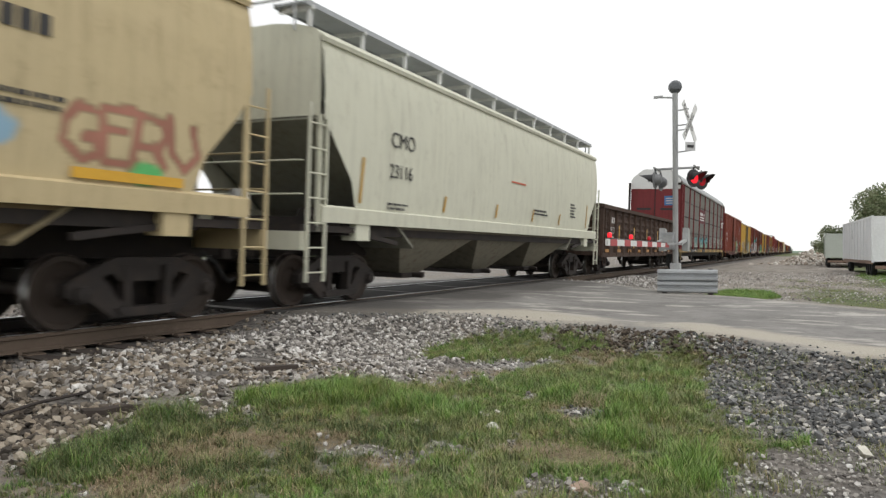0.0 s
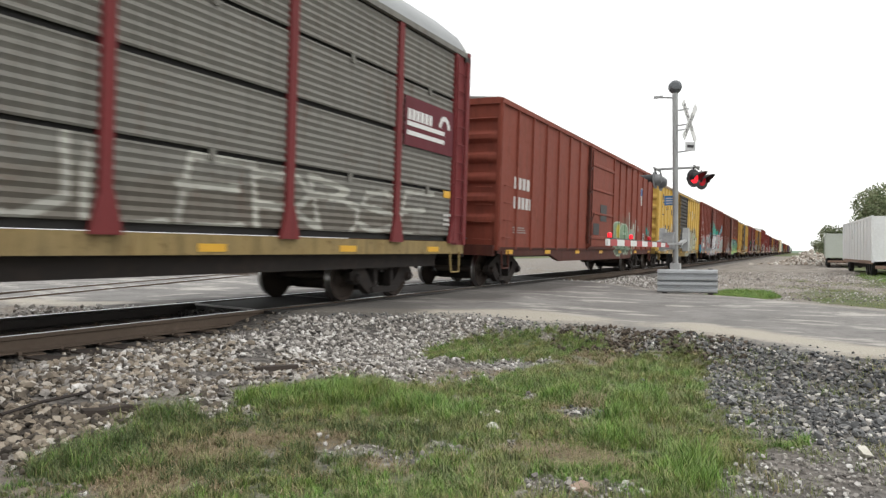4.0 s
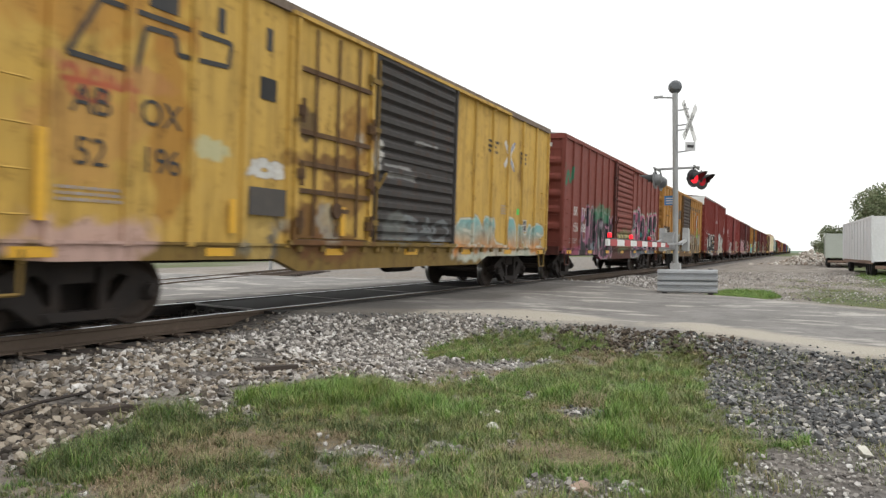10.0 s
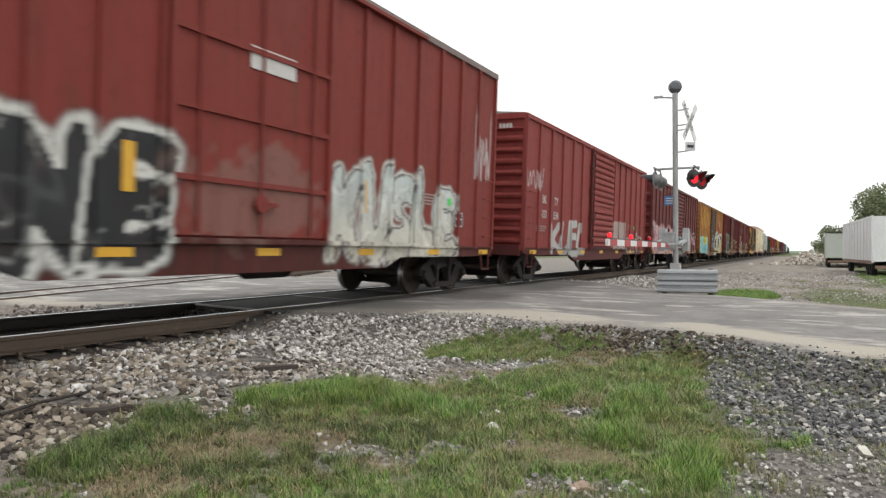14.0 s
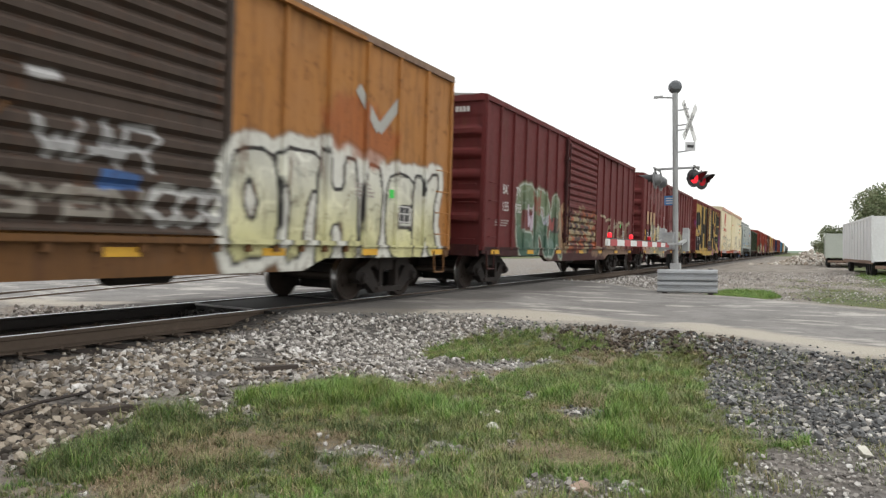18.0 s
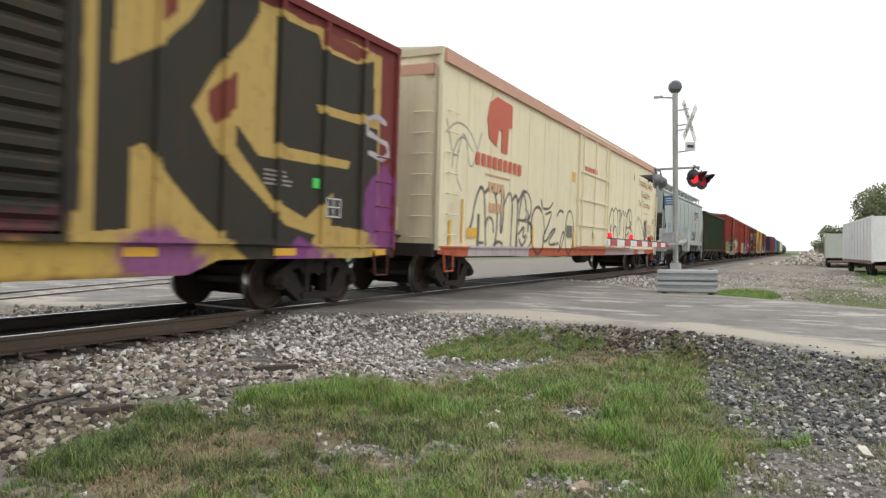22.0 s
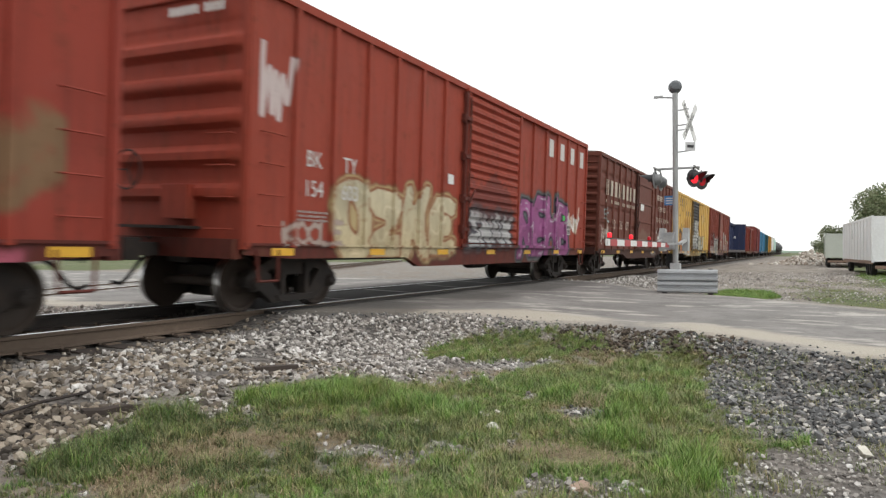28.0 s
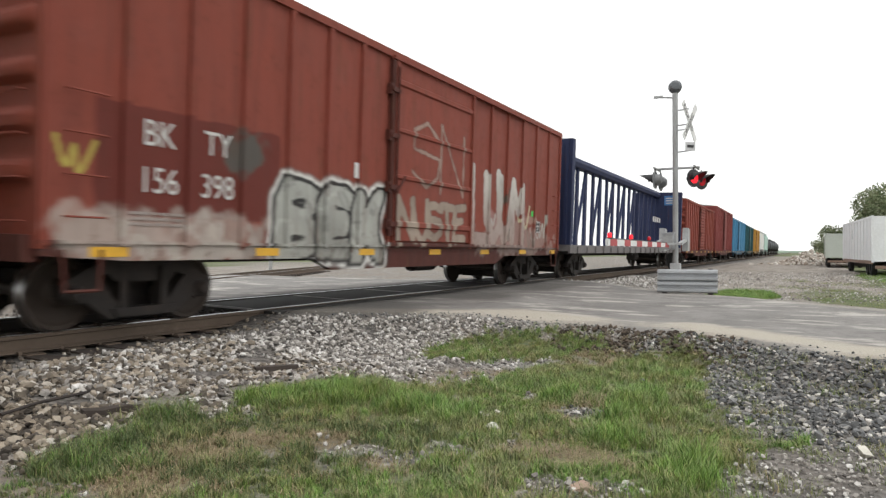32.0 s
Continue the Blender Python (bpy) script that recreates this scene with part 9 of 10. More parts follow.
small_print(c, 1.75, 1.45, 3, 0.7, MARK_WHITE, 0.045, -1.41)
g = Geo()
for a, b in (((13.9, 0.98), (14.35, 0.98)), ((14.35, 0.98), (14.35, 1.36)), ((14.35, 1.36), (13.9, 1.36)), ((13.9, 1.36), (13.9, 0.98)), ((14.12, 0.98), (14.12, 1.36))):
    g.bar((a[0], -1.41, a[1]), (b[0], -1.41, b[1]), 0.05, 0.004)
part("painted_mark", g, MARK_WHITE, c)
add("ark", -179.23, autorack(-179.23, 24.42, "grey slatted autorack car with maroon posts and teal graffiti", [
    cloud(0.0, 8.0, 1.0, 2.2, (0.10, 0.075, 0.055), 0.6, 1.6, 9), cloud(9.0, 24.0, 0.9, 1.8, (0.10, 0.08, 0.06), 0.45, 1.7, 8), letters(5.5, 7.2, 1.0, 2.0, "EL", (0.08, 0.34, 0.35), (0.03, 0.05, 0.06), (0.46, 0.50, 0.42), None, 0.14, 0.05, seed=3), letters(7.6, 12.7, 0.75, 1.95, "BERGE", (0.06, 0.32, 0.36), (0.02, 0.05, 0.05), (0.40, 0.48, 0.30), (0.03, 0.06, 0.06), 0.19, 0.05, 0.05, (0.50, 0.58, 0.56), 4),
    letters(13.5, 23.6, 1.1, 2.1, "AULERBSE", (0.42, 0.42, 0.38), None, thick=0.06, seed=8), letters(2.5, 4.6, 1.2, 2.0, "NU", (0.33, 0.33, 0.30), None, thick=0.08, seed=2), cloud(4.6, 5.3, 1.2, 2.2, (0.42, 0.42, 0.38), 0.5, 6, 3), cloud(7.0, 7.5, 1.2, 2.0, (0.40, 0.24, 0.22), 0.5, 6, 5)]))

def banded_script(name):
    """Script lettering striped teal, yellow and red from its top down."""
    m, n, l, b = shader(name, 0.6)
    cut = n.new("ShaderNodeSeparateXYZ")
    l.new(n.new("ShaderNodeTexCoord").outputs["Object"], cut.inputs[0])
    low = mixer(n, l, ramp(n, l, cut.outputs[2], 0.05, 0.08), (0.50, 0.11, 0.06), (0.58, 0.40, 0.10))
    l.new(mixer(n, l, ramp(n, l, cut.outputs[2], 0.12, 0.17), low, (0.05, 0.27, 0.24)), b.inputs["Base Color"])
    return m


SCRIPT_BANDS = banded_script("banded_script_paint")
FADED_RED = plain("faded_red_stencil", (0.60, 0.36, 0.22), 0.7, 0, 0.1, 6)
ARCHES = "1832 2141 2362 2779 3083 3377 3456 3535 3607|3477 3782 4085 4481 4765 4838 4619 4407|3533 3646 3950 4346 4433|4677 4983 5380 5255 5232 5434 5556 5582|5565 6081 6482 6664 6533 6508|6674 7082 7372 7234 7108|7372 7884 8088 8787 9274 9155 8449|7350 7308|8088 7563 7544|8088 8662 8449 7350|8449 9446 9528 8709 8000|7532 8344 8026 8832 8014 7625|2750 2708|2850 2808|4517 5022 5518|2919 3319|8464 8862 8837"
ROUND_LOOPS = "1602 0415 0045 0575 1582 2570 2945 2612 1602|2092 2378 3880 4592|3070 4578 3550 2428 3222 4545 5548 4030 3818 6022|6208 6840 7545 7020 6208|8602 7812 7545 8078 8885 9570 9940 9512 8602|5570 6282 7078"

# the cream insulated car, the grey hopper and the green open hopper
c = add("cr", 95.64, boxcar(95.64, 22.95, 4.95, (0.68, 0.615, 0.435), "cream_car_paint", "long cream insulated boxcar with an orange sill and outlined graffiti", ((9.55, 13.5, "plug", None),), [
    sketch(0.46, 5.72, 0.72, 2.70, ARCHES, (0.05, 0.05, 0.06), 0.038), sketch(5.3, 9.35, 0.78, 2.45, ROUND_LOOPS, (0.05, 0.05, 0.06), 0.036), sketch(12.6, 18.2, 0.9, 2.9, ARCHES, (0.04, 0.04, 0.05), 0.036), sketch(0.2, 1.8, 2.2, 3.7, "0075 3095 7090 9960|2030 2560 5080 8060|4060 3020 5000", (0.20, 0.20, 0.19), 0.018),
    cloud(0.4, 1.2, 1.0, 2.0, (0.58, 0.52, 0.36), 0.5, 3, 8), sketch(18.4, 20.55, 1.08, 2.45, "0005 0350 1580 2595 4280 5550 6205|1578 3095 5592 7870 9045 9540|2599 4597 7065 9935|6205 7030 8515 9925|8045 9060", (0.25, 0.29, 0.26), 0.024), sketch(21.58, 22.92, 1.36, 1.86, "0595 1040 2530 2875|2530 3560|3825 4060 5065 4840 4230|5510 5560 6862 6640 5540|7060 7835 8555 9030 8805 7010|9260 9525|0038 9930", (0.06, 0.06, 0.06), 0.03), sketch(20.75, 21.7, 1.06, 1.46, "0510 2070 3595 2850 1230|4090 4510|4595 7085|4550 6548|7510 8590 9920", (0.17, 0.17, 0.15), 0.022),
    mosaic(20.34, 21.02, 1.66, 2.32, ((0.05, 0.05, 0.045), (0.06, 0.06, 0.055), (0.30, 0.28, 0.22), (0.09, 0.09, 0.08)), 0.13, 3, 0.92), sketch(20.3, 21.05, 1.6, 2.38, "0505 1095 1590 3060|3510 3895 5570 4010|6005 6095 9095 9505 6508", (0.04, 0.04, 0.04), 0.045), slab(18.0, 18.4, 1.1, 1.45, (0.16, 0.15, 0.14), 0.7, 6), 
    slab(1.45, 5.3, 0.6, 1.035, (0.46, 0.44, 0.47), 0.85, 2), slab(13.45, 18.45, 0.6, 1.035, (0.34, 0.30, 0.31), 0.9, 3), slab(19.25, 20.7, 0.6, 1.035, (0.50, 0.46, 0.46), 0.85, 4), scrawl(0.2, 1.9, 2.5, 3.5, (0.25, 0.25, 0.24), 2, 0.02, 5)],
    (7, 7), "flat", roof=(0.60, 0.56, 0.46), end_colour=(0.54, 0.475, 0.335), walls="smooth", rust=0.08, fade=0.2, sill_colour=(0.42, 0.10, 0.045), sill_low=0.78, tape=False, ladder_full=True))
part("painted_mark", Geo().prism([(2.22, 3.95), (2.36, 3.52), (2.80, 3.38), (2.92, 3.80), (3.10, 3.80), (3.10, 3.28), (3.48, 3.28), (3.52, 3.92), (3.74, 3.95), (3.74, 4.50), (2.75, 4.54), (2.36, 4.34)], -1.545, -1.54), MARK_RED, c)
bars(c, 1.65, 4.55, 2.84, 3.12, 9, MARK_RED, -1.542)
strip(c, "painted_mark", 2.2, 3.7, 2.66, 2.70, FADED_RED, -1.542)
bars(c, 2.4, 3.4, 2.30, 2.52, 4, FADED_RED, -1.542)
bars(c, 2.45, 3.35, 1.82, 2.04, 4, FADED_RED, -1.542)
strip(c, "reflector_tape", 8.95, 9.3, 3.12, 3.42, YELLOW_TAPE, -1.542)
strip(c, "dark_panel", 8.5, 9.1, 1.35, 1.72, plain("grey_panel", (0.16, 0.15, 0.13), 0.7), -1.542)
for text, u, z in (("Protecting Today's", 18.95, 3.86), ("Perishables", 19.5, 3.36), ("For Tomorrow", 19.05, 2.92)):
    o = lettering(c, text, u, z, 0.30, SCRIPT_BANDS, 1.0, -1.545, 0.03)
    width = max(v.co.x for v in o.data.vertices)
    o.scale = ({18.95: 3.15, 19.5: 1.95, 19.05: 2.55}[u] / width, 1, 1)
bars(c, 10.3, 11.9, 3.6, 3.75, 7, MARK_RED, -1.556)
strip(c, "painted_mark", 20.1, 21.26, 2.63, 2.67, FADED_RED, -1.545)
small_print(c, 21.07, 2.12, 6, 0.35, FADED_RED, 0.04, -1.545)
small_print(c, 21.5, 2.10, 5, 0.42, FADED_RED, 0.045, -1.545, 3)
small_print(c, 22.16, 2.43, 4, 0.6, plain("faded_grey_stencil", (0.34, 0.36, 0.33), 0.6), 0.03, -1.545, 4)
BAND = plain("faded_orange_band", (0.56, 0.31, 0.22), 0.6, 0, 0.12, 5, (0.58, 0.45, 0.32), 0.5)
part("painted_band", Geo().box(0.02, 22.93, -1.602, -1.535, 4.71, 4.975), BAND, c)
part("painted_band", Geo().box(-0.086, 0.03, -1.34, 1.34, 4.46, 4.68), BAND, c)
strip(c, "sign_board", 22.05, 22.5, 1.23, 1.44, YELLOW_TAPE, -1.55)
strip(c, "sign_board", 1.3, 1.81, 1.21, 1.43, YELLOW_TAPE, -1.55)
strip(c, "reflector_tape", 1.0, 1.07, 1.09, 2.03, YELLOW_TAPE, -1.55)
for u, z in ((17.9, 3.95),):
    strip(c, "side_catch", u, u + 0.07, z, z + 0.3, MARK_BLACK, -1.55)
strip(c, "data_panel", 20.35, 20.75, 1.25, 1.55, MARK_BLACK, -1.55)
ladder(c, 22.9, -1.56, 0.75, 3.6, car_paint("cream_car_paint", (0, 0, 0)))
for u in (0.4, 5.4, 9.2, 13.9, 22.5):
    strip(c, "reflector_tape", u, u + 0.12, 1.05, 1.55, YELLOW_TAPE, -1.548)
c = add("up", 121.18, covered_hopper(121.18, 15.89, (0.31, 0.345, 0.33), "blue_grey_hopper_paint", "blue-grey covered hopper car with weld seams, blue scrawls and black numbers", [
    sketch(1.25, 1.95, 1.68, 2.48, "2070 1595 5099 6075 2070|6075 3040 0520 3005 6025 9035|6025 8005", (0.06, 0.24, 0.55), 0.055), letters(3.0, 3.9, 1.68, 2.05, "NET", (0.10, 0.28, 0.55), None, thick=0.05, seed=3), scrawl(6.0, 8.6, 1.6, 2.2, (0.15, 0.36, 0.60), 4, 0.04, 6), letters(10.8, 12.5, 1.6, 2.35, "BSAV", (0.02, 0.02, 0.02), None, thick=0.045, seed=6), scrawl(9.4, 10.4, 1.45, 2.3, (0.20, 0.36, 0.52), 2, 0.05, 7)],
    [2.05 + i * 1.68 for i in range(8)], BLUE_CAP, rust=0.1))
bars(c, 2.53, 3.33, 3.38, 3.78, 2, MARK_BLACK, -1.565, 0.45)
lettering(c, "99481", 2.40, 2.78, 0.42, MARK_BLACK, 1.12, -1.575, 0.008)
lettering(c, "BUILDING", 12.5, 3.46, 0.13, MARK_BLACK, 0.92, -1.56, 0.003)
lettering(c, "AMERICA", 12.5, 3.24, 0.13, MARK_BLACK, 0.92, -1.56, 0.003)
sh_ = [(11.62, 3.62), (12.05, 3.70), (12.45, 3.62), (12.45, 3.15), (12.25, 2.92), (12.05, 2.86), (11.85, 2.92), (11.62, 3.15)]
part("painted_mark", Geo().prism(sh_, -1.574, -1.570), MARK_WHITE, c)
part("painted_mark", Geo().box(11.68, 12.40, -1.578, -1.5745, 3.32, 3.60), MARK_BLUE, c)
for i in range(5):
    strip(c, "painted_mark", 11.72 + i * 0.14, 11.79 + i * 0.14, 3.0, 3.28, MARK_RED, -1.577)
for u in (1.2, 5.0, 8.9, 11.9, 15.0):
    strip(c, "reflector_tape", u, u + 0.42, 1.66, 1.82, YELLOW_TAPE, -1.565)
add("gh", 138.77, open_hopper(138.77, 14.65, 3.96, (0.030, 0.046, 0.024), "dark_green_hopper_paint", "dark green open-top hopper car with upright ribs"))

# the cars still far off at the end
add("cb", 242.57, centre_beam(242.57, 22.9, 4.5, "navy blue centre-beam flatcar, empty, with bulkheads"))
far = [(267.0, 15.6, 4.2, REDBOX, "plain_red_paint", "plain red boxcar"), (284.2, 15.6, 4.75, (0.22, 0.055, 0.05), "pale_red_paint", "tall pale red boxcar"), (301.4, 17.6, 4.45, (0.07, 0.24, 0.40), "light_blue_paint", "light blue boxcar"),
       (320.6, 15.6, 4.4, (0.03, 0.10, 0.11), "blue_green_paint", "dark blue-green boxcar"), (337.8, 15.6, 4.4, (0.50, 0.28, 0.06), "orange_yellow_paint", "orange-yellow boxcar")]
for q, L, H, col, kind, text in far:
    add(kind, q, boxcar(q, L, H, col, kind, text + " with a ribbed sliding door", ((6.4, 9.5, "ribbed", None),), (), (7, 6)))
add("w1", 355.2, covered_hopper(355.2, 15.6, (0.62, 0.63, 0.60), "white_hopper_paint", "white covered hopper car"))
add("w2", 373.0, covered_hopper(373.0, 15.6, (0.36, 0.52, 0.46), "pale_green_hopper_paint", "pale green covered hopper car"))
for i in range(5):
    add("t%d" % i, 391.0 + 18.3 * i, tank_car(391.0 + 18.3 * i, 16.6, (0.05, 0.055, 0.06), "black_tank_paint", "black tank car with a walkway on top"))


# ---- loose stones and grass, last and finest ----
def scatter(x0, x1, y0, y1, per_m2, seed, keep):
    rng = np.random.default_rng(seed)
    n = int((x1 - x0) * (y1 - y0) * per_m2)
    x, y = rng.uniform(x0, x1, n), rng.uniform(y0, y1, n)
    edge = np.minimum(np.minimum(x - x0, x1 - x), np.minimum(y - y0, y1 - y))
    ok = keep(x, y) & (edge > rng.uniform(0, 0.9, n) ** 2)
    return x[ok], y[ok], rng


def off_road(x, y):
    return (x < edge_x(ROAD_NEAR, y) - 0.12 + 0.15 * wave(x, y, 5.0, 2.0)) | (x > edge_x(ROAD_FAR, y) + 0.1)


PALE_STONE = speckled("pale_ballast_stone", [(0.0, (0.13, 0.12, 0.112)), (0.22, (0.25, 0.235, 0.22)), (0.45, (0.36, 0.34, 0.315)), (0.65, (0.45, 0.425, 0.39)), (0.82, (0.58, 0.56, 0.53)), (1.0, (0.80, 0.79, 0.77))])
TAN_STONE = speckled("tan_ballast_stone", [(0.0, (0.05, 0.043, 0.037)), (0.25, (0.115, 0.097, 0.079)), (0.5, (0.20, 0.17, 0.135)), (0.75, (0.31, 0.26, 0.20)), (0.92, (0.45, 0.40, 0.33)), (1.0, (0.64, 0.61, 0.56))])
DARK_STONE = speckled("dark_ballast_stone", [(0.0, (0.060, 0.062, 0.064)), (0.45, (0.160, 0.165, 0.168)), (0.80, (0.27, 0.272, 0.27)), (0.92, (0.46, 0.44, 0.41)), (1.0, (0.78, 0.76, 0.71))])
# stone colours with oil and the shade under the train mixed in
SHADED_OILY_STONE = speckled("shaded_oily_ballast_stone", [(0.0, (0.012, 0.011, 0.011)), (0.6, (0.04, 0.035, 0.032)), (1.0, (0.13, 0.115, 0.10))])


def stone_bed(name, label, mat, box, per_m2, size, seed, keep, sink=0.25):
    x, y, rng = scatter(*box, per_m2, seed, keep)
    r = rng.uniform(*size, len(x)) * rng.choice([0.75, 1.0, 1.0, 1.25], len(x))
    z = ground_z(x, y) + r * sink + rng.uniform(0, 1, len(x)) ** 2 * 0.03
    solid(name, stones(x, y, z, r, seed), mat, label, "ballast", "stuff")


bare = lambda x, y: (grass_density(x, y) < 0.22) & (spots(((4.25, 4.86, 0.30, 0.20), (5.2, 5.3, 0.25, 0.15)), x, y, 0.1) < 0.5)
stone_bed("ballast", "large tan ballast stones along the track shoulder", TAN_STONE, (0.6, 6.6, 4.0, 6.66), 480, (0.020, 0.043), 1, lambda x, y: off_road(x, y) & bare(x, y) & (wave(x, y, 2.4, 9.0) > -0.5))
stone_bed("ballast", "pale grey ballast stones along the track shoulder", PALE_STONE, (3.6, 10.8, 3.4, 6.70), 640, (0.016, 0.036), 11, lambda x, y: off_road(x, y) & bare(x, y) & (wave(x, y, 2.4, 9.0) > -0.62))
stone_bed("ballast", "dirty ballast stones between the rails, darkened for the train's shade", SHADED_OILY_STONE, (1.0, 8.1, 7.2, 8.9), 240, (0.02, 0.038), 2, lambda x, y: np.abs(np.abs(y - TRACK_Y) - 0.75) > 0.12)
stone_bed("ballast", "ballast stones around the sleeper ends", TAN_STONE, (0.8, 8.1, 6.5, 7.15), 90, (0.018, 0.034), 12, lambda x, y: y < 7.12)
stone_bed("ballast", "ballast stones beyond the rails", PALE_STONE, (3.0, 9.0, 8.9, 13.0), 150, (0.03, 0.05), 3, off_road)
stone_bed("ballast", "dark blue-grey gravel with a few white stones", DARK_STONE, (5.0, 10.2, -2.8, 1.9), 640, (0.009, 0.029), 4, lambda x, y: off_road(x, y) & (bare(x, y) | (wave(x, y, 7.0, 3.0) > 0.9)) & (wave(x, y, 1.7, 4.0) > -0.85))
stone_bed("ballast", "brownish gravel mixed with pale pebbles", PALE_STONE, (2.4, 5.8, -1.6, 1.9), 620, (0.005, 0.017), 14, lambda x, y: off_road(x, y) & bare(x, y) & (wave(x, y, 3.0, 1.0) > -0.75))
stone_bed("ballast", "pale ballast stones beside the signal", PALE_STONE, (18.6, 32.0, 2.6, 6.9), 95, (0.03, 0.05), 5, lambda x, y: off_road(x, y) & (y > 3.2 + 0.08 * (x - 18)))
stone_bed("ballast", "small pale pebbles over the gravel lot", PALE_STONE, (20.0, 44.0, -4.0, 4.5), 26, (0.012, 0.03), 15, lambda x, y: x > edge_x(ROAD_FAR, y) + 0.4)
stone_bed("ballast", "small pebbles on bare soil among the grass", PALE_STONE, (1.5, 9.5, 0.2, 4.6), 300, (0.008, 0.022), 6, lambda x, y: off_road(x, y) & bare(x, y))
CLOD = speckled("dark_soil_clod", [(0.0, (0.035, 0.027, 0.021)), (0.5, (0.09, 0.07, 0.053)), (0.85, (0.16, 0.125, 0.095)), (1.0, (0.34, 0.31, 0.27))])
stone_bed("soil_clods", "dark brown soil clods turned up beside the road", CLOD, (7.9, 11.0, 0.4, 3.0), 330, (0.012, 0.042), 17, lambda x, y: (np.abs(x - edge_x(ROAD_NEAR, y) + 0.45 + 0.25 * wave(x, y, 2.0, 3.0)) < 0.4))
stone_bed("ballast", "gravel crumbs along the edge of the road", DARK_STONE, (6.0, 11.4, -2.5, 7.0), 240, (0.006, 0.018), 7, lambda x, y: np.abs(x - edge_x(ROAD_NEAR, y) + 0.1) < 0.5)


def blades(x, y, h, lean, width, seed):
    """Bent grass blades, three faces each, joined in one mesh."""
    rng = np.random.default_rng(seed)
    n = len(x)
    z = ground_z(x, y) - 0.01
    a = rng.uniform(0, 2 * math.pi, n)
    side = np.stack([-np.sin(a), np.cos(a), np.zeros(n)], -1) * np.asarray(width)[:, None]
    bend = np.stack([np.cos(a), np.sin(a), np.zeros(n)], -1) * (np.asarray(lean) * h)[:, None]
    up = np.stack([np.zeros(n), np.zeros(n), h], -1)
    root = np.stack([x, y, z], -1)
    mid, top = root + up * 0.55 + bend * 0.28, root + up * 0.93 + bend
    P = np.stack([root - side, root + side, mid + side * 0.75, mid - side * 0.75, top], 1)
    k = (np.arange(n) * 5)[:, None]
    quads, tris = np.array([[0, 1, 2, 3]]) + k, np.array([[3, 2, 4]]) + k
    me = bpy.data.meshes.new("blades")
    me.from_pydata(P.reshape(-1, 3).tolist(), [], quads.tolist() + tris.tolist())
    return me


FRESH = speckled("olive_grass_blades", [(0.0, (0.10, 0.145, 0.05)), (0.35, (0.235, 0.33, 0.10)), (0.72, (0.36, 0.46, 0.17)), (0.9, (0.43, 0.46, 0.22)), (1.0, (0.50, 0.42, 0.25))], 0.6, 12.0, (1.12, 0.90, 0.9))
VIVID = speckled("vivid_grass_blades", [(0.0, (0.075, 0.17, 0.03)), (0.35, (0.18, 0.37, 0.06)), (0.72, (0.29, 0.52, 0.10)), (0.92, (0.36, 0.52, 0.14)), (1.0, (0.44, 0.42, 0.20))], 0.6, 12.0, (1.10, 0.92, 0.9))
# darker blade colours that hold the bank's self-shadow
SHADED_BLADES = speckled("self_shaded_grass_blades", [(0.0, (0.06, 0.09, 0.03)), (0.35, (0.12, 0.19, 0.055)), (0.72, (0.19, 0.27, 0.085)), (0.9, (0.28, 0.29, 0.13)), (1.0, (0.36, 0.29, 0.17))], 0.6, 12.0, (1.10, 0.92, 0.9))
STRAW = speckled("dry_grass_blades", [(0.0, (0.16, 0.11, 0.07)), (0.4, (0.36, 0.27, 0.165)), (0.8, (0.54, 0.45, 0.30)), (0.9, (0.19, 0.22, 0.07)), (1.0, (0.24, 0.29, 0.09))], 0.8, 12.0)


def tufts(x, y, tall, per, spread, seed, width=(0.0012, 0.0027), lean=(0.15, 1.1)):
    """Blades that fan out from the middle of each tuft."""
    rng = np.random.default_rng(seed)
    n = len(x) * per
    dx, dy = rng.normal(0, 1, n), rng.normal(0, 1, n)
    s = np.repeat(spread * (0.5 + tall / max(tall.max(), 0.01)), per)
    h = np.repeat(tall, per) * rng.uniform(0.35, 1.0, n) * np.exp(-0.12 * (dx ** 2 + dy ** 2))
    return blades(np.repeat(x, per) + dx * s, np.repeat(y, per) + dy * s, h, rng.uniform(*lean, n), rng.uniform(*width, n), seed + 1)


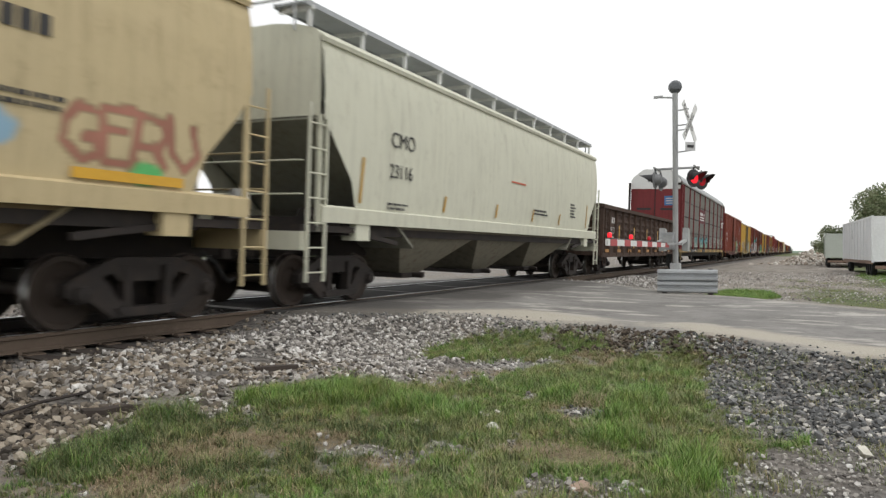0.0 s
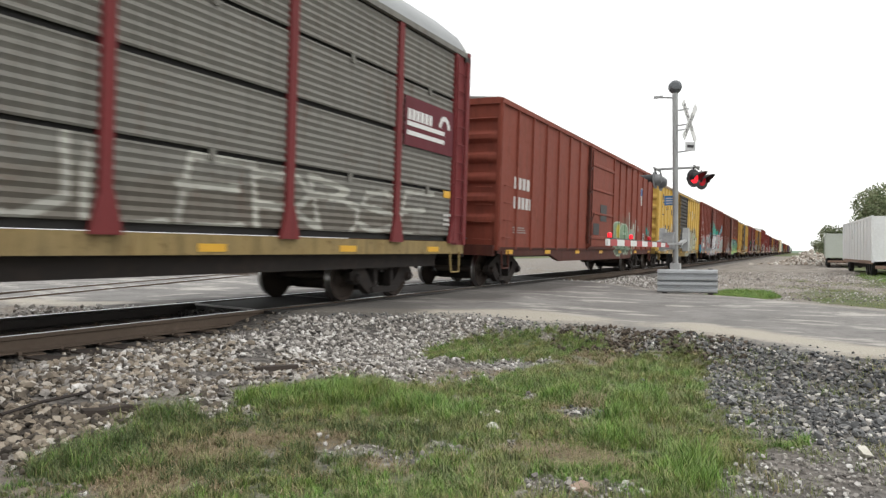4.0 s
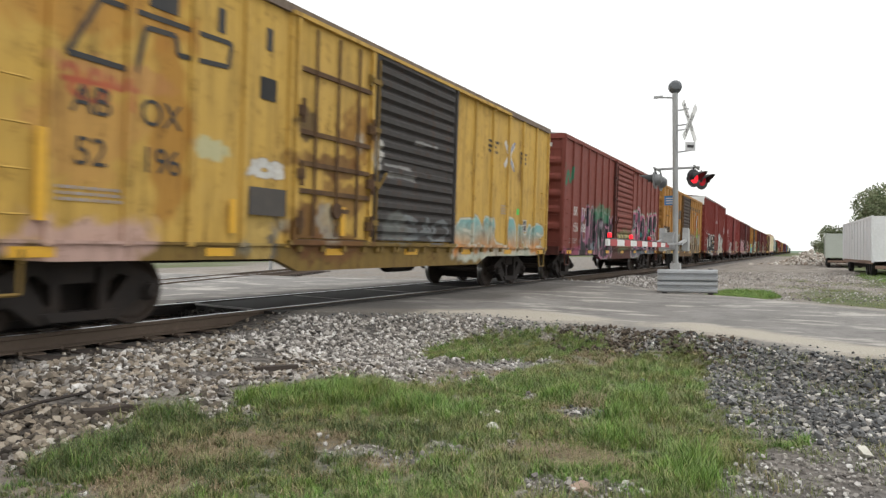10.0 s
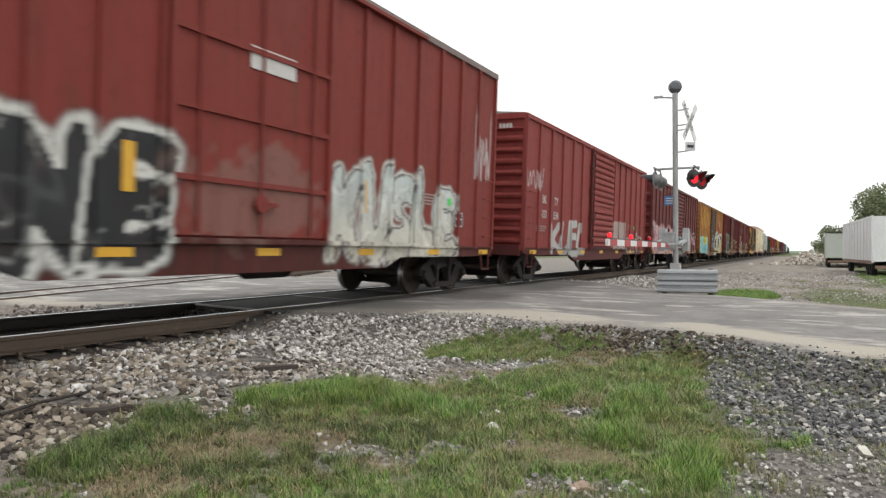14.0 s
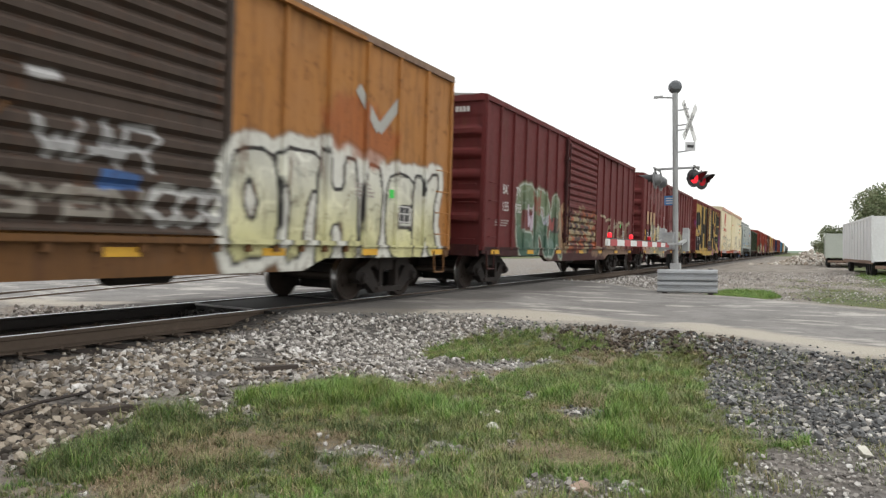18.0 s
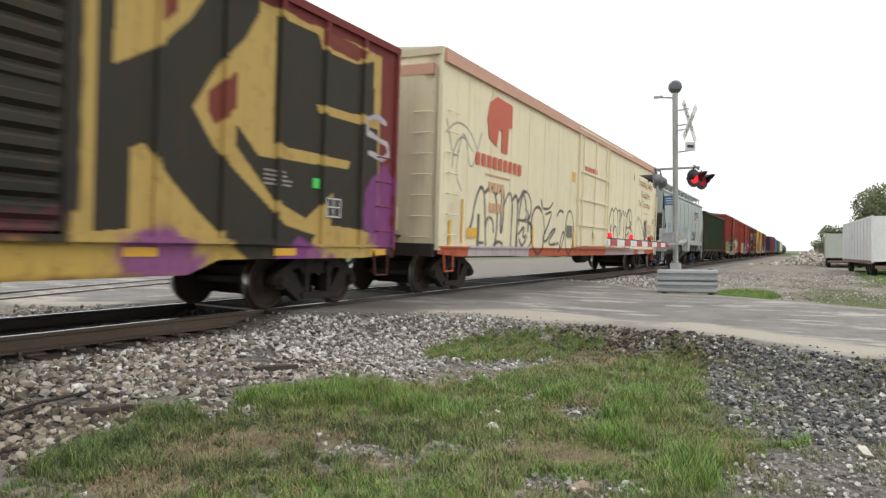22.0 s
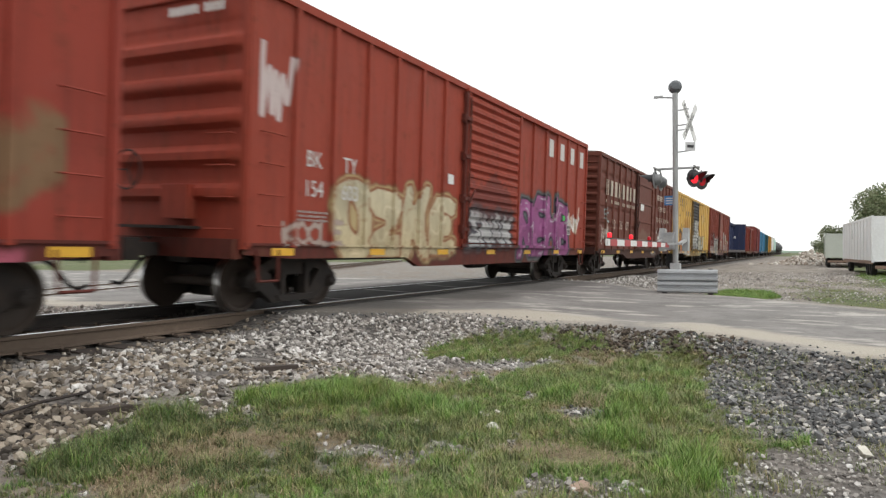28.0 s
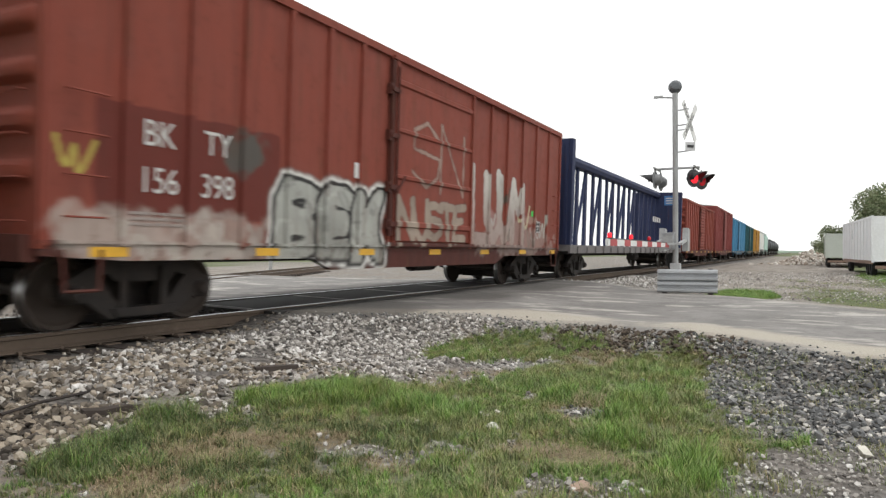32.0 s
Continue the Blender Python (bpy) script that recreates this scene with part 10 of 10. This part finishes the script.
def lawn():
    x, y, rng = scatter(0.8, 10.4, -0.3, 5.0, 820, 21, lambda x, y: off_road(x, y) & (np.random.default_rng(3).uniform(0, 1, len(x)) < grass_density(x, y)))
    dry, lush = spots(DRY, x, y, 0.09), spots(LUSH, x, y, 0.11)
    tall = np.clip(0.092 + 0.045 * wave(x, y, 2.7, 6.0) + 0.035 * wave(x, y, 9.0, 2.0) + 0.085 * lush - 0.02 * dry, 0.022, 0.26) * rng.uniform(0.6, 1.35, len(x))
    pick = rng.uniform(0, 1, len(x))
    straw = pick < 0.09 + 0.74 * dry - 0.08 * lush
    vivid = ~straw & (rng.uniform(0, 1, len(x)) < 0.34 + 0.45 * lush + 0.25 * wave(x, y, 1.9, 3.0))
    olive = ~straw & ~vivid
    # tufts on the left bank get the blades with shade in their colour
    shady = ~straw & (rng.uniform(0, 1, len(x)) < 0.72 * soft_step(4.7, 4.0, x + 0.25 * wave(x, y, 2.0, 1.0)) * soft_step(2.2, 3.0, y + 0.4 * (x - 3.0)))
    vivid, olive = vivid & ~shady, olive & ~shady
    solid("grass", tufts(x[shady], y[shady], tall[shady] * 1.05, 30, 0.024, 52, lean=(0.2, 1.3)), SHADED_BLADES, "dull green grass on the low bank, coloured darker for its own shade", "grass", "stuff")
    solid("grass", tufts(x[olive], y[olive], tall[olive], 30, 0.024, 22), FRESH, "uneven tufts of olive green grass beside the ballast", "grass", "stuff")
    solid("grass", tufts(x[vivid], y[vivid], tall[vivid], 30, 0.024, 42, lean=(0.1, 0.8)), VIVID, "tall tufts of vivid green grass beside the ballast", "grass", "stuff")
    solid("grass", tufts(x[straw], y[straw], tall[straw] * 0.85, 26, 0.03, 33, lean=(0.5, 1.8)), STRAW, "dry tufts among the green grass", "grass", "stuff")
    X, Y = [], []
    for cx, cy, rx, ry in DRY[:5]:
        m = int(6500 * rx * ry * 4)
        X.append(cx + rng.normal(0, rx * 0.55, m))
        Y.append(cy + rng.normal(0, ry * 0.55, m))
    X, Y = np.concatenate(X), np.concatenate(Y)
    n = len(X)
    solid("grass", blades(X, Y, rng.uniform(0.012, 0.04, n), rng.uniform(1.5, 6.0, n), rng.uniform(0.0012, 0.0024, n), 23), STRAW, "flattened dry straw-coloured grass", "grass", "stuff")
    # the verge behind the road
    strip_at = lambda x, y: soft_step(1.2, 0.8, np.hypot((x - 21.9) / 2.6, (y - 1.5) / 0.85) + 0.2 * wave(x, y, 1.6, 21.9)) > 0.4
    x, y, rng = scatter(18.5, 25.5, 0.2, 2.8, 260, 24, lambda x, y: (x > edge_x(ROAD_FAR, y) + 0.2) & strip_at(x, y))
    solid("grass", tufts(x, y, rng.uniform(0.08, 0.22, len(x)), 16, 0.05, 25, (0.003, 0.006)), VIVID, "strip of green roadside grass behind the road", "grass", "stuff")
    x, y, rng = scatter(17.5, 34.0, -5.5, 0.8, 30, 26, lambda x, y: (x > edge_x(ROAD_FAR, y) + 0.2) & (wave(x, y, 1.1, 6.0) > 0.0))
    solid("grass", tufts(x, y, rng.uniform(0.03, 0.09, len(x)), 14, 0.07, 27, (0.003, 0.006)), FRESH, "thin yellowish grass on the gravel lot", "grass", "stuff")
    x, y, rng = scatter(31.0, 46.0, -7.0, -2.4, 34, 28, lambda x, y: np.hypot((x - 38.0) / 7.5, (y + 4.4) / 2.0) + 0.2 * wave(x, y, 1.2, 4.0) < 1.0)
    solid("grass", tufts(x, y, rng.uniform(0.06, 0.16, len(x)), 12, 0.10, 29, (0.004, 0.008)), VIVID, "green grass growing round the parked trailers", "grass", "stuff")


lawn()


# ---- scraps beside the track ----
def scraps():
    rng = random.Random(3)
    for x, y, l, a in ((5.72, 4.90, 0.42, -42), (3.62, 4.79, 0.40, -30)):
        v = [(s * l / 2 + rng.uniform(-0.03, 0.03), t * 0.055 + rng.uniform(-0.015, 0.015), q * 0.035 + rng.uniform(-0.01, 0.01)) for s in (-1, -0.3, 0.4, 1) for t, q in ((-1, -1), (1, -1), (1, 1), (-1, 1))]
        f = [(4 * k + i, 4 * k + (i + 1) % 4, 4 * k + 4 + (i + 1) % 4, 4 * k + 4 + i) for k in range(3) for i in range(4)] + [(0, 1, 2, 3), (12, 13, 14, 15)]
        o = solid("timber_scrap", Geo().add(v, f), TIMBER, "rotten piece of sleeper lying on the ballast", "timber scrap")
        o.matrix_basis = pose(x, y, far_ground(x, y) + 0.045, 0, 0, a)
    r = solid("steel_rod", Geo().pipe([(-0.45, 0, 0), (-0.1, 0.01, 0.015), (0.45, 0, 0.0)], 0.013, 8), IRON, "dark bent steel rod lying on the ballast", "steel rod")
    r.matrix_basis = pose(3.50, 5.33, far_ground(3.5, 5.33) + 0.06, 0, 0, 12)
    w = solid("stick", Geo().pipe([(0.0, 0, 0.0), (0.34, 0.02, 0.02), (0.62, 0, 0.01)], 0.012, 6), WHITE, "thin white stick lying on the gravel", "stick")
    w.matrix_basis = pose(8.75, 1.62, far_ground(8.75, 1.62) + 0.05, 0, 0, -4)
    for x, y, s, col in ((4.63, 1.98, 0.045, (0.62, 0.61, 0.58)), (3.62, 1.02, 0.06, (0.42, 0.30, 0.24)), (5.07, -0.36, 0.07, (0.66, 0.64, 0.56)), (4.55, 2.55, 0.04, (0.6, 0.6, 0.57))):
        k = stones(np.array([0.0]), np.array([0.0]), np.array([0.0]), np.array([s]), int(s * 1000))
        o = solid("loose_stone", k, plain("stone_%d" % int(s * 1000), col, 0.9, 0, 0.15, 14), "single pale stone lying in the grass", "stone")
        o.matrix_basis = pose(x, y, far_ground(x, y) + s * 0.4)


scraps()


def weeds():
    """Scattered tufts growing through the dark gravel."""
    x, y, rng = scatter(3.2, 9.6, -2.4, 2.6, 42, 31, lambda x, y: off_road(x, y) & ((grass_density(x, y + 0.4) > 0.12) & (wave(x, y, 6.0, 1.0) > -0.25) | (wave(x, y, 2.2, 8.0) > 0.25) | ((x < 5.4) & (wave(x, y, 4.0, 2.0) > 0.0)) | (spots(((7.28, -0.06, 0.35, 0.2), (8.1, -0.59, 0.5, 0.25), (4.9, -0.3, 0.3, 0.2), (7.0, 0.9, 1.5, 0.3)), x, y) > 0.3)))
    per, n = 26, len(x)
    X, Y = np.repeat(x, per) + rng.normal(0, 0.05, n * per), np.repeat(y, per) + rng.normal(0, 0.05, n * per)
    solid("grass", blades(X, Y, np.repeat(rng.uniform(0.5, 1.1, n), per) * rng.uniform(0.03, 0.11, n * per), rng.uniform(0.3, 1.2, n * per), rng.uniform(0.0016, 0.003, n * per), 32), FRESH, "sparse weeds growing through dark gravel", "grass", "stuff")


weeds()


# ---- everything that moves ----
def motions():
    times = [0, 2, 4, 6, 8, 10, 12, 14, 16, 18, 20, 22, 24, 26, 28, 30, 32]
    for p, car in TRAIN:
        walk(car, [(t, pose(p + shift(t), TRACK_Y, 0.0265, 2.0)) for t in times])
    # the wheels roll: all wheelsets at one end of their trucks turn alike
    for s, sets in WHEELSETS.items():
        walk(sets[0], [(k / FPS, Matrix.Translation((s * 0.889, 0, 0)) @ Matrix.Rotation(shift(k / FPS) / 0.42, 4, "Y")) for k in range(32 * FPS + 1)])
        for w in sets[1:]:
            w.rotation_mode = "QUATERNION"
            keys = w.animation_data_create()
            keys.action, keys.action_slot = sets[0].animation_data.action, sets[0].animation_data.action_slot


motions()
